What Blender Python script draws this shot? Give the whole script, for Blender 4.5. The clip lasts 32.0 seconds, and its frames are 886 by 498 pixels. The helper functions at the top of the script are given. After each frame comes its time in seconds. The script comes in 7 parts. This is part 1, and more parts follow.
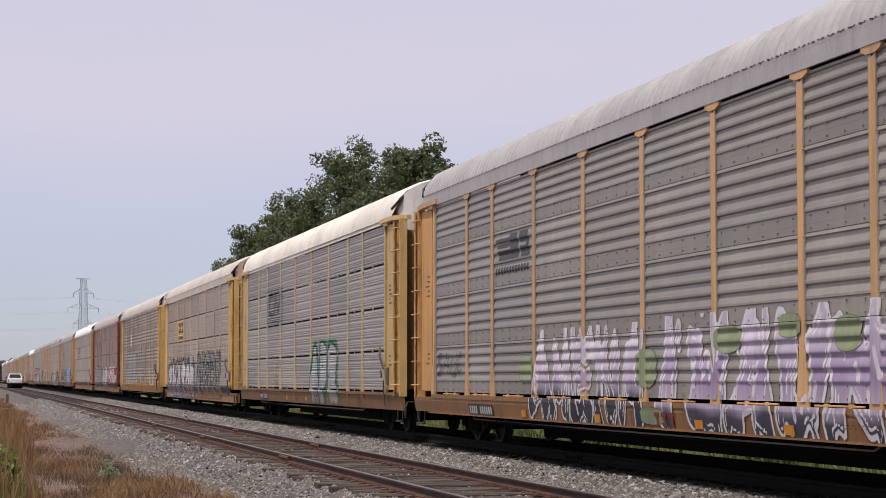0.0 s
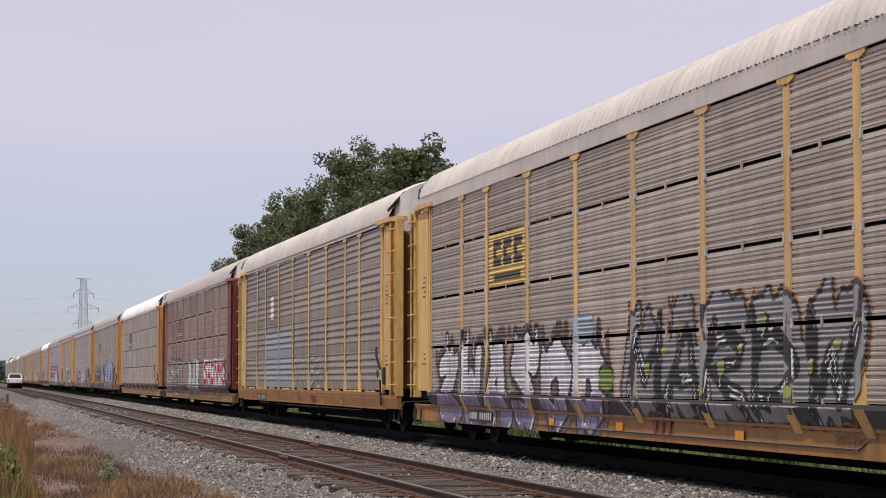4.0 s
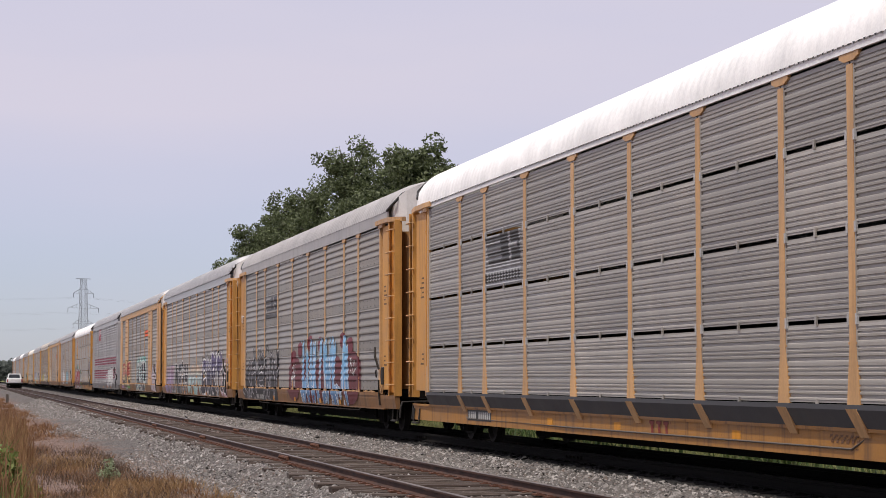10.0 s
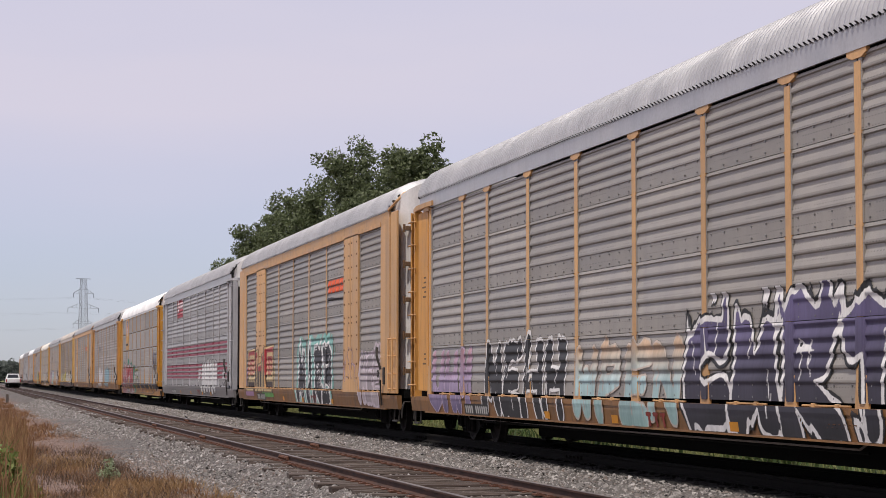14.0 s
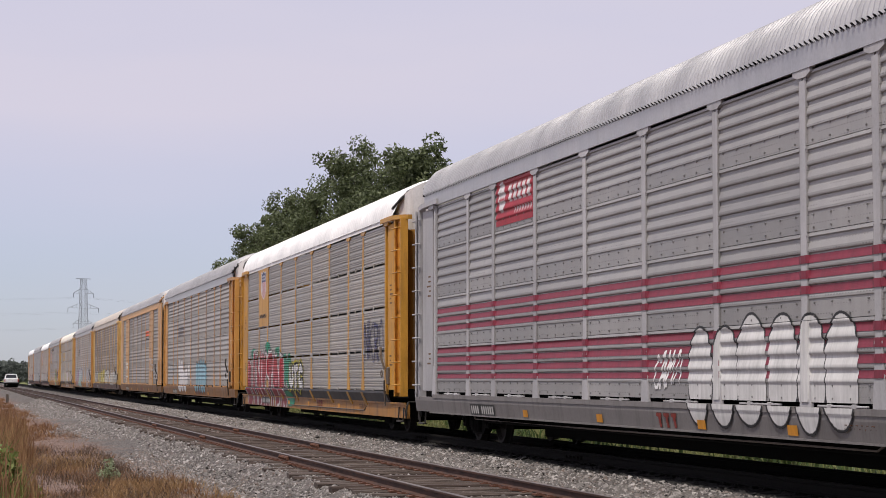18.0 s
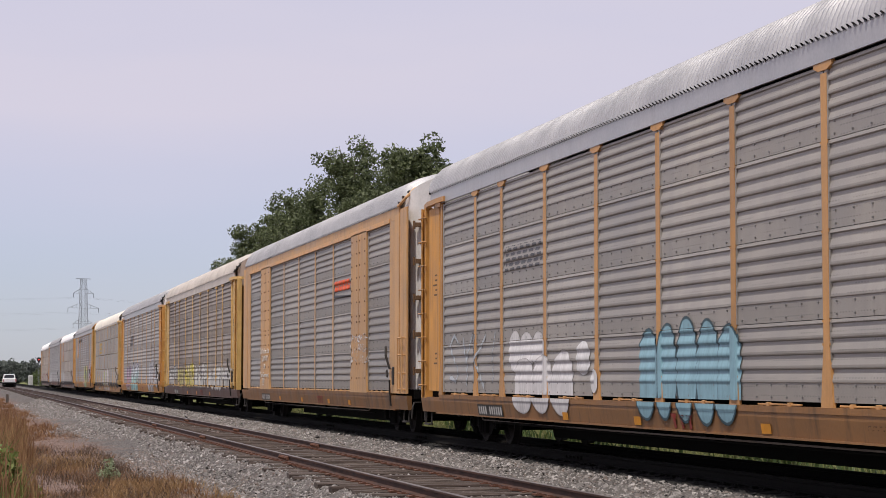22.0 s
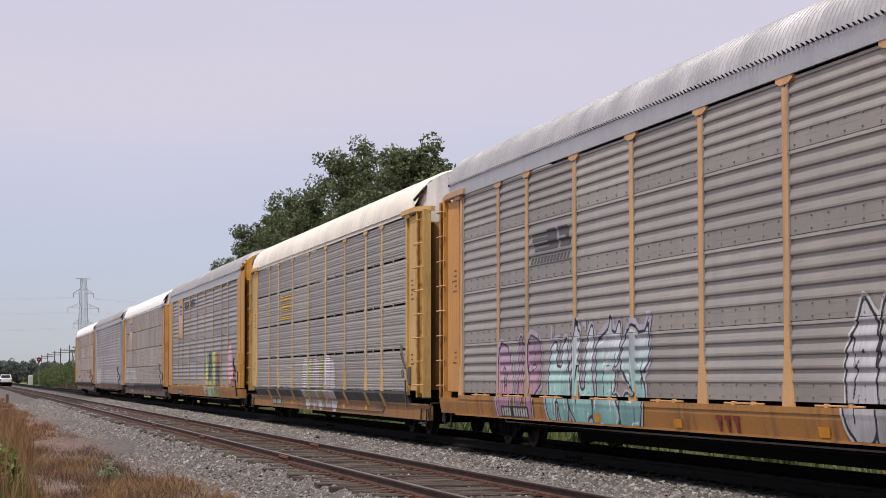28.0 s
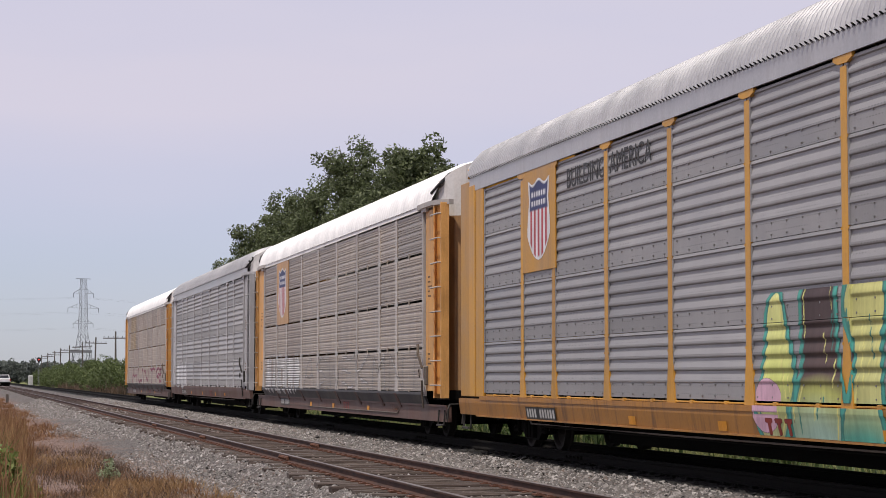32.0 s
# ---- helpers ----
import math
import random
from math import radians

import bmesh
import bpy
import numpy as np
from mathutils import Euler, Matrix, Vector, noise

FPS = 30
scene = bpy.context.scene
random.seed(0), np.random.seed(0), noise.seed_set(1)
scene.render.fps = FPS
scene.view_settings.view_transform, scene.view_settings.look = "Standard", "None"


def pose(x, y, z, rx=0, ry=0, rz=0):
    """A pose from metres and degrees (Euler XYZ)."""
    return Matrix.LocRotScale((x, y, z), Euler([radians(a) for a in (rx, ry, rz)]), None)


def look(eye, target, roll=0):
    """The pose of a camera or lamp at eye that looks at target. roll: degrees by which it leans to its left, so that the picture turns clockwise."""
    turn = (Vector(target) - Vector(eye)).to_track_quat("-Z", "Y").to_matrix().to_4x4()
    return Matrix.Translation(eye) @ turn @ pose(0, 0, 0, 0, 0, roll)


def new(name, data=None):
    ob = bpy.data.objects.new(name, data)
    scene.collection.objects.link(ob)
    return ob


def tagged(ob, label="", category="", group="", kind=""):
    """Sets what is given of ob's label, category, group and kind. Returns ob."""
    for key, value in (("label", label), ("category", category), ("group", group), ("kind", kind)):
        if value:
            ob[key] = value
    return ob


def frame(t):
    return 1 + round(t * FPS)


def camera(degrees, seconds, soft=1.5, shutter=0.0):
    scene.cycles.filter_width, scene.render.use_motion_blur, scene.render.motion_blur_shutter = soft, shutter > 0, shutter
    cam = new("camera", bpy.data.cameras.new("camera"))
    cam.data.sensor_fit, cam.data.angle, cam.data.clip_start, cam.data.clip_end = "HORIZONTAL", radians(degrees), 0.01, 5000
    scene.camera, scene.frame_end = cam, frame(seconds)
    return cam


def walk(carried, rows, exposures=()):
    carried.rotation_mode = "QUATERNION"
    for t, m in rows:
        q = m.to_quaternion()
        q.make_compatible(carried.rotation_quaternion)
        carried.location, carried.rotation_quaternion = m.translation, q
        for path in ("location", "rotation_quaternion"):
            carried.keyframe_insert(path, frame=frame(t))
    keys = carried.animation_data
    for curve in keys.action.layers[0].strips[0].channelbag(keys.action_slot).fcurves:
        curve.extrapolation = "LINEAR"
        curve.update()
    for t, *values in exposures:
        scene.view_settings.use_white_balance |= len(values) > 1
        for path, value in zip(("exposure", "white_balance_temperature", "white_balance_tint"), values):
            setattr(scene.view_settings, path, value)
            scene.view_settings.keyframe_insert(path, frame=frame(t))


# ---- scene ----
from functools import lru_cache

cam = camera(24.57, 32.0, soft=0.5)
EYE = pose(0, 0, 1.24, 93.64, 0, -13.12)
walk(cam, [(0.0, EYE), (32.0, EYE)])

# ---------------------------------------------------------------- light
SUN_TO = Vector((-0.33, -0.26, 0.93)).normalized()
sun = new("sun", bpy.data.lights.new("sun", "SUN"))
sun.data.energy, sun.data.angle, sun.data.color = 3.9, radians(0.8), (1.0, 0.93, 0.83)
sun.matrix_world = look((0, 0, 60), Vector((0, 0, 60)) - SUN_TO)

world = bpy.data.worlds.new("hazy_sky")
scene.world = world
world.use_nodes = True
wn, wl = world.node_tree.nodes, world.node_tree.links
wn.clear()
w_out = wn.new("ShaderNodeOutputWorld")
w_bg = wn.new("ShaderNodeBackground")
w_sky = wn.new("ShaderNodeTexSky")
w_sky.sky_type, w_sky.sun_disc = "NISHITA", False
w_sky.sun_elevation = math.asin(SUN_TO.z)
w_sky.sun_rotation = math.atan2(SUN_TO.x, SUN_TO.y)
w_sky.air_density, w_sky.dust_density, w_sky.ozone_density = 1.4, 0.3, 2.0
w_gain = wn.new("ShaderNodeVectorMath")
w_gain.operation = "MULTIPLY"
w_gain.inputs[1].default_value = (0.058, 0.077, 0.124)
wl.new(w_sky.outputs[0], w_gain.inputs[0])
# thin high cloud over the clear sky: a pale veil, thicker overhead than near the horizon
w_co = wn.new("ShaderNodeTexCoord")
w_sep = wn.new("ShaderNodeSeparateXYZ")
wl.new(w_co.outputs["Generated"], w_sep.inputs[0])
w_veil = wn.new("ShaderNodeMapRange")
w_veil.inputs["From Min"].default_value, w_veil.inputs["From Max"].default_value = 0.0, 0.13
w_veil.inputs["To Min"].default_value, w_veil.inputs["To Max"].default_value = 0.34, 0.97
wl.new(w_sep.outputs["Z"], w_veil.inputs["Value"])
w_map = wn.new("ShaderNodeMapping")
w_map.inputs["Scale"].default_value = (2.0, 2.0, 9.0)
wl.new(w_co.outputs["Generated"], w_map.inputs[0])
w_noise = wn.new("ShaderNodeTexNoise")
w_noise.inputs["Scale"].default_value, w_noise.inputs["Detail"].default_value = 1.3, 4.0
wl.new(w_map.outputs[0], w_noise.inputs["Vector"])
w_nr = wn.new("ShaderNodeMapRange")
w_nr.inputs["From Min"].default_value, w_nr.inputs["From Max"].default_value = 0.3, 0.7
w_nr.inputs["To Min"].default_value, w_nr.inputs["To Max"].default_value = -0.10, 0.08
wl.new(w_noise.outputs["Fac"], w_nr.inputs["Value"])
w_add = wn.new("ShaderNodeMath")
w_add.use_clamp = True
wl.new(w_veil.outputs[0], w_add.inputs[0])
wl.new(w_nr.outputs[0], w_add.inputs[1])
w_mix = wn.new("ShaderNodeMix")
w_mix.data_type = "RGBA"
wl.new(w_add.outputs[0], w_mix.inputs["Factor"])
wl.new(w_gain.outputs[0], w_mix.inputs["A"])
w_mix.inputs["B"].default_value = (0.668, 0.634, 0.752, 1)
wl.new(w_mix.outputs["Result"], w_bg.inputs["Color"])
wl.new(w_bg.outputs[0], w_out.inputs["Surface"])

# ---------------------------------------------------------------- materials


def srgb(r, g, b):
    """Linear colour from 0..255 display values."""
    return tuple((c / 255 / 12.92) if c / 255 <= 0.04045 else ((c / 255 + 0.055) / 1.055) ** 2.4 for c in (r, g, b))


class Nodes:
    """A node material under construction."""

    def __init__(self, name, rough=0.6, metal=0.0):
        self.mat = bpy.data.materials.new(name)
        self.mat.use_nodes = True
        self.n, self.l = self.mat.node_tree.nodes, self.mat.node_tree.links
        self.bsdf = self.n["Principled BSDF"]
        self.bsdf.inputs["Roughness"].default_value = rough
        self.bsdf.inputs["Metallic"].default_value = metal
        self.co = self.n.new("ShaderNodeTexCoord").outputs["Object"]
        self.info = self.n.new("ShaderNodeObjectInfo")

    def set(self, sock, value):
        if hasattr(value, "links"):
            self.l.new(value, sock)
        elif isinstance(value, tuple) and len(value) == 3 and sock.type == "RGBA":
            sock.default_value = (*value, 1)
        else:
            sock.default_value = value

    def mapped(self, scale, shift=None):
        m = self.n.new("ShaderNodeMapping")
        m.inputs["Scale"].default_value = scale
        self.l.new(self.co, m.inputs[0])
        if shift is not None:
            self.l.new(shift, m.inputs["Location"])
        return m.outputs[0]

    def noise(self, scale, detail=4, stretch=(1, 1, 1), rough=0.55, shift=None):
        t = self.n.new("ShaderNodeTexNoise")
        t.inputs["Scale"].default_value, t.inputs["Detail"].default_value = scale, detail
        t.inputs["Roughness"].default_value = rough
        self.l.new(self.mapped(stretch, shift), t.inputs["Vector"])
        return t.outputs["Fac"]

    def cells(self, scale, stretch=(1, 1, 1), out="Color"):
        t = self.n.new("ShaderNodeTexVoronoi")
        t.inputs["Scale"].default_value = scale
        self.l.new(self.mapped(stretch), t.inputs["Vector"])
        return t.outputs[out]

    def range(self, value, a, b, c=0.0, d=1.0):
        r = self.n.new("ShaderNodeMapRange")
        for k, v in (("Value", value), ("From Min", a), ("From Max", b), ("To Min", c), ("To Max", d)):
            self.set(r.inputs[k], v)
        return r.outputs[0]

    def math(self, op, a, b=0.0):
        m = self.n.new("ShaderNodeMath")
        m.operation = op
        self.set(m.inputs[0], a)
        self.set(m.inputs[1], b)
        return m.outputs[0]

    def mix(self, fac, a, b, kind="MIX"):
        m = self.n.new("ShaderNodeMix")
        m.data_type, m.blend_type = "RGBA", kind
        for k, v in (("Factor", fac), ("A", a), ("B", b)):
            self.set(m.inputs[k], v)
        return m.outputs["Result"]

    def bump(self, height, strength=0.3, distance=0.02):
        b = self.n.new("ShaderNodeBump")
        b.inputs["Strength"].default_value, b.inputs["Distance"].default_value = strength, distance
        self.l.new(height, b.inputs["Height"])
        self.l.new(b.outputs[0], self.bsdf.inputs["Normal"])

    def done(self, colour, rough=None):
        self.set(self.bsdf.inputs["Base Color"], colour)
        if rough is not None:
            self.set(self.bsdf.inputs["Roughness"], rough)
        return self.mat


def paint(name, colour, dirt=(0.09, 0.06, 0.045), amount=0.5, rough=0.55, metal=0.0, scale=1.0, random_tone=0.12):
    """Weathered paint on steel: faded blotches, vertical runs of dirt and small chips."""
    m = Nodes(name, rough, metal)
    shift = m.n.new("ShaderNodeVectorMath")
    shift.operation = "SCALE"
    shift.inputs[0].default_value = (37.0, 91.0, 13.0)
    m.l.new(m.info.outputs["Random"], shift.inputs[3])
    blot = m.noise(0.9 * scale, 5, (1, 1, 1), 0.6, shift.outputs[0])
    runs = m.noise(1.4 * scale, 5, (3, 3, 0.35), 0.65, shift.outputs[0])
    fine = m.noise(24 * scale, 3)
    tone = m.math("ADD", m.range(blot, 0.3, 0.7, 0.82, 1.14), m.range(m.info.outputs["Random"], 0, 1, -random_tone, random_tone))
    tone = m.math("ADD", tone, m.range(fine, 0.3, 0.7, -0.06, 0.06))
    grey = m.n.new("ShaderNodeCombineColor")
    for k in range(3):
        m.l.new(tone, grey.inputs[k])
    c = m.mix(1.0, colour, grey.outputs[0], "MULTIPLY")
    c = m.mix(m.math("MULTIPLY", m.range(runs, 0.5, 0.78), amount), c, dirt)
    chips = m.math("MULTIPLY", m.range(m.noise(9 * scale, 6, (1, 1, 1), 0.7), 0.66, 0.72), amount * 0.8)
    c = m.mix(chips, c, (0.11, 0.055, 0.03))
    m.bump(fine, 0.06, 0.01)
    return m.done(c, m.range(blot, 0.3, 0.7, rough - 0.1, rough + 0.12))


def plain(name, colour, rough=0.6, metal=0.0, grain=30, depth=0.15):
    m = Nodes(name, rough, metal)
    f = m.noise(grain, 4)
    g = m.noise(grain / 14, 3)
    c = m.mix(m.range(f, 0.3, 0.7), tuple(0.78 * v for v in colour), tuple(min(1, 1.2 * v) for v in colour))
    c = m.mix(m.range(g, 0.35, 0.65, 0, 0.35), c, tuple(0.7 * v for v in colour))
    m.bump(f, depth, 0.02)
    return m.done(c)


def panel_metal(name, colour, stain, amount, dots):
    """Galvanised side sheet: each sheet its own tone, rain streaks, grime, and rows of small punched holes."""
    m = Nodes(name, 0.5, 0.15)
    m.bsdf.inputs["IOR"].default_value = 1.55
    shift = m.n.new("ShaderNodeVectorMath")
    shift.operation = "SCALE"
    shift.inputs[0].default_value = (53.0, 17.0, 71.0)
    m.l.new(m.info.outputs["Random"], shift.inputs[3])
    blot = m.noise(0.55, 6, (1, 1, 1), 0.6, shift.outputs[0])
    runs = m.noise(1.1, 6, (1, 4, 0.5), 0.7)
    wide = m.noise(0.16, 3)
    fine = m.noise(40, 3, (1, 1, 2.5))
    tone = m.math("ADD", m.range(blot, 0.3, 0.7, 0.84, 1.14), m.range(m.info.outputs["Random"], 0, 1, -0.15, 0.15))
    tone = m.math("ADD", tone, m.range(fine, 0.3, 0.7, -0.07, 0.07))
    grey = m.n.new("ShaderNodeCombineColor")
    for k in range(3):
        m.l.new(tone, grey.inputs[k])
    c = m.mix(1.0, colour, grey.outputs[0], "MULTIPLY")
    st = m.math("MULTIPLY", m.range(m.math("ADD", m.math("MULTIPLY", runs, 0.6), m.math("MULTIPLY", wide, 0.5)), 0.45, 0.72), amount)
    c = m.mix(st, c, stain)
    if dots:
        sep = m.n.new("ShaderNodeSeparateXYZ")
        m.l.new(m.co, sep.inputs[0])
        a = m.math("LESS_THAN", m.math("FRACT", m.math("MULTIPLY", sep.outputs["Y"], 13.0)), 0.5)
        b = m.math("LESS_THAN", m.math("FRACT", m.math("MULTIPLY", sep.outputs["Z"], 9.7)), 0.14)
        patch = m.range(m.noise(2.2, 2, (1, 1, 3)), 0.42, 0.55, 0.0, 0.4)
        c = m.mix(m.math("MULTIPLY", m.math("MULTIPLY", a, b), patch), c, (0.03, 0.03, 0.032))
    m.bump(fine, 0.08, 0.01)
    return m.done(c, m.range(blot, 0.3, 0.7, 0.36, 0.56))


def attr_paint(name, rough=0.45):
    """Spray paint in up to four coats (halo, outline, fill, shine), each with its colour and how far a point lies inside its edge."""
    m = Nodes(name, rough)
    ragged = m.range(m.noise(26, 3), 0.3, 0.7, -0.05, 0.05)
    colour, cover = None, None
    for coat in ("halo", "ink", "spray", "shine"):
        a = m.n.new("ShaderNodeVertexColor")
        a.layer_name = coat
        k = m.range(m.math("ADD", a.outputs["Alpha"], ragged), 0.44, 0.56)
        colour = a.outputs["Color"] if colour is None else m.mix(k, colour, a.outputs["Color"])
        cover = k if cover is None else m.math("MAXIMUM", cover, k)
    wear = m.range(m.noise(3.2, 6, (1, 1, 0.6), 0.7), 0.35, 0.7, 1.1, 0.80)
    streak = m.range(m.noise(2.0, 5, (1, 6, 0.5), 0.6), 0.45, 0.75, 1.0, 0.78)
    g = m.n.new("ShaderNodeCombineColor")
    for k in range(3):
        m.l.new(m.math("MULTIPLY", wear, streak), g.inputs[k])
    out = m.done(m.mix(1.0, colour, g.outputs[0], "MULTIPLY"))
    m.l.new(cover, m.bsdf.inputs["Alpha"])
    return out


M_SPRAY = attr_paint("spray_paint", 0.55)
M_SPRAY.node_tree.nodes["Principled BSDF"].inputs["Specular IOR Level"].default_value = 0.35
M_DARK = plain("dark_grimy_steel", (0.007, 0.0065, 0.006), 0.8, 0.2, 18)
M_BLACK = plain("black_rubber", (0.016, 0.016, 0.017), 0.7)
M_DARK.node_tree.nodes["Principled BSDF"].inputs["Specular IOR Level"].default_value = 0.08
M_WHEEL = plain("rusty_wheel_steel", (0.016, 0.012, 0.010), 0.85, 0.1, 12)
M_ROD = plain("grimy_rod", (0.13, 0.105, 0.085), 0.6, 0.3)
M_STEP = plain("blackened_step", (0.03, 0.026, 0.023), 0.7, 0.2)

# ---------------------------------------------------------------- mesh tools


class Build:
    """Collects vertices and faces for one mesh."""

    def __init__(self):
        self.v, self.f, self.m = [], [], []

    def add(self, vs, fs, mi=0):
        k = len(self.v)
        self.v += [tuple(p) for p in vs]
        self.f += [tuple(k + i for i in q) for q in fs]
        self.m += [mi] * len(fs)
        return self

    def box(self, x0, x1, y0, y1, z0, z1, mi=0, c=0.0):
        if c <= 0:
            vs = [(x, y, z) for x in (x0, x1) for y in (y0, y1) for z in (z0, z1)]
            return self.add(vs, [(0, 1, 3, 2), (4, 6, 7, 5), (0, 4, 5, 1), (2, 3, 7, 6), (0, 2, 6, 4), (1, 5, 7, 3)], mi)
        ring = lambda y, e: [(x0 + e, y, z0 + c + e * 0), (x0 + c + e, y, z0 + e), (x1 - c - e, y, z0 + e), (x1 - e, y, z0 + c), (x1 - e, y, z1 - c), (x1 - c - e, y, z1 - e), (x0 + c + e, y, z1 - e), (x0 + e, y, z1 - c)]
        rows = [ring(y0, c * 0.7), ring(y0 + c, 0), ring(y1 - c, 0), ring(y1, c * 0.7)]
        vs = [p for r in rows for p in r]
        fs = [tuple(range(7, -1, -1)), tuple(range(24, 32))]
        for a in range(3):
            for i in range(8):
                j = (i + 1) % 8
                fs.append((8 * a + i, 8 * a + j, 8 * a + 8 + j, 8 * a + 8 + i))
        return self.add(vs, fs, mi)

    def prism(self, profile, y0, y1, mi=0, closed=True):
        """profile: (x, z) points, swept along y."""
        n = len(profile)
        vs = [(x, y0, z) for x, z in profile] + [(x, y1, z) for x, z in profile]
        fs = [(i, (i + 1) % n, n + (i + 1) % n, n + i) for i in range(n if closed else n - 1)]
        if closed:
            fs += [tuple(range(n - 1, -1, -1)), tuple(range(n, 2 * n))]
        return self.add(vs, fs, mi)

    def poly(self, pts, x0, x1, mi=0):
        """pts: (y, z) outline given thickness between x0 and x1."""
        n = len(pts)
        vs = [(x0, y, z) for y, z in pts] + [(x1, y, z) for y, z in pts]
        fs = [(i, (i + 1) % n, n + (i + 1) % n, n + i) for i in range(n)]
        fs += [tuple(range(n - 1, -1, -1)), tuple(range(n, 2 * n))]
        return self.add(vs, fs, mi)

    def tube(self, a, b, r0, r1=None, seg=8, mi=0):
        a, b = Vector(a), Vector(b)
        r1 = r0 if r1 is None else r1
        d = (b - a).normalized()
        u = d.orthogonal().normalized()
        w = d.cross(u)
        vs = []
        for p, r in ((a, r0), (b, r1)):
            for i in range(seg):
                t = 2 * math.pi * i / seg
                vs.append(p + r * (math.cos(t) * u + math.sin(t) * w))
        fs = [(i, (i + 1) % seg, seg + (i + 1) % seg, seg + i) for i in range(seg)]
        fs += [tuple(range(seg - 1, -1, -1)), tuple(range(seg, 2 * seg))]
        return self.add(vs, fs, mi)

    def path(self, pts, r, seg=6, mi=0):
        for a, b in zip(pts, pts[1:]):
            self.tube(a, b, r, r, seg, mi)
        return self

    def sweep(self, pts, r, seg=6):
        """One continuous bent rod."""
        pts = [Vector(p) for p in pts]
        vs = []
        for k, p in enumerate(pts):
            d = (pts[min(k + 1, len(pts) - 1)] - pts[max(k - 1, 0)]).normalized()
            u = d.cross(Vector((0, 1, 0.01))).normalized()
            w = d.cross(u)
            vs += [p + r * (math.cos(6.2832 * i / seg) * u + math.sin(6.2832 * i / seg) * w) for i in range(seg)]
        fs = [(k * seg + i, k * seg + (i + 1) % seg, (k + 1) * seg + (i + 1) % seg, (k + 1) * seg + i) for k in range(len(pts) - 1) for i in range(seg)]
        n = len(vs)
        return self.add(vs, fs + [tuple(range(seg - 1, -1, -1)), tuple(range(n - seg, n))])

    def lathe(self, prof, seg=24, mi=0, centre=(0, 0, 0)):
        """prof: (x along the axle, radius) points turned round the x axis."""
        cx, cy, cz = centre
        n = len(prof)
        vs = []
        for i in range(seg):
            t = 2 * math.pi * i / seg
            vs += [(cx + x, cy + r * math.cos(t), cz + r * math.sin(t)) for x, r in prof]
        fs = [(i * n + k, i * n + k + 1, (i + 1) % seg * n + k + 1, (i + 1) % seg * n + k) for i in range(seg) for k in range(n - 1)]
        return self.add(vs, fs, mi)

    def mesh(self, name, mats=1, smooth=False):
        me = bpy.data.meshes.new(name)
        me.from_pydata(self.v, [], self.f)
        for _ in range(mats):
            me.materials.append(None)
        if any(self.m):
            me.polygons.foreach_set("material_index", self.m)
        bm = bmesh.new()
        bm.from_mesh(me)
        bmesh.ops.recalc_face_normals(bm, faces=bm.faces)
        bm.to_mesh(me)
        bm.free()
        if smooth:
            me.polygons.foreach_set("use_smooth", [True] * len(me.polygons))
        return me


def np_mesh(name, verts, faces, smooth=False):
    """A mesh from arrays; faces all have the same number of corners."""
    verts, faces = np.asarray(verts, np.float32), np.asarray(faces, np.int32)
    me = bpy.data.meshes.new(name)
    k = faces.shape[1]
    me.vertices.add(len(verts))
    me.vertices.foreach_set("co", verts.ravel())
    me.loops.add(faces.size)
    me.loops.foreach_set("vertex_index", faces.ravel())
    me.polygons.add(len(faces))
    me.polygons.foreach_set("loop_start", np.arange(0, faces.size, k, dtype=np.int32))
    me.polygons.foreach_set("loop_total", np.full(len(faces), k, np.int32))
    if smooth:
        me.polygons.foreach_set("use_smooth", np.ones(len(faces), bool))
    me.update(calc_edges=True)
    return me


def put(name, me, mats, parent=None, label="", at=None, kind=""):
    """Links a mesh as one object; its materials belong to the object, so that alike pieces share the mesh."""
    ob = new(name, me)
    mats = mats if isinstance(mats, (list, tuple)) else [mats]
    while len(me.materials) < len(mats):
        me.materials.append(None)
    for slot, mat in zip(ob.material_slots, mats):
        slot.link = "OBJECT"
        slot.material = mat
    if parent is not None:
        ob.parent = parent
    if at is not None:
        ob.matrix_basis = at
    if label or kind:
        tagged(ob, label, kind=kind)
    return ob


def root(name, at, label, category, group=""):
    ob = new(name)
    ob.empty_display_size = 0.3
    ob.matrix_basis = at
    return tagged(ob, label, category, group)


# ---------------------------------------------------------------- the plan
TRACK_MAIN, TRACK_SIDE = 10.82, 5.86   # centre lines, metres to the right of the eye
GAUGE = 0.7525                         # half the distance between rail centres
PITCH = 28.72                          # car to car


# the train runs a little unevenly: (seconds, metres behind an even roll)
LAG = ((0, 0.48), (2, 0.56), (4, 0.64), (6, 0.71), (8, 0.75), (11, 0.78), (14, 0.76), (17, 0.70), (20, 0.63), (23, 0.59), (25, 0.52), (26, 0.40), (27, 0.22), (28, 0.02), (29, -0.18), (30, -0.34), (31, -0.50), (32, -0.68))


def train_run(t):
    """Metres that the train has rolled at t seconds."""
    return 14.28 * t + 0.0053125 * t * t - float(np.interp(t, [a for a, b in LAG], [b for a, b in LAG]))


def ground_z(x, y):
    """Height of the ground sheet; the rail heads lie at 0."""
    pts = ((-60, -0.9), (-6, -0.75), (0.0, -0.55), (3.3, -0.5), (4.0, -0.44), (4.4, -0.24), (4.6, -0.160), (7.1, -0.160), (7.6, -0.28), (8.6, -0.30), (9.3, -0.2), (12.4, -0.2), (13.3, -0.45), (14.2, -0.6), (17, -0.5), (60, -0.3))
    return np.interp(x, [p[0] for p in pts], [p[1] for p in pts])

# ---------------------------------------------------------------- ground and tracks


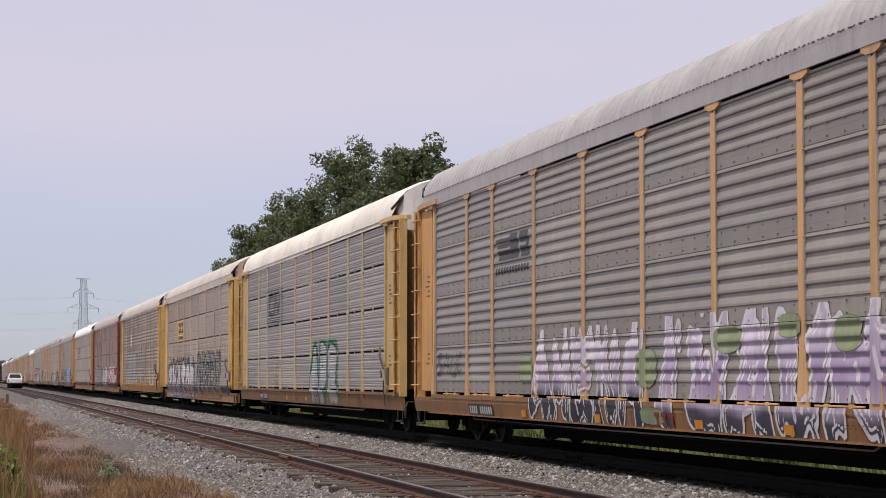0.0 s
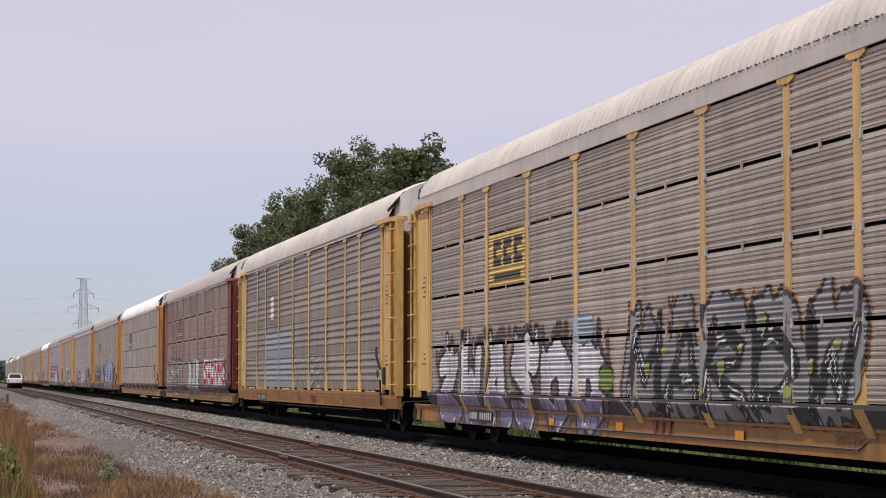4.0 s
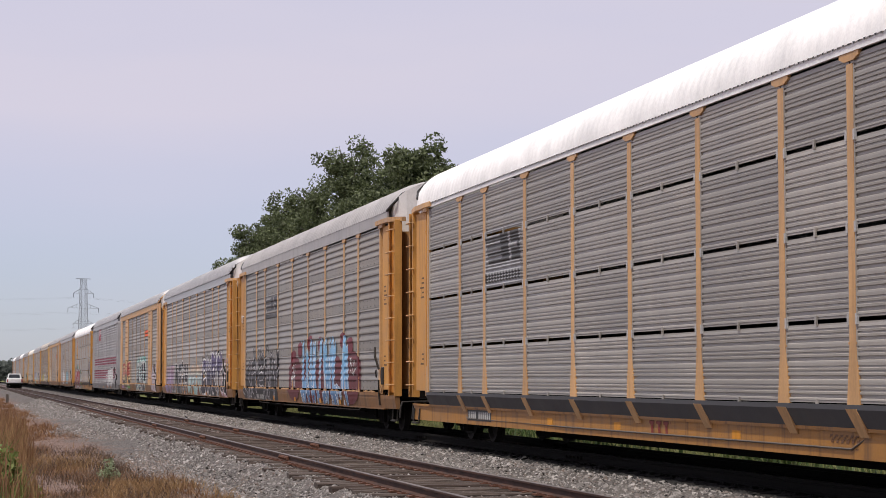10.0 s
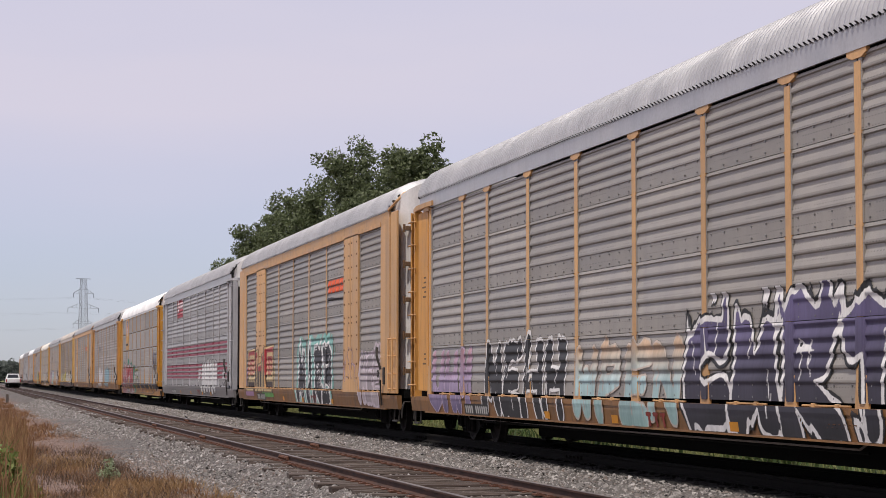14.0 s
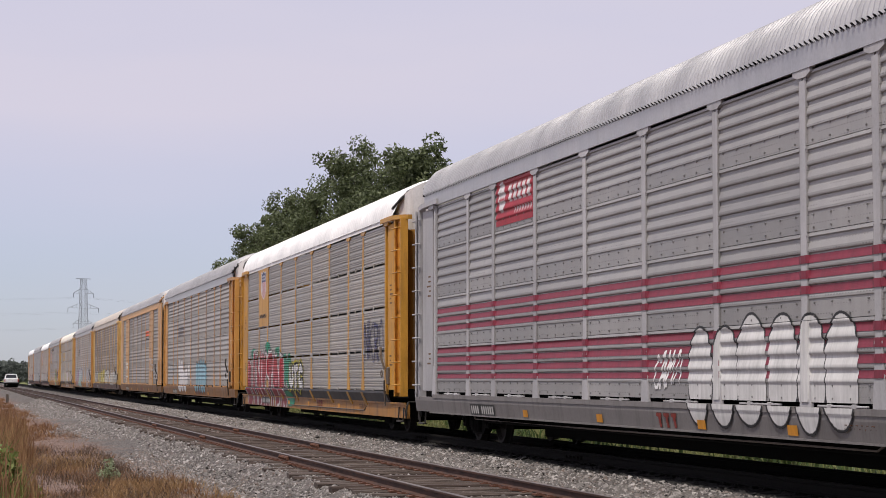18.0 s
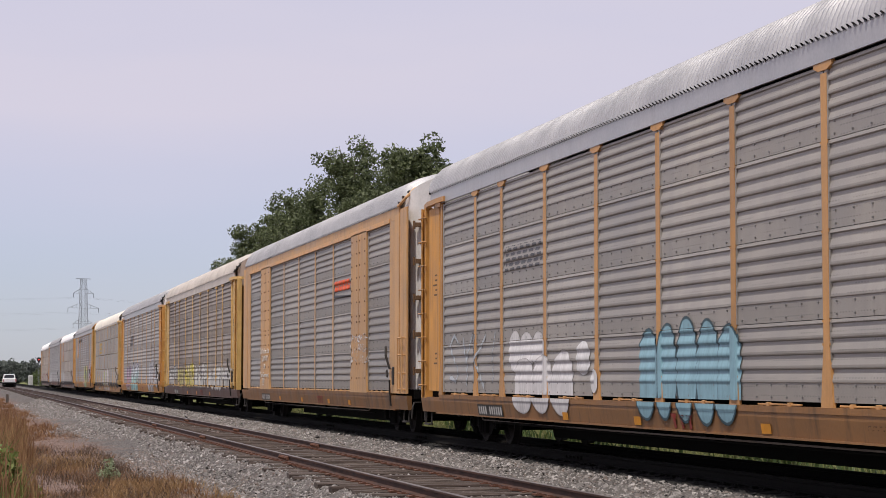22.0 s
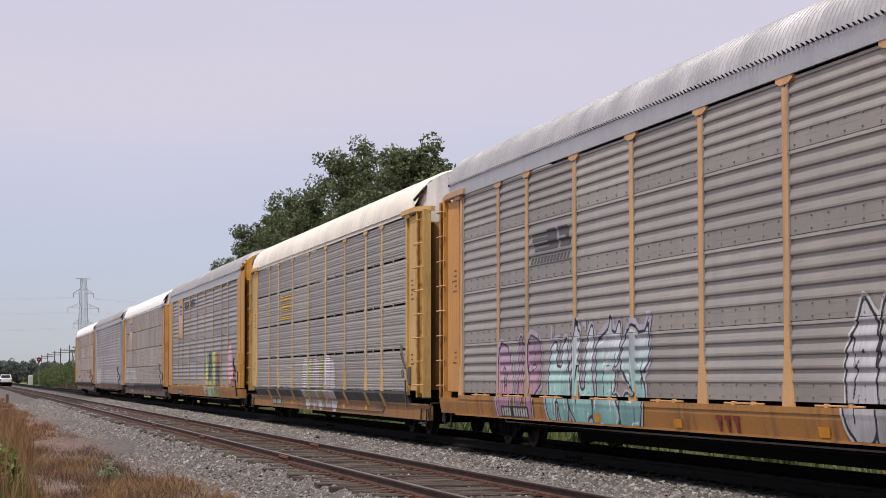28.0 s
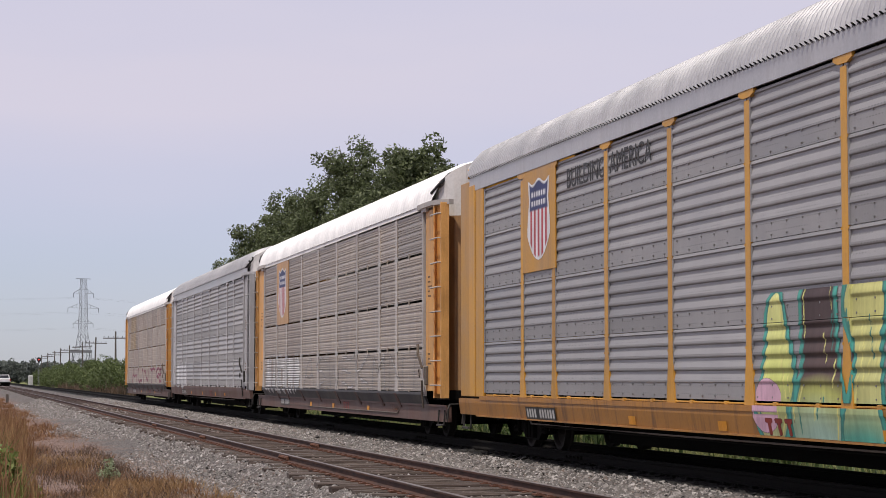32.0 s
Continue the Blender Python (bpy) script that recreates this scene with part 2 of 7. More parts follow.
def ground_material():
    m = Nodes("ballast_and_verge", 0.92)
    sep = m.n.new("ShaderNodeSeparateXYZ")
    m.l.new(m.co, sep.inputs[0])
    warp = m.math("ADD", sep.outputs["X"], m.range(m.noise(0.5, 5), 0.2, 0.8, -1.1, 1.1))
    stone = m.cells(17, out="Color")
    sepc = m.n.new("ShaderNodeSeparateColor")
    m.l.new(stone, sepc.inputs[0])
    dist = m.cells(17, out="Distance")
    gravel = m.mix(m.range(sepc.outputs[0], 0, 1), (0.05, 0.044, 0.041), (0.15, 0.135, 0.128))
    gravel = m.mix(m.range(dist, 0.45, 0.9), gravel, (0.06, 0.052, 0.047))
    gravel = m.mix(m.range(m.noise(0.8, 5), 0.5, 0.75, 0, 0.25), gravel, (0.15, 0.10, 0.075))
    rust = m.math("MULTIPLY", m.range(m.math("ABSOLUTE", m.math("SUBTRACT", sep.outputs["X"], TRACK_SIDE)), 0.5, 1.5, 0.6, 0.0), m.range(m.noise(1.7, 4), 0.35, 0.65))
    gravel = m.mix(rust, gravel, (0.15, 0.075, 0.05))
    straw = m.mix(m.range(m.noise(9, 8, (1, 1, 1), 0.7), 0.35, 0.65), (0.065, 0.040, 0.031), (0.235, 0.155, 0.125))
    grass = m.mix(m.range(m.noise(3, 6), 0.3, 0.7), (0.07, 0.085, 0.02), (0.15, 0.16, 0.045))
    c = m.mix(m.range(warp, 2.7, 3.7), straw, gravel)
    c = m.mix(m.range(warp, 12.8, 13.6), c, grass)
    # Near-black bed of the main track: oil, and the train's shade painted in.
    oil_shade = m.math("MULTIPLY", m.range(m.math("ABSOLUTE", m.math("SUBTRACT", sep.outputs["X"], TRACK_MAIN)), 1.35, 1.8, 1.0, 0.0), m.range(m.noise(1.2, 4), 0.25, 0.5, 0.8, 1.0))
    c = m.mix(oil_shade, c, (0.007, 0.006, 0.0055))
    m.bump(dist, 0.8, 0.05)
    return m.done(c)


M_GROUND = ground_material()
xs = np.concatenate([[-2500, -600, -150, -60, -25], np.arange(-10, 3, 0.5), np.arange(3, 15, 0.12), np.arange(15, 22, 0.5), [25, 40, 60, 150, 600, 2500]])
ys = np.concatenate([[-600, -120, -40], np.arange(0, 70, 0.35), np.arange(70, 160, 1.5), [170, 190, 220, 260, 320, 400, 520, 700, 1000, 1500, 2200, 3200]])
gx, gy = np.meshgrid(xs, ys, indexing="ij")
gz = ground_z(gx, gy)
rs = np.random.RandomState(3)
gz = gz + np.where(np.abs(gx) < 30, rs.normal(0, 0.012, gx.shape), 0) + 0.05 * np.sin(gx * 0.9 + 1.3 * np.sin(gy * 0.21)) * (gx < 4.2) * (gx > -30)
idx = np.arange(gx.size).reshape(gx.shape)
quads = np.stack([idx[:-1, :-1], idx[1:, :-1], idx[1:, 1:], idx[:-1, 1:]], -1).reshape(-1, 4)
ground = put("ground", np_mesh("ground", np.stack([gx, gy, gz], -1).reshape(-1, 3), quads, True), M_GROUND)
tagged(ground, "grey ballast with dry straw and green verge along the railway", "ground", kind="structure")


def rail_material():
    m = Nodes("rusty_rail", 0.6, 0.4)
    sep = m.n.new("ShaderNodeSeparateXYZ")
    m.l.new(m.co, sep.inputs[0])
    f = m.noise(14, 5, (1, 0.2, 1))
    c = m.mix(m.range(f, 0.3, 0.7), (0.03, 0.016, 0.012), (0.095, 0.046, 0.031))
    top = m.range(sep.outputs["Z"], -0.010, -0.003)
    c = m.mix(top, c, m.mix(m.range(m.noise(2.2, 4, (1, 0.3, 1)), 0.35, 0.65), (0.085, 0.065, 0.055), (0.155, 0.13, 0.115)))
    m.bump(f, 0.15, 0.01)
    return m.done(c, m.range(top, 0, 1, 0.75, 0.42))


M_RAIL = rail_material()
# Main rails in near-black: grease plus the shade beneath the cars.
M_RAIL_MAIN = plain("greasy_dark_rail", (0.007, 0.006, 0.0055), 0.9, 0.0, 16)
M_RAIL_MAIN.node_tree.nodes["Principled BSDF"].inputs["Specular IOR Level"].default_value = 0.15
RAIL = [(-0.07, -0.17), (0.07, -0.17), (0.07, -0.155), (0.012, -0.13), (0.01, -0.05), (0.036, -0.04), (0.036, -0.006), (0.028, 0), (-0.028, 0), (-0.036, -0.006), (-0.036, -0.04), (-0.01, -0.05), (-0.012, -0.13), (-0.07, -0.155)]
rail_mesh = Build().prism(RAIL, -60, 1500).mesh("rail")
light_rail_mesh = Build().prism([(x * 0.82, z * 0.66) for x, z in RAIL], -60, 1500).mesh("rail")


def tie_material():
    m = Nodes("weathered_tie", 0.9)
    g = m.noise(5, 7, (0.8, 14, 14), 0.7)
    c = m.mix(m.range(g, 0.32, 0.72), (0.010, 0.007, 0.006), (0.15, 0.116, 0.097))
    c = m.mix(m.range(m.info.outputs["Random"], 0, 1, 0, 0.75), c, (0.04, 0.024, 0.018))
    m.bump(g, 0.5, 0.02)
    return m.done(c)


M_TIE = tie_material()
M_PLATE = plain("rusty_plate", (0.13, 0.055, 0.032), 0.8, 0.3, 25)


def tie_mesh(seed):
    r = random.Random(seed)
    b = Build()
    n = 6
    rows = []
    for k in range(n + 1):
        x = -1.28 + 2.56 * k / n
        j = lambda s: r.uniform(-s, s)
        rows.append([(x + j(0.01), -0.11 + j(0.008), -0.33), (x, -0.115 + j(0.008), -0.2 + j(0.006)), (x, -0.1 + j(0.008), -0.18 + j(0.008)), (x, 0.0 + j(0.02), -0.186 + j(0.008)), (x, 0.1 + j(0.008), -0.18 + j(0.008)), (x, 0.115 + j(0.008), -0.2 + j(0.006)), (x + j(0.01), 0.11, -0.33)])
    m = len(rows[0])
    fs = [(a * m + i, a * m + i + 1, (a + 1) * m + i + 1, (a + 1) * m + i) for a in range(n) for i in range(m - 1)]
    fs += [tuple(range(m)), tuple(range(n * m + m - 1, n * m - 1, -1))]
    return b.add([p for q in rows for p in q], fs).mesh("tie")


def plate_mesh():
    b = Build()
    b.box(-0.17, 0.17, -0.09, 0.09, -0.186, -0.166)
    for dx in (-0.105, 0.105):
        for dy in (-0.055, 0.055):
            b.box(dx - 0.016, dx + 0.016, dy - 0.016, dy + 0.016, -0.17, -0.155)
    return b.mesh("tie_plate")


def track(name, cx, label, first, count, spacing=0.5, rails=None, wood=None, iron=None, shape=None, lift=0.0):
    wood, iron = wood or M_TIE, iron or M_PLATE
    t = root(name, pose(cx, 0, 0), label, "railway track", "railway tracks")
    for s in (-1, 1):
        put("rail", shape or rail_mesh, rails or M_RAIL, t, at=pose(s * GAUGE, 0, 0))
    shapes = [tie_mesh(k) for k in range(5)]
    plates = plate_mesh()
    r = random.Random(cx)
    for k in range(count):
        y = first + k * spacing + r.uniform(-0.05, 0.05)
        tie = put("tie", shapes[k % 5], wood, t, at=pose(r.uniform(-0.12, 0.12), y, lift + r.uniform(-0.022, 0.006), 0, r.uniform(-0.4, 0.4), r.uniform(-2.5, 2.5)))
        for s in (-1, 1):
            put("tie_plate", plates, iron, t, at=pose(s * GAUGE, y, lift))
    # the rest far off, joined
    far = Build()
    y = first + count * spacing
    while y < 330:
        far.box(-1.28, 1.28, y - 0.11, y + 0.11, -0.3, lift - 0.188)
        y += spacing
    put("far_tie", far.mesh("far_tie"), wood, t, kind="stuff")
    # fish plates at the rail joints
    joint = Build().box(-0.045, -0.014, -0.45, 0.45, -0.125, -0.055, c=0.008).box(0.014, 0.045, -0.45, 0.45, -0.125, -0.055, c=0.008)
    for q in (-0.33, -0.11, 0.11, 0.33):
        joint.tube((-0.075, q, -0.09), (0.075, q, -0.09), 0.02, seg=6)
    jm = joint.mesh("fish_plate")
    for s in (-1, 1):
        for k in range(3):
            put("fish_plate", jm, iron, t, at=pose(s * GAUGE, 33.3 + 11.9 * k + (5.9 if s > 0 else 0), lift * 0.5))
    return t


# Darkened copy of the tie: oil and under-train shade in one colour.
M_SHADED_TIE = plain("oily_black_tie", (0.007, 0.006, 0.0055), 0.8)
track("siding_track", TRACK_SIDE, "rusty siding rails on worn wooden ties in grey ballast", 20, 150, shape=light_rail_mesh, lift=0.064)
track("main_track", TRACK_MAIN, "main line rails on wooden ties under the passing train", 16, 60, rails=M_RAIL_MAIN, wood=M_SHADED_TIE, iron=M_RAIL_MAIN)

# loose stones of the ballast, joined: too many and too small to count


def stones(name, n, xr, yr, size, seed, mat, label, power=1.6):
    r = np.random.RandomState(seed)
    x = r.uniform(xr[0], xr[1], n)
    y = yr[0] + (yr[1] - yr[0]) * r.uniform(0, 1, n) ** power
    z = ground_z(x, y)
    s = size * r.lognormal(0, 0.32, n) * (1 + (y - yr[0]) / 90)
    base = np.array([(1, 0, 0), (-1, 0, 0), (0, 1, 0), (0, -1, 0), (0, 0, 1), (0, 0, -1)], float)
    f = np.array([(0, 2, 4), (2, 1, 4), (1, 3, 4), (3, 0, 4)])
    base[:4, 2] = -0.25
    v = base[None] * (1 + r.uniform(-0.35, 0.35, (n, 6, 1)))
    v = v + r.uniform(-0.25, 0.25, (n, 6, 3))
    v = v * np.array([1, 0.85, 0.62]) * s[:, None, None]
    a, b2 = r.uniform(0, 6.28, n), r.uniform(-0.6, 0.6, n)
    ca, sa, cb, sb = np.cos(a), np.sin(a), np.cos(b2), np.sin(b2)
    X, Y, Z = v[..., 0].copy(), v[..., 1].copy(), v[..., 2].copy()
    X, Z = X * cb[:, None] - Z * sb[:, None], X * sb[:, None] + Z * cb[:, None]
    X, Y = X * ca[:, None] - Y * sa[:, None], X * sa[:, None] + Y * ca[:, None]
    V = np.stack([X + x[:, None], Y + y[:, None], Z + (z + s * 0.25)[:, None]], -1).reshape(-1, 3)
    F = (f[None] + 6 * np.arange(n)[:, None, None]).reshape(-1, 3)
    ob = put(name, np_mesh(name, V, F), mat)
    return tagged(ob, label, "gravel", kind="stuff")


def stone_material(name, rust):
    m = Nodes(name, 0.9)
    g = m.n.new("ShaderNodeNewGeometry").outputs["Random Per Island"]
    ramp = m.n.new("ShaderNodeValToRGB")
    m.l.new(g, ramp.inputs[0])
    e = ramp.color_ramp.elements
    e[0].color, e[1].color = (0.045, 0.04, 0.037, 1), (0.40, 0.375, 0.36, 1)
    for p, c in ((0.2, (0.08, 0.071, 0.067, 1)), (0.5, (0.135, 0.123, 0.117, 1)), (0.58, (0.11, 0.074, 0.058, 1)), (0.66, (0.165, 0.151, 0.144, 1)), (0.88, (0.23, 0.213, 0.204, 1))):
        e.new(p).color = c
    c = m.mix(m.range(m.noise(60, 3), 0.3, 0.7, 0, 0.25), ramp.outputs[0], (0.12, 0.11, 0.105))
    if rust:
        c = m.mix(m.range(m.noise(1.3, 4), 0.35, 0.65, 0, rust), c, (0.14, 0.068, 0.045))
    return m.done(c)


M_STONE = stone_material("crushed_stone", 0.0)
M_RUST_STONE = stone_material("rust_stained_stone", 0.42)
# Stones beneath the cars, blackened by oil and by painted-in shade.
M_SHADED_STONE = plain("oil_stained_stone", (0.008, 0.007, 0.006), 0.85)
stones("ballast_stones", 68000, (3.0, 4.9), (22, 140), 0.018, 1, M_STONE, "loose grey crushed stone on the siding shoulder")
stones("ballast_stones", 24000, (4.7, 7.2), (20, 110), 0.019, 2, M_RUST_STONE, "loose grey crushed stone between the siding rails")
stones("ballast_stones", 84000, (7.0, 9.35), (18, 150), 0.020, 4, M_STONE, "loose grey crushed stone between the two tracks")
stones("ballast_stones", 6000, (9.2, 12.6), (18, 60), 0.028, 6, M_SHADED_STONE, "loose grey crushed stone under the main line")
stones("ballast_stones", 30000, (1.8, 3.4), (24, 110), 0.015, 7, M_STONE, "scattered stones in the dry grass")

# ---------------------------------------------------------------- plants


def blades(name, n, xr, yr, height, width, seed, mats, label, lean=0.35, shape=None, category="grass"):
    """Grass: single bent blades, joined."""
    r = np.random.RandomState(seed)
    x = r.uniform(xr[0], xr[1], n)
    y = r.uniform(yr[0], yr[1], n)
    if shape is not None:
        keep = shape(x, y, r)
        x, y = x[keep], y[keep]
        n = len(x)
    z = ground_z(x, y) - 0.02
    h = height * r.lognormal(0, 0.3, n)
    a = r.uniform(0, 6.28, n)
    dx, dy = np.cos(a), np.sin(a)
    b2 = r.uniform(0, 6.28, n)
    lx, ly = np.cos(b2) * h * lean * r.uniform(0.2, 1, n), np.sin(b2) * h * lean * r.uniform(0.2, 1, n)
    w = width * r.uniform(0.6, 1.4, n)
    P = lambda k, e: np.stack([x + lx * k * k + dx * w * e, y + ly * k * k + dy * w * e, z + h * k * (1 - 0.12 * k)], -1)
    V = np.stack([P(0, -1), P(0, 1), P(0.55, -0.8), P(0.55, 0.8), P(1, 0)], 1).reshape(-1, 3)
    base = 5 * np.arange(n)[:, None]
    F = np.concatenate([base + np.array([[0, 1, 3]]), base + np.array([[0, 3, 2]]), base + np.array([[2, 3, 4]])])
    ob = put(name, np_mesh(name, V, F), mats)
    return tagged(ob, label, category, kind="stuff")


def leafy(name, lo, hi, rough=0.7, thin=0.25):
    m = Nodes(name, rough)
    g = m.n.new("ShaderNodeNewGeometry").outputs["Random Per Island"]
    c = m.mix(g, lo, hi)
    c = m.mix(m.range(m.noise(0.7, 3), 0.35, 0.65, 0, 0.45), c, tuple(0.6 * v for v in lo))
    out = m.done(c)
    if thin:
        t = m.n.new("ShaderNodeBsdfTranslucent")
        m.l.new(c, t.inputs["Color"])
        s = m.n.new("ShaderNodeMixShader")
        s.inputs[0].default_value = thin
        m.l.new(m.bsdf.outputs[0], s.inputs[1])
        m.l.new(t.outputs[0], s.inputs[2])
        m.l.new(s.outputs[0], m.n["Material Output"].inputs["Surface"])
    return out


M_STRAW = leafy("dry_straw", (0.22, 0.125, 0.05), (0.44, 0.28, 0.125))
M_RUSSET = leafy("russet_dry_grass", (0.15, 0.07, 0.032), (0.33, 0.18, 0.085))
M_DUN = leafy("dun_withered_grass", (0.06, 0.038, 0.024), (0.17, 0.11, 0.07))
M_GRASS = leafy("green_grass", (0.11, 0.125, 0.04), (0.30, 0.29, 0.11))
M_WEED = leafy("green_weed", (0.035, 0.065, 0.014), (0.10, 0.15, 0.04))
M_LEAF = leafy("fresh_leaf", (0.09, 0.135, 0.025), (0.24, 0.30, 0.075))
M_PALE = leafy("pale_green_leaf", (0.17, 0.22, 0.11), (0.36, 0.41, 0.25))
M_TREE = leafy("tree_leaf", (0.062, 0.08, 0.034), (0.18, 0.215, 0.10), 0.6, 0.35)
M_BUSH = leafy("bush_leaf", (0.05, 0.078, 0.022), (0.15, 0.185, 0.06))
# Far leaves are paler and bluer: aerial haze put into the base colour.
M_FAR = leafy("far_leaf", (0.085, 0.10, 0.09), (0.13, 0.15, 0.13))
M_BARK = plain("bark", (0.09, 0.07, 0.055), 0.9, 0, 12, 0.6)
M_WOOD = plain("grey_pole_wood", (0.10, 0.085, 0.075), 0.85, 0, 14, 0.4)

patchy = lambda scale, cut: (lambda x, y, r: np.sin(x * scale * 2.1 + 2 * np.sin(y * scale * 0.31)) + np.sin(y * scale * 0.5 + 1.7 * np.sin(x * scale)) + r.normal(0, 0.5, len(x)) > cut)
tall = lambda x, y, r: (x < 0.1 + 0.022 * y + 0.3 * np.sin(y * 0.33))
bare = lambda x, y, r: (y > 37) & (x > 2.05 + 0.2 * np.sin(y * 0.35) + r.normal(0, 0.12, len(x)))
blades("tall_dry_grass", 6500, (-1.4, 1.9), (24, 62), 0.7, 0.006, 11, M_STRAW, "tall dry straw-coloured grass beside the track", 0.3, tall)
blades("tall_dry_grass", 16000, (-1.2, 2.2), (24, 75), 0.65, 0.006, 12, M_RUSSET, "tall russet dry grass beside the track", 0.35, tall)
blades("green_weeds", 9000, (-0.8, 1.3), (24, 48), 0.42, 0.011, 13, M_LEAF, "green weeds among the dry grass", 0.5, lambda x, y, r: tall(x, y, r) & (x < 0.55 + 0.006 * y))
M_LITTER = leafy("pale_dead_litter", (0.14, 0.09, 0.07), (0.36, 0.27, 0.22), 0.9, 0)
blades("dry_litter", 46000, (0.3, 4.0), (24, 80), 0.05, 0.006, 19, M_LITTER, "pale dead stalks lying on the dirt", 3.0)
blades("dry_grass", 46000, (0.4, 3.5), (24, 64), 0.14, 0.004, 14, M_RUSSET, "short russet dry grass at the ballast edge", 0.9, lambda x, y, r: patchy(1.3, -0.3)(x, y, r) & ~bare(x, y, r))
blades("dry_grass", 16000, (0.2, 3.0), (24, 50), 0.2, 0.004, 25, M_DUN, "dun withered grass in the dirt", 1.0, patchy(2.3, 0.0))
blades("dry_grass", 9000, (0.2, 2.9), (24, 52), 0.22, 0.005, 15, M_STRAW, "straw-coloured grass clumps in the dirt", 0.7, patchy(0.9, 0.8))
blades("dry_grass", 9000, (1.7, 3.6), (26, 33), 0.17, 0.005, 23, M_STRAW, "straw-coloured grass clumps in the dirt", 0.9, patchy(1.7, 0.2))
blades("dry_grass", 24000, (0.6, 4.2), (60, 170), 0.2, 0.012, 18, M_RUSSET, "short russet dry grass at the ballast edge", 0.9, lambda x, y, r: patchy(0.9, -0.4)(x, y, r) & (x < 2.6 + 0.3 * np.sin(y * 0.2)))
blades("dry_litter", 16000, (1.8, 3.3), (37, 110), 0.07, 0.009, 27, M_LITTER, "pale dead stalks lying on the gravelly path", 2.6, patchy(1.9, -0.6))
blades("dry_litter", 9000, (1.8, 3.2), (37, 110), 0.09, 0.008, 28, M_RUSSET, "russet dead stalks lying on the gravelly path", 2.0, patchy(1.1, 0.3))
blades("sunny_straw", 4000, (13.9, 16.6), (205, 330), 0.8, 0.05, 24, M_DUN, "straw-coloured grass before the bushes", 0.4)
blades("verge_grass", 30000, (13.2, 19), (25, 130), 0.26, 0.012, 16, M_GRASS, "green grass on the verge beyond the main line", 0.6)
blades("verge_weeds", 4000, (13.2, 18), (26, 90), 0.55, 0.03, 17, M_WEED, "leafy green weeds on the far verge", 0.7, patchy(0.8, 0.7))


def leaf_cloud(centres, radii, n, size, seed, squash=0.8):
    """Leaf quads scattered through the shells of many small clumps. Returns vertices and faces."""
    r = np.random.RandomState(seed)
    c = np.asarray(centres)[r.randint(0, len(centres), n)]
    k = r.randint(0, len(centres), n)
    c = np.asarray(centres)[k]
    rad = np.asarray(radii)[k]
    d = r.normal(size=(n, 3))
    d /= np.linalg.norm(d, axis=1)[:, None]
    p = c + d * (rad * r.uniform(0.55, 1.05, n) ** 0.7)[:, None] * np.array([1, 1, squash])
    u = r.normal(size=(n, 3))
    u /= np.linalg.norm(u, axis=1)[:, None]
    w = np.cross(u, d + 0.6 * r.normal(size=(n, 3)))
    w /= np.linalg.norm(w, axis=1)[:, None] + 1e-9
    s = size * r.uniform(0.6, 1.4, n)[:, None]
    V = np.stack([p - u * s, p - w * s * 0.5, p + u * s, p + w * s * 0.5], 1).reshape(-1, 3)
    F = (np.arange(n)[:, None] * 4 + np.arange(4)[None])
    return V, F


def tree(x, y, height, spread, seed, label, leaves=38000, leaf=0.108, low=0.2):
    """A broadleaf tree: tapered trunk, limbs and a ragged crown of leaf clumps."""
    r = random.Random(seed)
    t = root("tree", pose(x, y, float(ground_z(x, y)) - 0.05), label, "tree", "trees behind the train")
    b = Build()
    top = height * 0.8
    pts = [Vector((0, 0, 0))]
    for k in range(1, 7):
        pts.append(Vector((r.uniform(-0.15, 0.15) * k, r.uniform(-0.15, 0.15) * k, top * k / 6)))
    for k in range(6):
        r0, r1 = 0.26 * (1 - k / 6.6), 0.26 * (1 - (k + 1) / 6.6)
        b.tube(pts[k], pts[k + 1], r0, r1, 9)
    centres, radii = [], []
    for k in range(54):
        q = r.uniform(low, 0.98)
        a = r.uniform(0, 2 * math.pi)
        i = min(5, int(q * 6))
        start = pts[i].lerp(pts[i + 1], q * 6 - i)
        reach = spread * (0.45 + 0.75 * math.sin(math.pi * min(1, 0.18 + 0.82 * q) ** 1.15)) * r.uniform(0.55, 1.0)
        end = start + Vector((math.cos(a) * reach, math.sin(a) * reach, height * r.uniform(0.06, 0.2)))
        mid = start.lerp(end, 0.5) + Vector((0, 0, reach * 0.12))
        b.tube(start, mid, 0.07, 0.045, 6)
        b.tube(mid, end, 0.045, 0.015, 5)
        for e in (0.55, 0.8, 1.0):
            p = start.lerp(end, e)
            for _ in range(2):
                centres.append((p.x + r.gauss(0, 0.5), p.y + r.gauss(0, 0.5), min(height - 0.3 - 0.22 * height * min(1.0, math.hypot(p.x, p.y) / spread / 1.3) ** 2, p.z + r.gauss(0.25, 0.5))))
                radii.append(r.uniform(0.4, 0.85))
    put("trunk", b.mesh("trunk"), M_BARK, t)
    V, F = leaf_cloud(centres, radii, leaves, leaf, seed)
    crown = put("crown", np_mesh("crown", V, F), M_TREE, t)
    return t, crown


TREES = []
for k, (tx, ty, th, ts) in enumerate(((23.5, 104, 14.6, 2.2), (23.2, 113, 14.7, 3.4), (22.9, 121.5, 16.5, 1.35), (23.0, 136, 15.5, 2.1), (22.8, 147, 15.9, 2.4), (23.2, 160, 14.6, 2.4), (22.8, 174, 12.3, 2.5), (23.2, 186, 11.2, 2.4), (22.8, 200, 10.5, 2.3))):
    TREES.append(tree(tx, ty, th, ts, 40 + k, "tall dark green broadleaf tree behind the railway"))


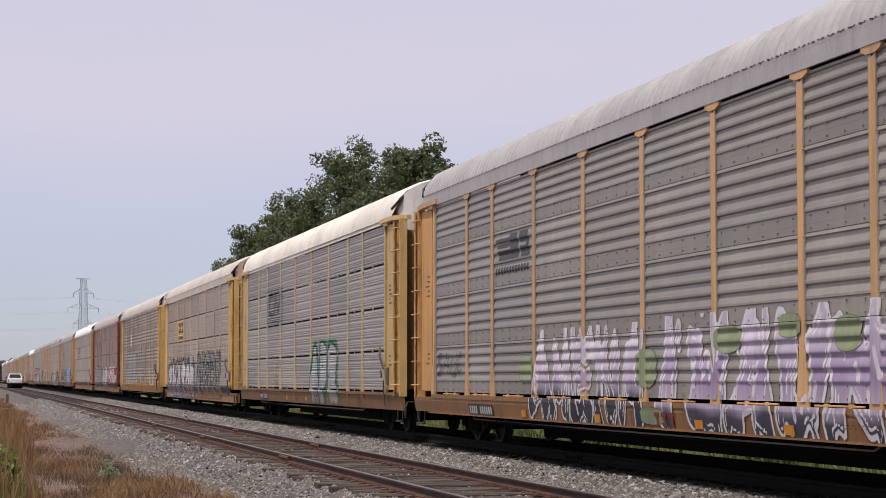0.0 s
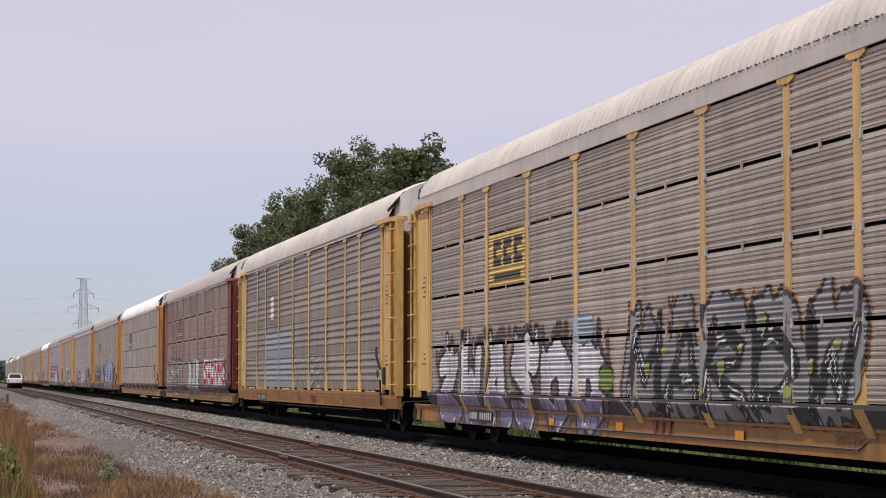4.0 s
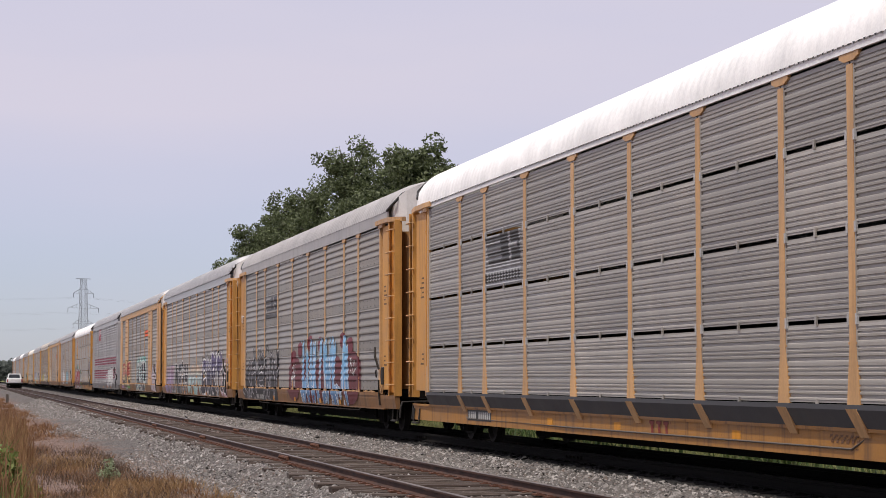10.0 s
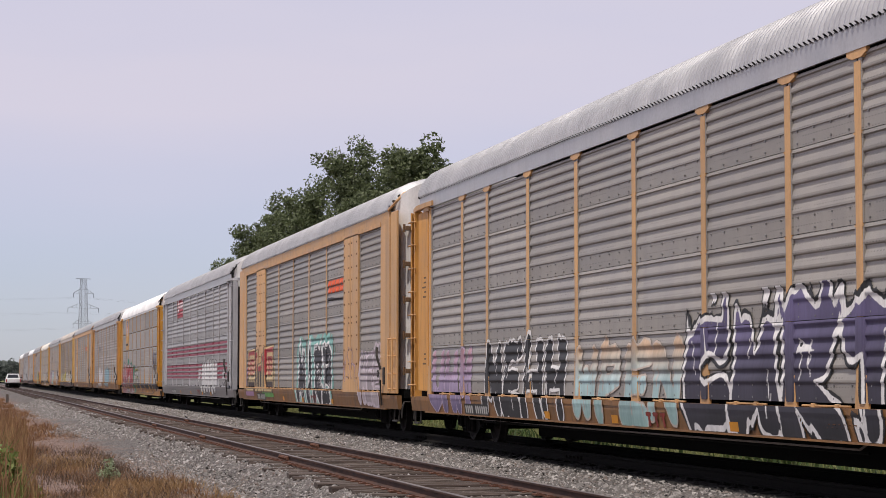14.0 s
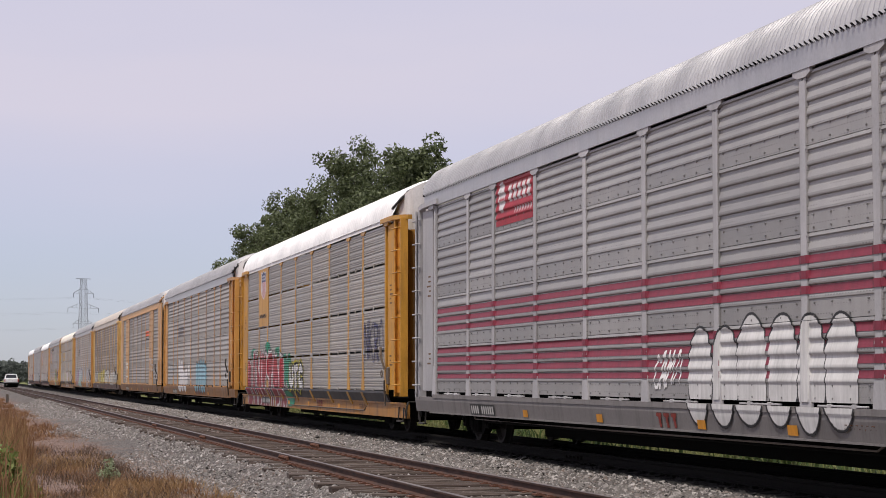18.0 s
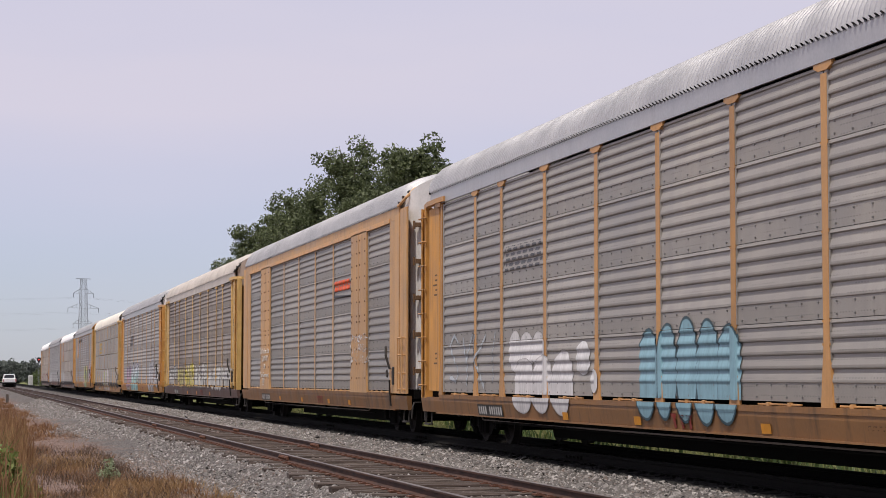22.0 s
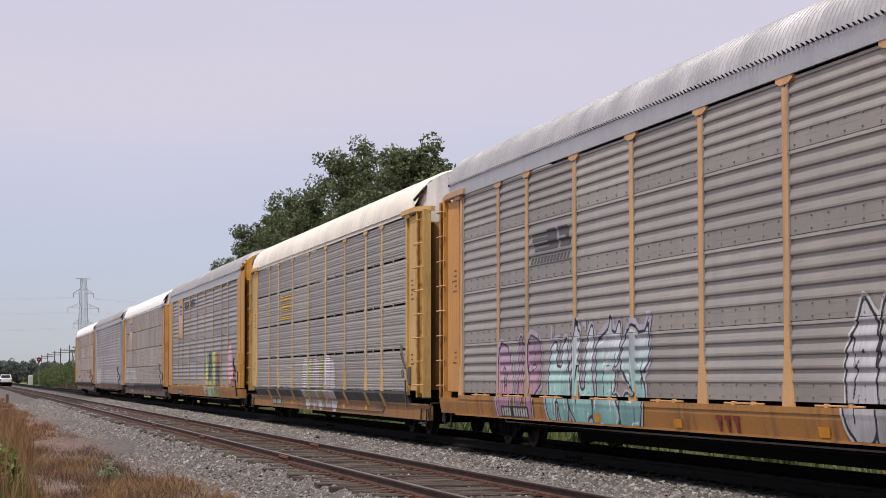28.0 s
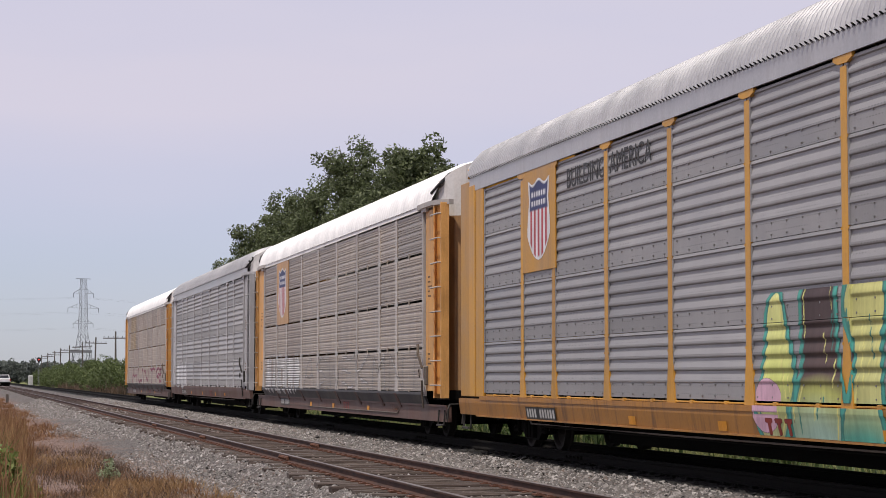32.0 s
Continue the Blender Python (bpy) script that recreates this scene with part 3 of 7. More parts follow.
def bush(x, y, w, h, seed, mat, label, n=1500, leaf=0.13, category="bush", name="bush"):
    r = random.Random(seed)
    g = float(ground_z(x, y))
    t = root(name, pose(x, y, g - 0.03), label, category, "bushes along the line")
    cs, rr = [], []
    b = Build()
    for k in range(14):
        a, q = r.uniform(0, 6.28), r.uniform(0, 1) ** 0.6
        p = (math.cos(a) * q * w, math.sin(a) * q * w, h * r.uniform(0.25, 0.85) * (1 - 0.45 * q * q))
        cs.append(p)
        rr.append(h * r.uniform(0.16, 0.3))
        b.tube((p[0] * 0.2, p[1] * 0.2, 0), p, 0.03 * h / 2, 0.012 * h / 2, 5)
    put("twig", b.mesh("twig"), M_BARK, t, kind="stuff")
    V, F = leaf_cloud(cs, rr, n, leaf, seed, 1.0)
    put("foliage", np_mesh("foliage", V, F), mat, t)
    return t


rb = random.Random(9)
for k in range(22):
    by = 205 + k * 13 + rb.uniform(-4, 4)
    bush(17.2 + rb.uniform(-0.8, 2.2) + k * 0.05, by, 3.4, 4.2 + rb.uniform(-0.8, 0.9), 70 + k, M_BUSH, "dense green bush beside the railway", 4200, 0.13)
for k in range(5):
    bush(15.4 + rb.uniform(-0.6, 0.8), 28 + k * 7 + rb.uniform(-2, 2), 0.6, 0.7, 120 + k, M_WEED, "low leafy weed on the far verge", 320, 0.07)
bush(2.34, 35.0, 0.11, 0.44, 131, M_PALE, "small pale green weed in dry grass", 420, 0.03, "plant", "weed")
bush(0.40, 28.0, 0.34, 0.95, 132, M_LEAF, "green leafy weed in tall dry grass", 2600, 0.045, "plant", "weed")

# far woods at the end of the line
for k, (wx, wy, ww, wh) in enumerate(((-8, 760, 70, 9.5), (30, 900, 60, 10), (70, 1000, 70, 10), (14, 640, 10, 7), (150, 1250, 120, 12))):
    r = np.random.RandomState(200 + k)
    cs = np.stack([r.uniform(-ww, ww, 160), r.uniform(-12, 12, 160), wh * r.uniform(0.15, 0.86, 160)], -1)
    V, F = leaf_cloud(cs, np.full(160, wh * 0.13), 9000, 0.5, 210 + k, 1.0)
    V = V + np.array([wx, wy, -0.5])
    tagged(put("far_woods", np_mesh("far_woods", V, F), M_FAR), "dark hazy woods at the far end of the line", "woods", kind="stuff")

# ---------------------------------------------------------------- poles, pylon, signal
M_LATTICE = plain("galvanised_lattice", (0.20, 0.205, 0.225), 0.6, 0.3)


def pole(k):
    y = 288 + 41.5 * k
    r = random.Random(k)
    t = root("telegraph_pole", pose(19.9 + r.uniform(-0.3, 0.3), y, -0.4, r.uniform(-1, 1), r.uniform(-2, 2), r.uniform(-8, 8)), "old grey wooden telegraph pole with a crossarm", "utility pole", "telegraph poles")
    put("post", Build().tube((0, 0, 0), (0, 0, 8.2), 0.16, 0.11, 9).mesh("pole"), M_WOOD, t)
    arm = put("crossarm", Build().box(-1.75, 1.75, 0.1, 0.2, 7.2, 7.34, c=0.01).mesh("crossarm"), M_WOOD, t)
    for q in range(6):
        put("insulator", INSULATOR, M_DARK, arm, at=pose(-1.6 + 0.64 * q, 0.15, 7.34))


INSULATOR = Build().tube((0, 0, 0), (0, 0, 0.1), 0.02, 0.02, 6).tube((0, 0, 0.08), (0, 0, 0.2), 0.05, 0.035, 8).mesh("insulator")
for k in range(8):
    pole(k)


def lattice(b, a0, a1, w0, w1, z0, z1, steps, r):
    """Four legs and cross bracing between two square sections."""
    for k in range(steps):
        e0, e1 = k / steps, (k + 1) / steps
        q0, q1 = w0 + (w1 - w0) * e0, w0 + (w1 - w0) * e1
        h0, h1 = z0 + (z1 - z0) * e0, z0 + (z1 - z0) * e1
        c0 = [(sx * q0, sy * q0, h0) for sx, sy in ((-1, -1), (1, -1), (1, 1), (-1, 1))]
        c1 = [(sx * q1, sy * q1, h1) for sx, sy in ((-1, -1), (1, -1), (1, 1), (-1, 1))]
        for i in range(4):
            j = (i + 1) % 4
            b.tube(c0[i], c1[i], r, r, 4)
            b.tube(c0[i], c1[j], r * 0.6, r * 0.6, 4)
            b.tube(c0[j], c1[i], r * 0.6, r * 0.6, 4)
            b.tube(c1[i], c1[j], r * 0.6, r * 0.6, 4)


PY = 830.0
pylon = root("pylon", pose((150 + 55) * PY / 3796, PY, -1, 0, 0, 20), "tall grey lattice power pylon with three pairs of arms", "pylon")
b = Build()
lattice(b, 0, 0, 4.2, 1.5, 0, 20, 4, 0.105)
lattice(b, 0, 0, 1.5, 1.1, 20, 38, 7, 0.075)
b.tube((-3.2, 0, 42.3), (3.2, 0, 42.3), 0.12, 0.12, 4)
lattice(b, 0, 0, 1.1, 0.9, 38, 42.3, 2, 0.075)
put("mast", b.mesh("mast"), M_LATTICE, pylon)
for az, aw in ((36.4, 4.3), (30.5, 6.6), (24.3, 4.3)):
    for s in (-1, 1):
        b = Build()
        b.tube((s * 1.1, 0, az + 2.0), (s * aw, 0, az), 0.09, 0.07, 4)
        b.tube((s * 1.1, 0, az), (s * aw, 0, az), 0.09, 0.07, 4)
        for q in (0.35, 0.65):
            b.tube((s * (1.1 + (aw - 1.1) * q), 0, az), (s * (1.1 + (aw - 1.1) * q), 0, az + 2 * (1 - q)), 0.05, 0.05, 4)
        arm = put("arm", b.mesh("arm"), M_LATTICE, pylon)
        put("insulator", Build().tube((s * aw, 0, az), (s * aw, 0, az - 1.7), 0.08, 0.08, 5).mesh("insulator_string"), M_DARK, arm)
# wires that leave the pylon on both sides
b = Build()
for az, aw in ((34.7, 4.3), (28.8, 6.6), (22.6, 4.3)):
    for s in (-1, 1):
        for side in (-1, 1):
            p0 = Vector((s * aw, 0, az))
            p1 = p0 + Vector((side * 320, 60 * side, 4))
            last = p0
            for k in range(1, 13):
                q = k / 12
                p = p0.lerp(p1, q) - Vector((0, 0, 22 * q * (1 - q)))
                b.tube(last, p, 0.014, 0.014, 3)
                last = p
put("power_line", b.mesh("power_lines"), M_LATTICE, pylon)

gantry = root("substation_gantry", pose((147 + 55) * 700 / 3796, 700, -0.5), "grey steel portal frame of a substation", "gantry")
b = Build()
for s in (-1, 1):
    b.tube((s * 3.3, 0, 0), (s * 2.9, 0, 10.6), 0.16, 0.16, 5)
    b.tube((s * 1.0, 0, 0), (s * 2.9, 0, 10.6), 0.1, 0.1, 5)
put("legs", b.mesh("legs"), M_LATTICE, gantry)
put("beam", Build().box(-3.6, 3.6, -0.5, 0.5, 10.4, 11.3, c=0.05).mesh("beam"), M_LATTICE, gantry)


def glow(name, colour, strength):
    m = Nodes(name, 0.4)
    m.bsdf.inputs["Emission Color"].default_value = (*colour, 1)
    m.bsdf.inputs["Emission Strength"].default_value = strength
    return m.done(colour)


signal = root("railway_signal", pose(15.6, 470, -0.4), "black railway signal showing a red light", "signal")
put("mast", Build().tube((0, 0, 0), (0, 0, 5.3), 0.09, 0.08, 8).mesh("signal_mast"), M_LATTICE, signal)
put("head", Build().tube((0, 0.12, 5.9), (0, -0.06, 5.9), 0.5, 0.5, 18).box(-0.2, 0.2, 0.05, 0.4, 5.2, 6.2, c=0.03).mesh("signal_head"), M_BLACK, signal)
put("lamp", Build().tube((0, -0.08, 5.9), (0, -0.16, 5.9), 0.17, 0.15, 14).mesh("signal_lamp"), glow("red_signal", (0.9, 0.03, 0.03), 1.0), signal)
put("ladder", Build().tube((-0.2, 0.3, 0), (-0.2, 0.3, 5), 0.025, seg=5).tube((0.2, 0.3, 0), (0.2, 0.3, 5), 0.025, seg=5).mesh("signal_ladder"), M_LATTICE, signal)
cabinet = root("signal_cabinet", pose(12.9, 440, -0.5), "pale grey steel signal cabinet", "cabinet")
put("body", Build().box(-0.5, 0.5, -0.5, 0.5, 0, 2.4, c=0.12).mesh("cabinet_body"), plain("pale_grey_paint", (0.5, 0.5, 0.48)), cabinet)
put("door", Build().box(-0.36, 0.36, -0.54, -0.505, 0.2, 2.1, c=0.01).mesh("cabinet_door"), plain("pale_grey_paint_door", (0.46, 0.46, 0.45)), cabinet)
stake = root("marker_stake", pose(2.7, 146, -0.6), "short weathered wooden marker stake", "stake")
put("post", Build().box(-0.1, 0.1, -0.1, 0.1, 0, 0.75, c=0.02).mesh("stake_post"), M_WOOD, stake)

# ---------------------------------------------------------------- the white pickup on the siding


def pickup():
    t = root("pickup_truck", pose(TRACK_SIDE, 265, 0), "white pickup truck rolling along the siding rails", "pickup")
    white = plain("white_car_paint", (0.72, 0.72, 0.72), 0.3, 0, 6, 0.02)
    glass = Nodes("dark_glass", 0.08).done((0.02, 0.022, 0.025))
    b = Build().box(-0.98, 0.98, -2.7, 2.5, 0.62, 1.22, c=0.09)
    put("body", b.mesh("pickup_body"), white, t)
    cab = Build().add([(-0.9, -0.5, 1.2), (0.9, -0.5, 1.2), (0.9, 1.35, 1.2), (-0.9, 1.35, 1.2), (-0.74, -0.25, 1.86), (0.74, -0.25, 1.86), (0.74, 0.75, 1.86), (-0.74, 0.75, 1.86)], [(0, 1, 5, 4), (1, 2, 6, 5), (2, 3, 7, 6), (3, 0, 4, 7), (4, 5, 6, 7), (0, 3, 2, 1)])
    put("cab", cab.mesh("pickup_cab"), white, t)
    put("rear_window", Build().add([(-0.74, -0.475, 1.3), (0.74, -0.475, 1.3), (0.64, -0.30, 1.76), (-0.64, -0.30, 1.76)], [(0, 1, 2, 3)]).add([(-0.74, -0.49, 1.3), (0.74, -0.49, 1.3), (0.64, -0.315, 1.76), (-0.64, -0.315, 1.76)], [(3, 2, 1, 0)]).mesh("rear_window"), glass, t)
    put("tailgate", Build().box(-0.82, 0.82, -2.76, -2.705, 0.7, 1.16, c=0.02).mesh("tailgate"), white, t)
    put("bumper", Build().box(-0.98, 0.98, -2.9, -2.72, 0.42, 0.62, c=0.04).mesh("bumper"), M_DARK, t)
    red = plain("tail_light_red", (0.35, 0.02, 0.015), 0.3)
    for s in (-1, 1):
        put("tail_light", Build().box(s * 0.9 - 0.07, s * 0.9 + 0.07, -2.74, -2.69, 0.76, 1.14, c=0.01).mesh("tail_light"), red, t)
        for yy in (-1.6, 1.7):
            w = Build().lathe([(-0.13, 0.0), (-0.13, 0.24), (-0.15, 0.34), (-0.1, 0.39), (0.1, 0.39), (0.15, 0.34), (0.13, 0.24), (0.13, 0.0)], 20)
            put("wheel", w.mesh("pickup_wheel"), M_BLACK, t, at=pose(s * 0.8, yy, 0.43))
        put("mirror", Build().box(s * 1.08 - 0.1, s * 1.08 + 0.1, 0.85, 0.95, 1.25, 1.45, c=0.03).mesh("mirror"), M_DARK, t)
    put("rail_gear", Build().box(-0.6, 0.6, -2.5, -2.3, 0.1, 0.45).tube((-0.75, -2.4, 0.14), (0.75, -2.4, 0.14), 0.14, 0.14, 12).mesh("rail_gear"), M_DARK, t)
    return t


PICKUP = pickup()

# ---------------------------------------------------------------- the train
# In a car's own space y runs along the car (towards the train's tail), -x is the side that faces the siding, z = 0 the rail head.
SIDE = 1.50                                   # plane of the side sheets
ROW_SETS = {"slot": ((0.97, 1.852), (1.902, 2.852), (2.902, 3.852), (3.902, 4.755)), "rib": ((0.97, 1.896), (1.904, 2.896), (2.904, 3.896), (3.904, 4.755))}
POSTS = (-9.04, -7.1, -4.28, -1.43, 1.43, 4.28, 7.1, 9.04)
SIDE_END = 11.76
BAYS = list(zip((-SIDE_END, *POSTS), (*POSTS, SIDE_END)))


@lru_cache(None)
def profile(style):
    """(z, outward offset) along the height of a side: style 'slot' has open slots between sheets, 'rib' bolted bands."""
    pts = []
    for z0, z1 in ROW_SETS[style]:
        if style == "slot":
            n = 4
            p = (z1 - z0 - 0.05) / n
            pts += [(z0, 0.0), (z0 + 0.025, 0.0)]
            for k in range(n):
                a = z0 + 0.025 + k * p
                pts += [(a + 0.02 * p, 0.006), (a + 0.11 * p, 0.004), (a + 0.15 * p, -0.011), (a + 0.32 * p, -0.014), (a + 0.35 * p, 0.006)]
                for q in (0.47, 0.72):
                    pts += [(a + q * p, 0.007), (a + (q + 0.03) * p, -0.004), (a + (q + 0.13) * p, -0.007), (a + (q + 0.14) * p, 0.005)]
            pts += [(z1 - 0.02, 0.0), (z1, 0.0)]
        else:
            h = z1 - z0
            pts += [(z0, -0.004), (z0 + 0.23 * h, -0.004)]
            p = 0.73 * h / 4
            for k in range(4):
                a = z0 + 0.24 * h + k * p
                pts += [(a + 0.02 * p, 0.007), (a + 0.16 * p, 0.007), (a + 0.42 * p, -0.005), (a + 0.60 * p, -0.014), (a + 0.86 * p, -0.018), (a + 0.94 * p, 0.004)]
            pts += [(z1, -0.004)]
    return tuple(pts)


def sheet(style, row, bay):
    """One corrugated side sheet between two posts."""
    z0, z1 = ROW_SETS[style][row]
    y0, y1 = BAYS[bay][0] + 0.02, BAYS[bay][1] - 0.02
    pr = [(-(SIDE + o), z) for z, o in profile(style) if z0 - 1e-6 <= z <= z1 + 1e-6]
    b = Build()
    n = len(pr)
    b.add([(x, y, z) for y in (y0, y1) for x, z in pr], [(i, i + 1, n + i + 1, n + i) for i in range(n - 1)])
    # folded edges give the sheet its thickness
    b.add([(pr[0][0], y0, z0), (pr[0][0], y1, z0), (-SIDE + 0.03, y1, z0), (-SIDE + 0.03, y0, z0)], [(0, 1, 2, 3)])
    b.add([(pr[-1][0], y0, z1), (pr[-1][0], y1, z1), (-SIDE + 0.03, y1, z1), (-SIDE + 0.03, y0, z1)], [(0, 1, 2, 3)])
    if style == "rib":
        k = max(2, int((y1 - y0) / 0.42))
        for i in range(k):
            yy = y0 + (y1 - y0) * (i + 0.5) / k
            for zz in (z0 + 0.045, z0 + 0.19):
                b.box(-SIDE - 0.012, -SIDE + 0.004, yy - 0.011, yy + 0.011, zz - 0.011, zz + 0.011, 1)
    # flat borders beside the posts
    for ya, yb in ((y0, y0 + 0.085), (y1 - 0.085, y1)):
        b.box(-SIDE - 0.011, -SIDE + 0.03, ya, yb, z0 + 0.002, z1 - 0.002)
    if style == "rib":
        pass
    else:
        yy = 0.5 * (y0 + y1)
        b.box(-SIDE - 0.028, -SIDE - 0.004, yy - 0.02, yy + 0.02, z0 - 0.07, z0 + 0.04)
    return b.mesh("side_panel", 2)


SHEETS = {}


def sheet_mesh(style, row, bay):
    key = (style, row, bay)
    if key not in SHEETS:
        SHEETS[key] = sheet(*key)
    return SHEETS[key]


@lru_cache(None)
def post_mesh(style, capped=False):
    b = Build()
    x0, x1 = -SIDE - 0.017, -SIDE + 0.02
    if style == "flush":
        b.box(-SIDE - 0.02, x1, -0.055, 0.055, 0.9, 4.78, c=0.006)
        return b.mesh("post", 2)
    foot = 0.90 if style == "slot" else 0.86
    b.poly([(-0.17, foot), (0.17, foot), (0.095, 1.5), (0.08, 1.62), (0.08, 4.66), (-0.08, 4.66), (-0.08, 1.62), (-0.095, 1.5)], x0, x1)
    if style == "rib" or capped:
        b.poly([(-0.25, 4.735), (-0.12, 4.69), (0.12, 4.69), (0.25, 4.735), (0.25, 4.82), (-0.25, 4.82)], x0 - 0.010, x1)
    else:
        b.poly([(-0.11, 4.66), (0.11, 4.66), (0.11, 4.79), (-0.11, 4.79)], x0 - 0.004, x1)
    for z in (1.62, 1.88, 2.88, 3.88):
        for s in (-1, 1):
            if style == "slot" and z > 1.7:
                b.box(x0 - 0.008, x0 + 0.02, s * 0.105 - 0.024, s * 0.105 + 0.024, z - 0.06, z + 0.06, 1)
            else:
                b.box(x0 - 0.004, x0 + 0.02, s * 0.09 - 0.012, s * 0.09 + 0.012, z - 0.014, z + 0.014)
    return b.mesh("post", 2)


@lru_cache(None)
def gusset_mesh(deep=False):
    b = Build()
    if deep:
        b.add([(-1.552, -0.14, 0.91), (-1.552, 0.14, 0.91), (-1.437, -0.22, 0.60), (-1.437, 0.0, 0.60), (-1.50, -0.14, 0.91), (-1.50, 0.14, 0.91), (-1.40, -0.22, 0.60), (-1.40, 0.0, 0.60)],
              [(0, 1, 3, 2), (4, 6, 7, 5), (0, 4, 5, 1), (2, 3, 7, 6), (0, 2, 6, 4), (1, 5, 7, 3)])
        return b.mesh("gusset")
    b.add([(-1.542, -0.13, 0.90), (-1.542, 0.13, 0.90), (-1.482, -0.20, 0.58), (-1.482, -0.02, 0.58), (-1.50, -0.13, 0.90), (-1.50, 0.13, 0.90), (-1.44, -0.20, 0.58), (-1.44, -0.02, 0.58)],
          [(0, 1, 3, 2), (4, 6, 7, 5), (0, 4, 5, 1), (2, 3, 7, 6), (0, 2, 6, 4), (1, 5, 7, 3)])
    return b.mesh("gusset")


ROOF_PROFILE = [(1.53, 5.04), (1.50, 5.16), (1.42, 5.33), (1.26, 5.50), (1.02, 5.62), (0.70, 5.71), (0.36, 5.765), (0.0, 5.785)]
SMOOTH_PROFILE = [(1.548, 4.872), (1.54, 4.97), (1.52, 5.08), (1.475, 5.21), (1.40, 5.34), (1.28, 5.46), (1.12, 5.56), (0.92, 5.65), (0.68, 5.715), (0.36, 5.765), (0.0, 5.785)]
ROOF_END = 13.15


@lru_cache(None)
def roof_mesh(style):
    """Transverse ribs; 'deep' shows them plainly, 'smooth' hardly, and both ends are cut back at the eaves."""
    depth = {"deep": 0.05, "mid": 0.014, "smooth": 0.006}[style]
    half = SMOOTH_PROFILE if style == "smooth" else ROOF_PROFILE
    pr = half + [(-x, z) for x, z in half[-2::-1]]
    pitch = 0.14 if style == "deep" else 0.26
    ys = [-ROOF_END]
    off = [0.0]
    n = int(2 * ROOF_END / pitch)
    for k in range(n):
        a = -ROOF_END + (k + 0.0) * 2 * ROOF_END / n
        p = 2 * ROOF_END / n
        ys += [a + 0.18 * p, a + 0.30 * p, a + 0.62 * p, a + 0.74 * p]
        off += [0, 1, 1, 0]
    ys.append(ROOF_END)
    off.append(0.0)
    zs = np.array([z for x, z in pr])
    xs_ = np.array([x for x, z in pr])
    s = np.linspace(0, 1, len(pr))
    V = []
    for y, o in zip(ys, off):
        e = max(0.0, (abs(y) - (ROOF_END - 0.42)) / 0.42)
        cut = 0.20 * e ** 0.8
        q = np.clip(s, cut, 1 - cut)
        x = np.interp(q, s, xs_)
        z = np.interp(q, s, zs) - 0.10 * e
        k = 1 + depth * o / 1.5
        V += [(a * k, y, 5.04 + (b_ - 5.04) * (1.07 if style == "deep" else 1.03) + depth * o * 0.8) for a, b_ in zip(x, z)]
    m = len(pr)
    F = [(i * m + j, (i + 1) * m + j, (i + 1) * m + j + 1, i * m + j + 1) for i in range(len(ys) - 1) for j in range(m - 1)]
    return np_mesh("roof", V, F, style == "smooth")


@lru_cache(None)
def eave_teeth_mesh():
    """The open ends of the roof ribs along the eaves."""
    n = int(2 * ROOF_END / 0.14)
    b = Build()
    for k in range(n):
        y = -12.7 + 25.4 * (k + 0.5) / n
        b.add([(-1.545, y - 0.036, 5.056), (-1.545, y + 0.036, 5.056), (-1.545, y, 5.026)], [(0, 1, 2)])
    return b.mesh("eave_teeth")


@lru_cache(None)
def fascia_mesh(top):
    b = Build()
    for s in (-1, 1):
        b.box(s * 1.515 - 0.02, s * 1.515 + 0.02, -12.75, 12.75, 4.785, top)
    return b.mesh("fascia")


@lru_cache(None)
def seal_mesh():
    """The dark edge strip round the roof's end."""
    b = Build()
    pts = [(-1.545, 5.06, 12.73)] + [(-x * 1.012, z - 0.085, 13.16) for x, z in ROOF_PROFILE[2:]] + [(x * 1.012, z - 0.085, 13.16) for x, z in ROOF_PROFILE[-2:1:-1]]
    b.sweep([(x, y, z) for x, z, y in pts], 0.032, 6)
    return b.mesh("roof_seal")


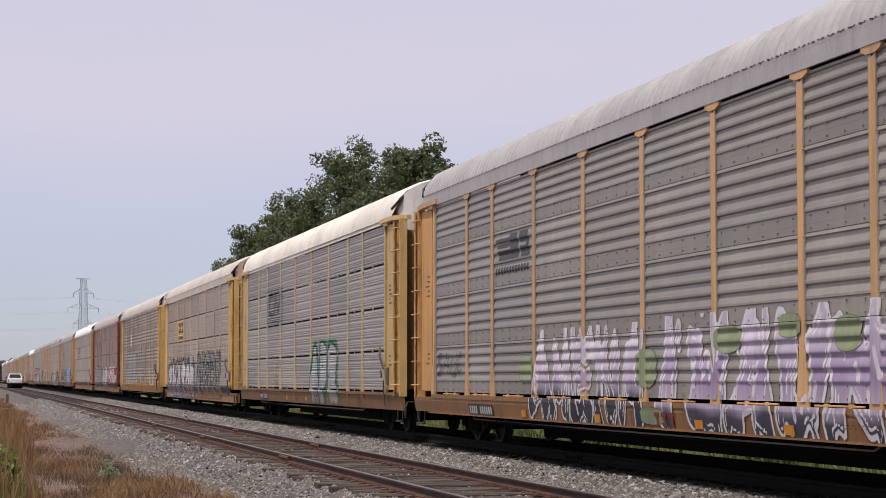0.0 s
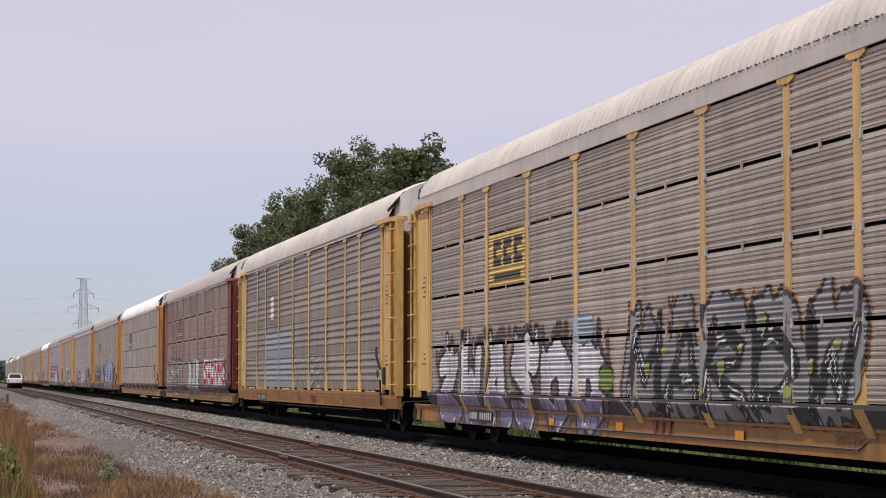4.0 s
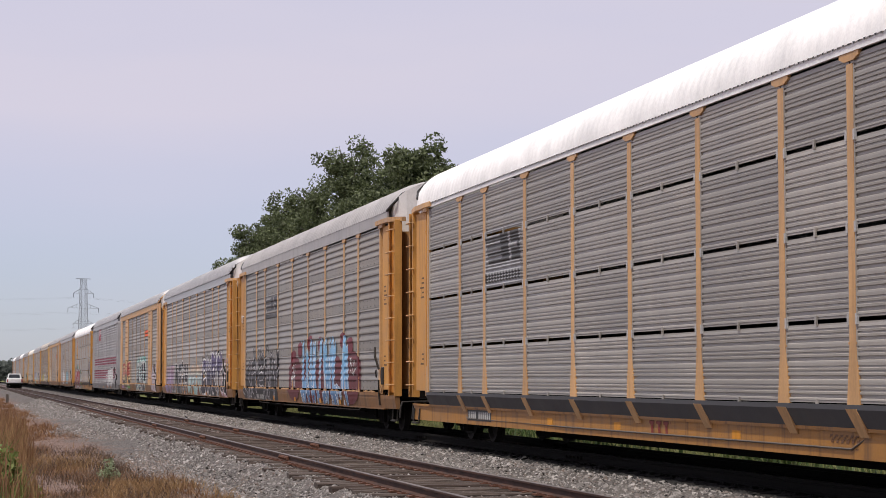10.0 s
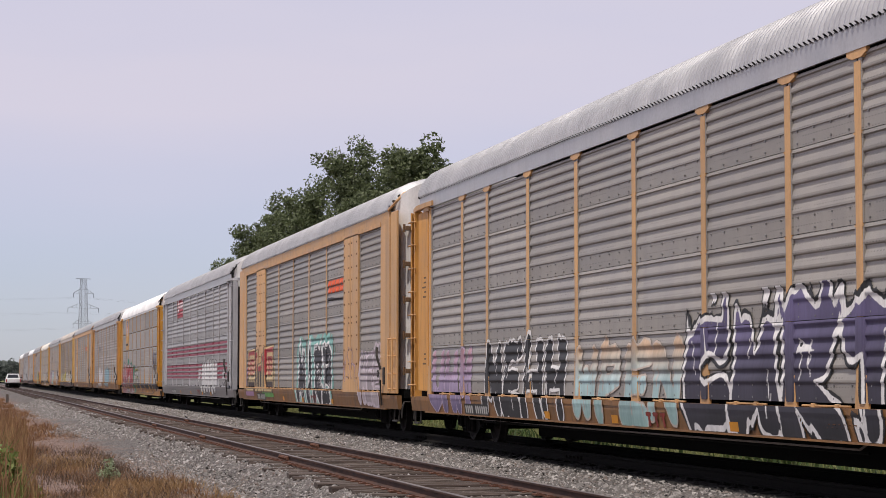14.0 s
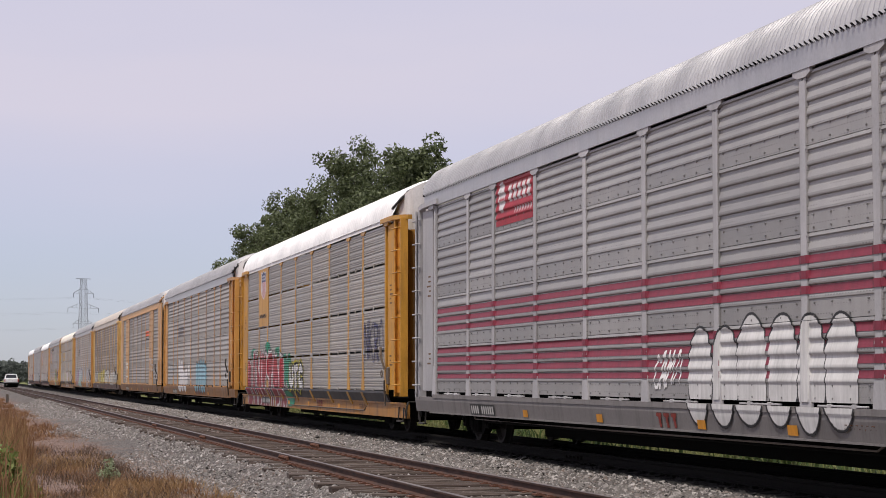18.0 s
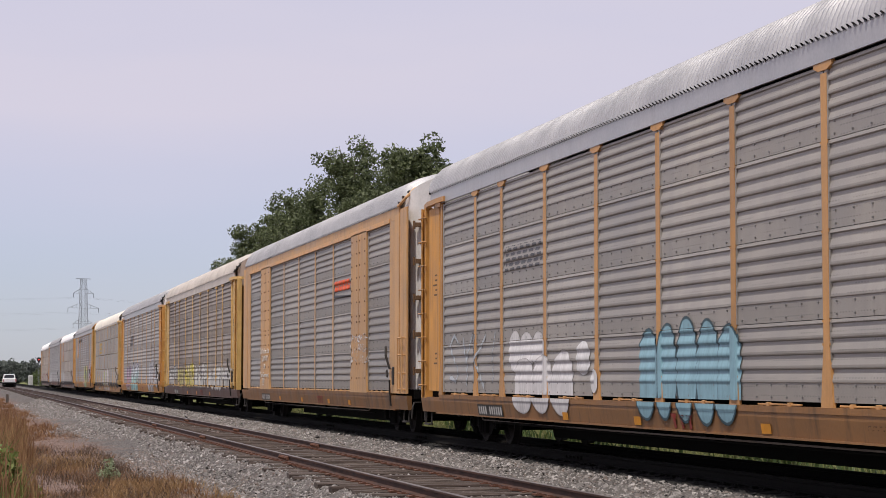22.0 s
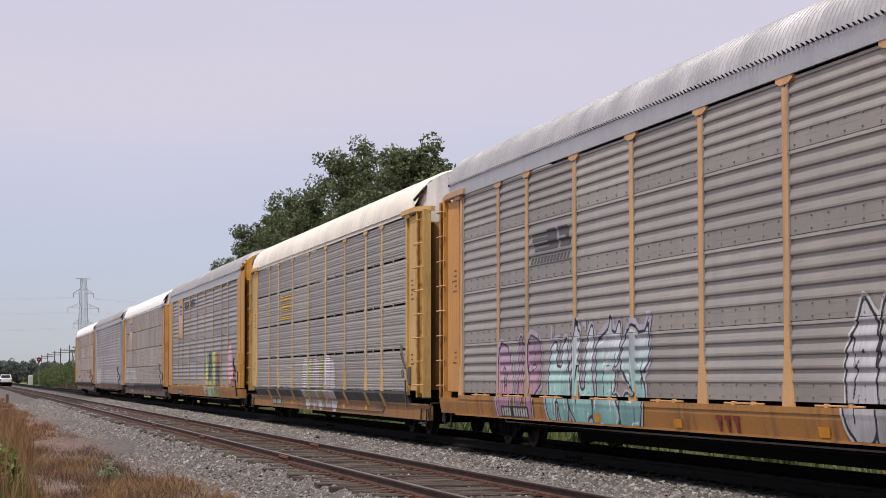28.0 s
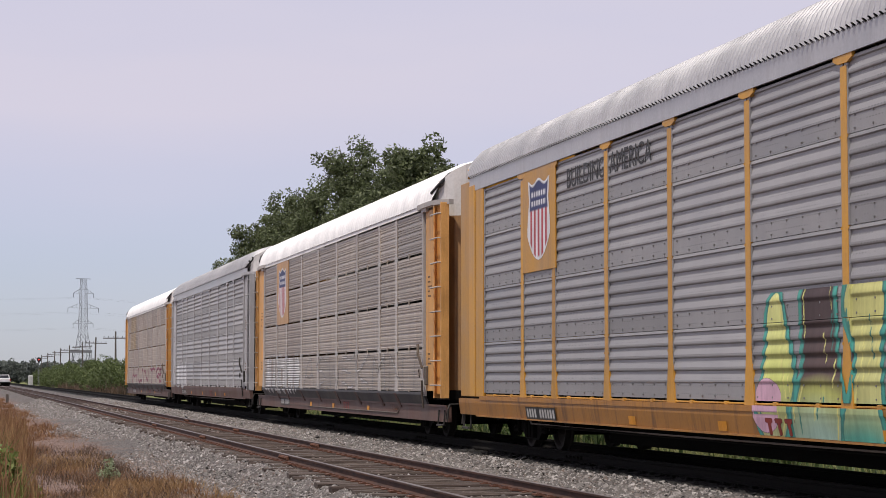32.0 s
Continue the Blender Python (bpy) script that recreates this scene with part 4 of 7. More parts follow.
@lru_cache(None)
def end_wall(lower):
    """The curved end of the rack: 'lower' is the painted door, otherwise the pale cap under the roof."""
    plan = [(-1.43, 11.90), (-1.43, 12.3), (-1.42, 12.9), (-1.36, 13.2), (-1.22, 13.42), (-1.0, 13.52), (0, 13.56), (1.0, 13.52), (1.22, 13.42), (1.36, 13.2), (1.42, 12.9), (1.43, 11.90)]
    z0, z1 = (1.0, 4.55) if lower else (4.55, 5.02)
    if lower == "side":
        b = Build().box(-1.47, -1.43, SIDE_END + 0.1, SIDE_END + 0.32, z0, 4.78)
        return b.mesh("end_panel")
    if lower:
        plan = plan[2:]
    b = Build()
    n = len(plan)
    b.add([(x, y, z) for z in (z0, z1) for x, y in plan], [(i, i + 1, n + i + 1, n + i) for i in range(n - 1)])
    if lower:
        for x in (-0.55, 0.0, 0.55):
            b.box(x - 0.03, x + 0.03, 13.53, 13.585, 1.05, 4.5)
        for z in (1.2, 2.0, 2.8, 3.6, 4.4):
            for x in (-0.9, -0.65, -0.45, -0.1):
                b.box(x - 0.02, x + 0.02, 13.52, 13.58, z - 0.02, z + 0.02)
    else:
        rz = lambda x: float(np.interp(abs(x), [p[0] for p in ROOF_PROFILE[::-1]], [p[1] for p in ROOF_PROFILE[::-1]])) - 0.03
        full = plan[:6] + [(x, 13.52 + 0.04 * (1 - abs(x))) for x in (-0.7, -0.35, 0.0, 0.35, 0.7)] + plan[7:]
        m = len(full)
        b.v, b.f, b.m = [], [], []
        b.add([(x, y, 4.55) for x, y in full] + [(x, y, max(4.6, rz(x))) for x, y in full], [(i, i + 1, m + i + 1, m + i) for i in range(m - 1)])
        for x in (-0.9, -0.5, -0.1):
            for z in (4.7, 4.95, 5.2, 5.45):
                b.box(x - 0.018, x + 0.018, 13.53, 13.57, z - 0.018, z + 0.018)
    return b.mesh("end_door" if lower else "end_cap")


@lru_cache(None)
def corner_post_mesh():
    """The angle that closes the side sheets, with its tapered foot."""
    b = Build().box(-SIDE - 0.03, -SIDE + 0.05, SIDE_END, SIDE_END + 0.12, 0.9, 4.78, c=0.01)
    b.poly([(SIDE_END - 0.02, 0.88), (SIDE_END + 0.26, 0.88), (SIDE_END + 0.14, 1.5), (SIDE_END - 0.01, 1.5)], -SIDE - 0.036, -SIDE + 0.02)
    return b.mesh("corner_post")


FLAT_END = (12.9, 13.0)                       # where the flat end panel stops, front and rear


@lru_cache(None)
def flat_panel_mesh(rear):
    """The smooth plate between the side sheets and the ladder, folded back along both edges."""
    a, c = SIDE_END + 0.30, FLAT_END[rear]
    b = Build().box(-SIDE - 0.008, -SIDE + 0.03, a, c, 0.98, 4.74, c=0.008)
    for k in range(5):
        b.box(-SIDE - 0.016, -SIDE, a + 0.03, a + 0.06, 1.3 + 0.75 * k, 1.33 + 0.75 * k)
    return b.mesh("flat_panel")


@lru_cache(None)
def bracket_mesh():
    """The strap that runs from the eaves round the corner of the roof."""
    b = Build()
    plan = [(-1.575, SIDE_END - 0.3), (-1.59, SIDE_END + 0.3), (-1.58, 12.9), (-1.53, 13.4), (-1.40, 13.7), (-1.30, 13.68), (-1.42, 13.35), (-1.47, 12.9), (-1.47, SIDE_END - 0.3)]
    n = len(plan)
    lift = lambda y: 0.0 if y < 12.9 else -0.05 * (y - 12.9)
    b.add([(x, y, z + lift(y)) for z in (4.80, 4.90) for x, y in plan], [(i, (i + 1) % n, n + (i + 1) % n, n + i) for i in range(n)] + [tuple(range(n)), tuple(range(2 * n - 1, n - 1, -1))])
    b.box(-1.56, -1.48, SIDE_END + 0.04, SIDE_END + 0.5, 4.72, 4.80)
    return b.mesh("top_bracket")


LADDER_Y = ((12.94, 13.62), (13.16, 13.58))   # the two uprights of a ladder, front and rear


@lru_cache(None)
def ladder_mesh(rear):
    """The inner upright, an angle standing off the side."""
    a, c = LADDER_Y[rear]
    b = Build().box(-SIDE - 0.055, -SIDE + 0.10, a - 0.012, a + 0.012, 0.84, 4.8, c=0.004)
    b.box(-SIDE - 0.055, -SIDE - 0.035, a, a + 0.07, 0.84, 4.8)
    return b.mesh("ladder")


@lru_cache(None)
def stile_mesh(rear):
    c = LADDER_Y[rear][1]
    return Build().box(-SIDE - 0.05, -SIDE + 0.12, c - 0.014, c + 0.014, 0.84, 4.8, c=0.006).box(-SIDE - 0.05, -SIDE - 0.03, c - 0.07, c, 0.84, 4.8).mesh("stile")


@lru_cache(None)
def backing_mesh():
    """The plate behind the front ladder."""
    a, c = LADDER_Y[0]
    return Build().box(-SIDE + 0.02, -SIDE + 0.05, a, c, 0.92, 4.74, c=0.006).mesh("backing_plate")


@lru_cache(None)
def rung_mesh(rear):
    a, c = LADDER_Y[rear]
    return Build().path([(-SIDE - 0.04, a - 0.03, 0), (-SIDE - 0.11, a - 0.03, 0), (-SIDE - 0.11, c - 0.02, 0), (-SIDE - 0.04, c - 0.02, 0)], 0.014, 6).mesh("rung")


@lru_cache(None)
def stencil_mesh(z, h, w):
    """A small frame of stencilled lines on the flat end panel, as plain bars."""
    b = Build()
    y = SIDE_END + 0.5
    n = max(2, int(h / 0.09))
    for k in range(n):
        zz = z + h * (k + 0.3) / n
        b.box(-SIDE - 0.0105, -SIDE - 0.007, y, y + w * (0.7 + 0.3 * math.sin(k * 2.3 + z)), zz, zz + 0.035)
    return b.mesh("stencil")


@lru_cache(None)
def flush_end_mesh(k):
    """Plain plated end: vertical plates folded round the corner."""
    b = Build()
    a, c = ((SIDE_END - 0.03, 12.3), (12.33, 12.8), (12.83, 13.5))[k]
    b.box(-SIDE - (0.03, 0.04, 0.02)[k], -SIDE + 0.03, a, c, 0.9, (4.86, 4.90, 5.0)[k], c=0.01)
    return b.mesh("end_plate")


@lru_cache(None)
def grab_mesh():
    b = Build()
    for y in (12.95, 13.4):
        b.path([(-SIDE - 0.10, y, 0.95), (-SIDE - 0.10, y, 2.15)], 0.02, 6)
    for z in (1.0, 1.35, 1.75, 2.13):
        b.path([(-SIDE, 12.95, z), (-SIDE - 0.1, 12.95, z), (-SIDE - 0.1, 13.4, z), (-SIDE, 13.4, z)], 0.016, 6)
    return b.mesh("grab_rail")


@lru_cache(None)
def hinge_mesh():
    """One hinge of the end door, with its bolts."""
    b = Build().box(-1.33, -1.05, -13.56, -13.45, 0, 0.1, c=0.01)
    b.tube((-1.34, -13.48, -0.04), (-1.34, -13.48, 0.14), 0.03, 0.03, 8)
    for x in (-1.0, -0.92):
        b.tube((x, -13.52, 0.22), (x, -13.56, 0.22), 0.02, 0.02, 8)
    return b.mesh("hinge")


@lru_cache(None)
def plate_column_mesh():
    b = Build()
    for a, c in ((7.05, 8.02), (8.06, 9.03)):
        b.box(-SIDE - 0.05, -SIDE + 0.02, a, c, 1.0, 4.80, c=0.01)
    for z in (1.25, 1.6, 1.95, 2.3, 2.62, 2.76, 3.1, 3.4, 3.7, 4.0, 4.3, 4.6):
        for y in (7.2, 7.85, 8.2, 8.88):
            b.box(-SIDE - 0.066, -SIDE - 0.04, y - 0.02, y + 0.02, z - 0.02, z + 0.02, 1)
    b.poly([(6.95, 0.9), (9.13, 0.9), (9.03, 1.45), (7.05, 1.45)], -SIDE - 0.055, -SIDE + 0.01)
    return b.mesh("plate_column", 2)


@lru_cache(None)
def sill_mesh(style, bulge):
    b = Build()
    if style == "slot":
        if bulge:
            b.prism([(-1.42, 0.70), (-1.42, 0.36), (-1.33, 0.36), (-1.33, 0.70)], -13.62, 13.62)
            b.box(-1.45, -1.33, -13.62, 13.62, 0.66, 0.70)
            return b.mesh("side_sill")
        low = 0.53
        b.prism([(-1.535, 0.925), (-1.535, 0.86), (-1.505, 0.845), (-1.46, low), (-1.40, low), (-1.44, 0.925)], -13.62, 13.62)
    else:
        b.prism([(-1.535, 0.86), (-1.535, 0.78), (-1.50, 0.555), (-1.42, 0.555), (-1.42, 0.86)], -13.62, 13.62)
        b.box(-1.548, -1.42, -11.95, 11.95, 0.84, 0.915)
        b.box(-1.525, -1.42, -12.3, 12.3, 0.53, 0.554)
    return b.mesh("side_sill")


@lru_cache(None)
def flange_mesh():
    b = Build()
    b.add([(x, y, z) for y in (-11.95, 11.95) for x, z in ((-1.545, 0.955), (-1.545, 0.90), (-1.44, 0.68), (-1.40, 0.68), (-1.50, 0.955))],
          [(i, (i + 1) % 5, 5 + (i + 1) % 5, 5 + i) for i in range(5)] + [(4, 3, 2, 1, 0), (5, 6, 7, 8, 9)])
    return b.mesh("lower_flange")


@lru_cache(None)
def sill_bar_mesh(length, blocks):
    """A thin retaining bar in the slot above the sill, with the blocks that hold it."""
    b = Build()
    b.box(-SIDE - 0.012, -SIDE + 0.02, -length / 2, length / 2, 0.922, 0.944, c=0.004)
    for k in range(blocks):
        y = length * ((k + 0.5) / blocks - 0.5)
        b.box(-SIDE - 0.02, -SIDE + 0.02, y - 0.05, y + 0.05, 0.90, 0.958, c=0.006)
    return b.mesh("sill_bar")


@lru_cache(None)
def underframe_mesh():
    b = Build()
    b.box(-1.33, 1.33, -13.5, 13.5, 0.80, 0.98)
    b.box(-0.22, 0.22, -13.5, 13.5, 0.46, 0.80)
    b.box(-1.38, 1.38, -11.6, 11.6, 2.55, 2.6)
    b.prism([(-0.30, 0.46), (-0.30, 0.16), (0.30, 0.16), (0.30, 0.46)], -7.9, 7.9)
    for k in range(-6, 7):
        b.prism([(-1.33, 0.8), (-0.22, 0.5), (0.22, 0.5), (1.33, 0.8)], k * 2.0 - 0.05, k * 2.0 + 0.05)
    for s in (-1, 1):
        b.box(-1.3, 1.3, s * 10.06 - 0.25, s * 10.06 + 0.25, 0.66, 0.80)
    b.box(1.36, 1.5, -13.62, 13.62, 0.36, 0.95)
    b.tube((-0.75, -1.6, 0.58), (-0.75, -0.2, 0.58), 0.2, 0.2, 12)
    b.tube((-0.7, 1.0, 0.55), (-0.7, 1.9, 0.55), 0.16, 0.16, 12)
    b.path([(-1.22, -8.6, 0.42), (-1.22, 8.6, 0.42)], 0.02, 5)
    return b.mesh("underframe")


@lru_cache(None)
def brake_pipe_mesh():
    return Build().sweep([(-1.40, -9.2, 0.62), (-1.43, -8.8, 0.47), (-1.43, 2.0, 0.46), (-1.42, 8.8, 0.47), (-1.38, 9.2, 0.62)], 0.014, 6).mesh("brake_pipe")


@lru_cache(None)
def far_wall_mesh():
    b = Build().box(SIDE - 0.02, SIDE + 0.03, -13.1, 13.1, 0.95, 5.05)
    return b.mesh("far_side_wall")


@lru_cache(None)
def truck_mesh():
    b = Build()
    for s in (-1, 1):
        x0, x1 = s * 0.98 - 0.07, s * 0.98 + 0.07
        b.poly([(-1.12, 0.34), (-1.12, 0.52), (-0.55, 0.62), (0.55, 0.62), (1.12, 0.52), (1.12, 0.34), (0.62, 0.30), (0.42, 0.16), (-0.42, 0.16), (-0.62, 0.30)], x0, x1)
        for y in (-0.89, 0.89):
            b.box(s * 1.0 - 0.11, s * 1.0 + 0.11, y - 0.14, y + 0.14, 0.28, 0.54, c=0.03)
        for y in (-0.2, 0.0, 0.2):
            b.tube((s * 1.06, y, 0.2), (s * 1.06, y, 0.5), 0.075, 0.075, 8)
    b.box(-0.95, 0.95, -0.18, 0.18, 0.36, 0.64, c=0.03)
    b.tube((-0.9, 0.5, 0.3), (0.9, 0.5, 0.3), 0.05, 0.05, 6)
    b.tube((-0.9, -0.5, 0.3), (0.9, -0.5, 0.3), 0.05, 0.05, 6)
    return b.mesh("bogie_frame")


@lru_cache(None)
def wheelset_mesh():
    b = Build()
    for s in (-1, 1):
        prof = [(s * 0.70, 0.09), (s * 0.69, 0.30), (s * 0.67, 0.35), (s * 0.67, 0.445), (s * 0.70, 0.445), (s * 0.72, 0.422), (s * 0.82, 0.416), (s * 0.82, 0.36), (s * 0.76, 0.32), (s * 0.75, 0.16), (s * 0.84, 0.11), (s * 0.84, 0.0)]
        b.lathe(prof, 28)
        for k in range(3):
            a = 2.094 * k
            b.tube((s * 1.09, 0.07 * math.cos(a), 0.07 * math.sin(a)), (s * 1.13, 0.07 * math.cos(a), 0.07 * math.sin(a)), 0.02, 0.02, 6)
        b.tube((s * 0.84, 0, 0), (s * 1.11, 0, 0), 0.1, 0.1, 12)
    b.tube((-0.72, 0, 0), (0.72, 0, 0), 0.085, 0.085, 10)
    return b.mesh("wheelset")


@lru_cache(None)
def coupler_mesh():
    b = Build().box(-0.12, 0.12, 13.3, 14.05, 0.72, 0.98, c=0.03)
    b.box(-0.17, 0.14, 14.0, 14.34, 0.66, 1.02, c=0.05)
    b.path([(-0.5, 13.35, 0.8), (-0.52, 13.75, 0.55), (-0.45, 14.1, 0.42), (-0.35, 14.3, 0.55)], 0.035, 7)
    return b.mesh("coupler")


@lru_cache(None)
def cut_lever_mesh():
    b = Build().path([(-1.38, 13.68, 0.72), (-0.75, 13.78, 0.74), (-0.25, 14.0, 0.9)], 0.013, 6)
    b.path([(-1.38, 13.68, 0.72), (-1.42, 13.72, 0.62), (-1.44, 13.72, 0.36)], 0.02, 6)
    b.path([(-1.42, 13.72, 0.62), (-1.42, 13.58, 0.5), (-1.42, 13.58, 0.42)], 0.02, 6)
    return b.mesh("cut_lever")


@lru_cache(None)
def step_mesh():
    return Build().path([(-1.44, 12.98, 0.6), (-1.46, 12.98, 0.3), (-1.46, 13.5, 0.3), (-1.44, 13.5, 0.6)], 0.018, 6).box(-1.51, -1.42, 13.0, 13.48, 0.28, 0.31).mesh("step")


@lru_cache(None)
def brake_mesh():
    b = Build().box(-1.56, -1.46, 12.1, 12.28, 1.1, 1.5, c=0.02)
    b.path([(-1.6, 12.1, 1.45), (-1.67, 12.0, 1.75), (-1.65, 11.9, 1.95)], 0.03, 6)
    b.path([(-1.6, 12.08, 1.2), (-1.58, 12.0, 0.9), (-1.55, 11.98, 0.62)], 0.022, 5)
    b.lathe([(-1.66, 0.06), (-1.68, 0.08), (-1.66, 0.10)], 14, centre=(0, 12.12, 1.35))
    return b.mesh("brake_lever")


# ---------------------------------------------------------------- paint laid on a car's side


def side_offset(style, y, z, flanged=False):
    """Outward distance of the painted surface from the side plane."""
    pz, po = zip(*profile(style))
    o = np.interp(z, pz, po)
    for p in POSTS:
        on = np.abs(y - p) < np.where(z < 1.5, 0.1, 0.081)
        edge = np.abs(y - p) < 0.121
        o = np.where(on & (z > 0.92), 0.018, np.where(edge & (z > 0.97), 0.012, o))
    if flanged:
        low = np.interp(z, [0.36, 0.66, 0.70, 0.702, 0.90, 0.955], [-0.08, -0.08, -0.08, -0.05, 0.045, 0.045])
    elif style == "slot":
        low = np.interp(z, [0.47, 0.845, 0.86, 0.93], [-0.04, 0.006, 0.036, 0.036])
    else:
        low = np.interp(z, [0.55, 0.78, 0.838, 0.842], [0.002, 0.037, 0.037, 0.05])
    return np.where(z < 0.93, low, o) + 0.006


LAYER = {}
FLANGED = set()
PLATED = set()


def side_grid(style, car, y0, y1, z0, z1, step, flat):
    """The points of a piece of paint: a net that follows every fold of the side."""
    zn = list(np.linspace(z0, z1, max(3, int((z1 - z0) / (step if flat else step if step < 0.02 else max(step, 0.028))))))
    yn = list(np.linspace(y1, y0, max(3, int(abs(y1 - y0) / step))))
    keep = {round(z0, 4), round(z1, 4)}
    if flat is None:
        keep |= {round(z, 4) for z, o in profile(style) if z0 < z < z1} | {z for z in (0.66, 0.7, 0.702, 0.845, 0.86, 0.90, 0.915, 0.93, 0.965) if z0 < z < z1}
        zn += list(keep)
        yn += [p + e for p in POSTS for e in (-0.122, -0.12, -0.082, -0.08, 0.08, 0.082, 0.12, 0.122) if min(y0, y1) < p + e < max(y0, y1)]
    zn, yn = np.unique(np.round(zn, 4)), np.unique(np.round(yn, 4))[::-1]
    if flat is None:
        zn = np.array([z for k, z in enumerate(zn) if z in keep or (z - zn[k - 1] > 0.009 and zn[k + 1] - z > 0.009)])
    return yn, zn


def lay(name, style, car, yn, zn, coats, label, flat):
    """Makes the net into a mesh that carries the coats: {name: (colour, cover)}."""
    yy, zz = np.meshgrid(yn, zn, indexing="ij")
    ny, nz = yy.shape
    cover = np.maximum.reduce([k for c, k in coats.values()])
    if name in ("graffiti", "repaint"):
        LAYER[car.name] = LAYER.get(car.name, 0) + 1
    off = (side_offset(style, yy, zz, car.name in FLANGED) if flat is None else np.full(yy.shape, flat)) + 0.0013 * (1 + LAYER.get(car.name, 0))
    if car.name in PLATED:
        off = np.where((np.abs(yy) > 7.02) & (np.abs(yy) < 9.06) & (zz > 0.9), np.maximum(off, 0.058), off)
    V = np.stack([-(SIDE + off), yy, zz], -1).reshape(-1, 3)
    ix = np.arange(ny * nz).reshape(ny, nz)
    F = np.stack([ix[:-1, :-1], ix[1:, :-1], ix[1:, 1:], ix[:-1, 1:]], -1).reshape(-1, 4)
    ok = cover.reshape(-1)[F].max(1) > 0.4
    zf = zz.reshape(-1)[F]
    if flat is None:
        gaps = [(0.93 if style == "slot" else 0.915, 0.97)] + [(a_[1], b_[0]) for a_, b_ in zip(ROW_SETS[style], ROW_SETS[style][1:])]
        if car.name in FLANGED:
            gaps.append((0.66, 0.702))
        for za, zb in gaps:
            ok &= ~((zf.max(1) > za + 0.002) & (zf.min(1) < zb - 0.002))
    F = F[ok]
    if not len(F):
        return None
    used = np.unique(F)
    remap = np.full(len(V), -1)
    remap[used] = np.arange(len(used))
    me = np_mesh(name, V[used], remap[F])
    for coat, (c, k) in coats.items():
        a = me.color_attributes.new(coat, "FLOAT_COLOR", "POINT")
        c = np.broadcast_to(np.asarray(c, float), (ny, nz, 3))
        col = np.concatenate([c.reshape(-1, 3)[used], k.reshape(-1, 1)[used]], 1).astype(np.float32)
        a.data.foreach_set("color", col.ravel())
    return put(name, me, M_SPRAY, car, label)


def decal(name, style, car, y0, y1, z0, z1, colour_at, label, step=0.03, flat=None):
    """Paint on the side between y1 (seen to the left) and y0. colour_at(u, v): colour and cover over metres from the lower left corner. It follows every fold of the sheet, or lies flat on a plate."""
    if car.name in FLANGED and z1 < 0.9:
        flat, z0, z1 = -0.076, z0 - 0.14, z1 - 0.14
    yn, zn = side_grid(style, car, y0, y1, z0, z1, step, flat)
    yy, zz = np.meshgrid(yn, zn, indexing="ij")
    # soft edges: the mean of a small cloud of samples
    rgb, cover = np.zeros((*yy.shape, 3)), np.zeros(yy.shape)
    for du in (-0.36, 0.0, 0.36):
        for dv in (-0.36, 0.0, 0.36):
            c, k = colour_at(y1 - yy + du * step, zz - z0 + dv * step)
            k = k.astype(float)
            rgb += c * k[..., None]
            cover += k
    return lay(name, style, car, yn, zn, {"spray": (rgb / np.maximum(cover, 1e-6)[..., None], cover / 9)}, label, flat)


def seg_dist(u, v, ax, ay, bx, by):
    dx, dy = bx - ax, by - ay
    t = np.clip(((u - ax) * dx + (v - ay) * dy) / (dx * dx + dy * dy + 1e-9), 0, 1)
    return np.hypot(u - ax - t * dx, v - ay - t * dy)


FORMS = {
    "A": "0,0 .42,1 .62,1 1,0;.2,.36 .8,.36", "B": "0,0 0,1 .8,.92 .8,.62 .1,.52 .95,.4 .95,.1 0,0",
    "C": "1,.84 .55,1 .05,.72 .05,.25 .5,0 1,.16", "D": "0,0 0,1 .7,.9 1,.5 .7,.1 0,0", "E": "1,1 0,.94 0,.06 1,0;0,.5 .8,.52",
    "F": "0,0 0,1 1,.94;0,.5 .8,.5", "G": "1,.84 .5,1 0,.65 .05,.2 .5,0 1,.12 1,.45 .6,.45", "H": "0,0 .05,1;1,0 .95,1;0,.5 1,.5",
    "I": "0.45,0 .55,1", "K": "0,0 0,1;1,1 .1,.48 1,0", "L": "0,1 0,.05 1,0", "M": "0,0 .1,1 .5,.35 .9,1 1,0", "N": "0,0 0,1 1,0 1,1",
    "O": "0.5,0 0,.25 0,.75 .5,1 1,.75 1,.25 .5,0", "P": "0,0 0,1 .85,.92 .9,.6 .1,.44", "R": "0,0 0,1 .85,.9 .8,.6 .1,.48 1,0",
    "S": "1,.88 .4,1 0,.78 .9,.32 .7,.02 0,.1", "T": "0.5,0 .5,.94;0,.94 1,1", "U": "0,1 .05,.2 .5,0 .95,.2 1,1", "V": "0,1 .5,0 1,1",
    "W": "0,1 .2,0 .5,.65 .8,0 1,1", "X": "0,0 1,1;0,1 1,0", "Y": "0,1 .5,.5 1,1;.5,.5 .45,0", "Z": "0,.95 1,1 0,.04 1,0",
}


@lru_cache(None)
def strokes(letter):
    out = []
    for line in FORMS[letter].split(";"):
        pts = [tuple(float(q) for q in p.split(",")) for p in line.split()]
        out += [(*a, *b_) for a, b_ in zip(pts, pts[1:])]
    return out


def metres(f, yn, zn):
    """Turns a shape function into about its distance from the edge, in metres, positive inside."""
    gy, gz = np.gradient(f, yn, zn)
    return f / np.maximum(np.hypot(gy, gz), 0.25)


def inside(d, soft=0.05):
    return np.clip(0.5 + d / (2 * soft), 0, 1)


def blend(stops, v):
    """A colour for each height from (height, colour) pairs."""
    hs = [h for h, c in stops]
    return np.stack([np.interp(v, hs, [c[k] for h, c in stops]) for k in range(3)], -1)


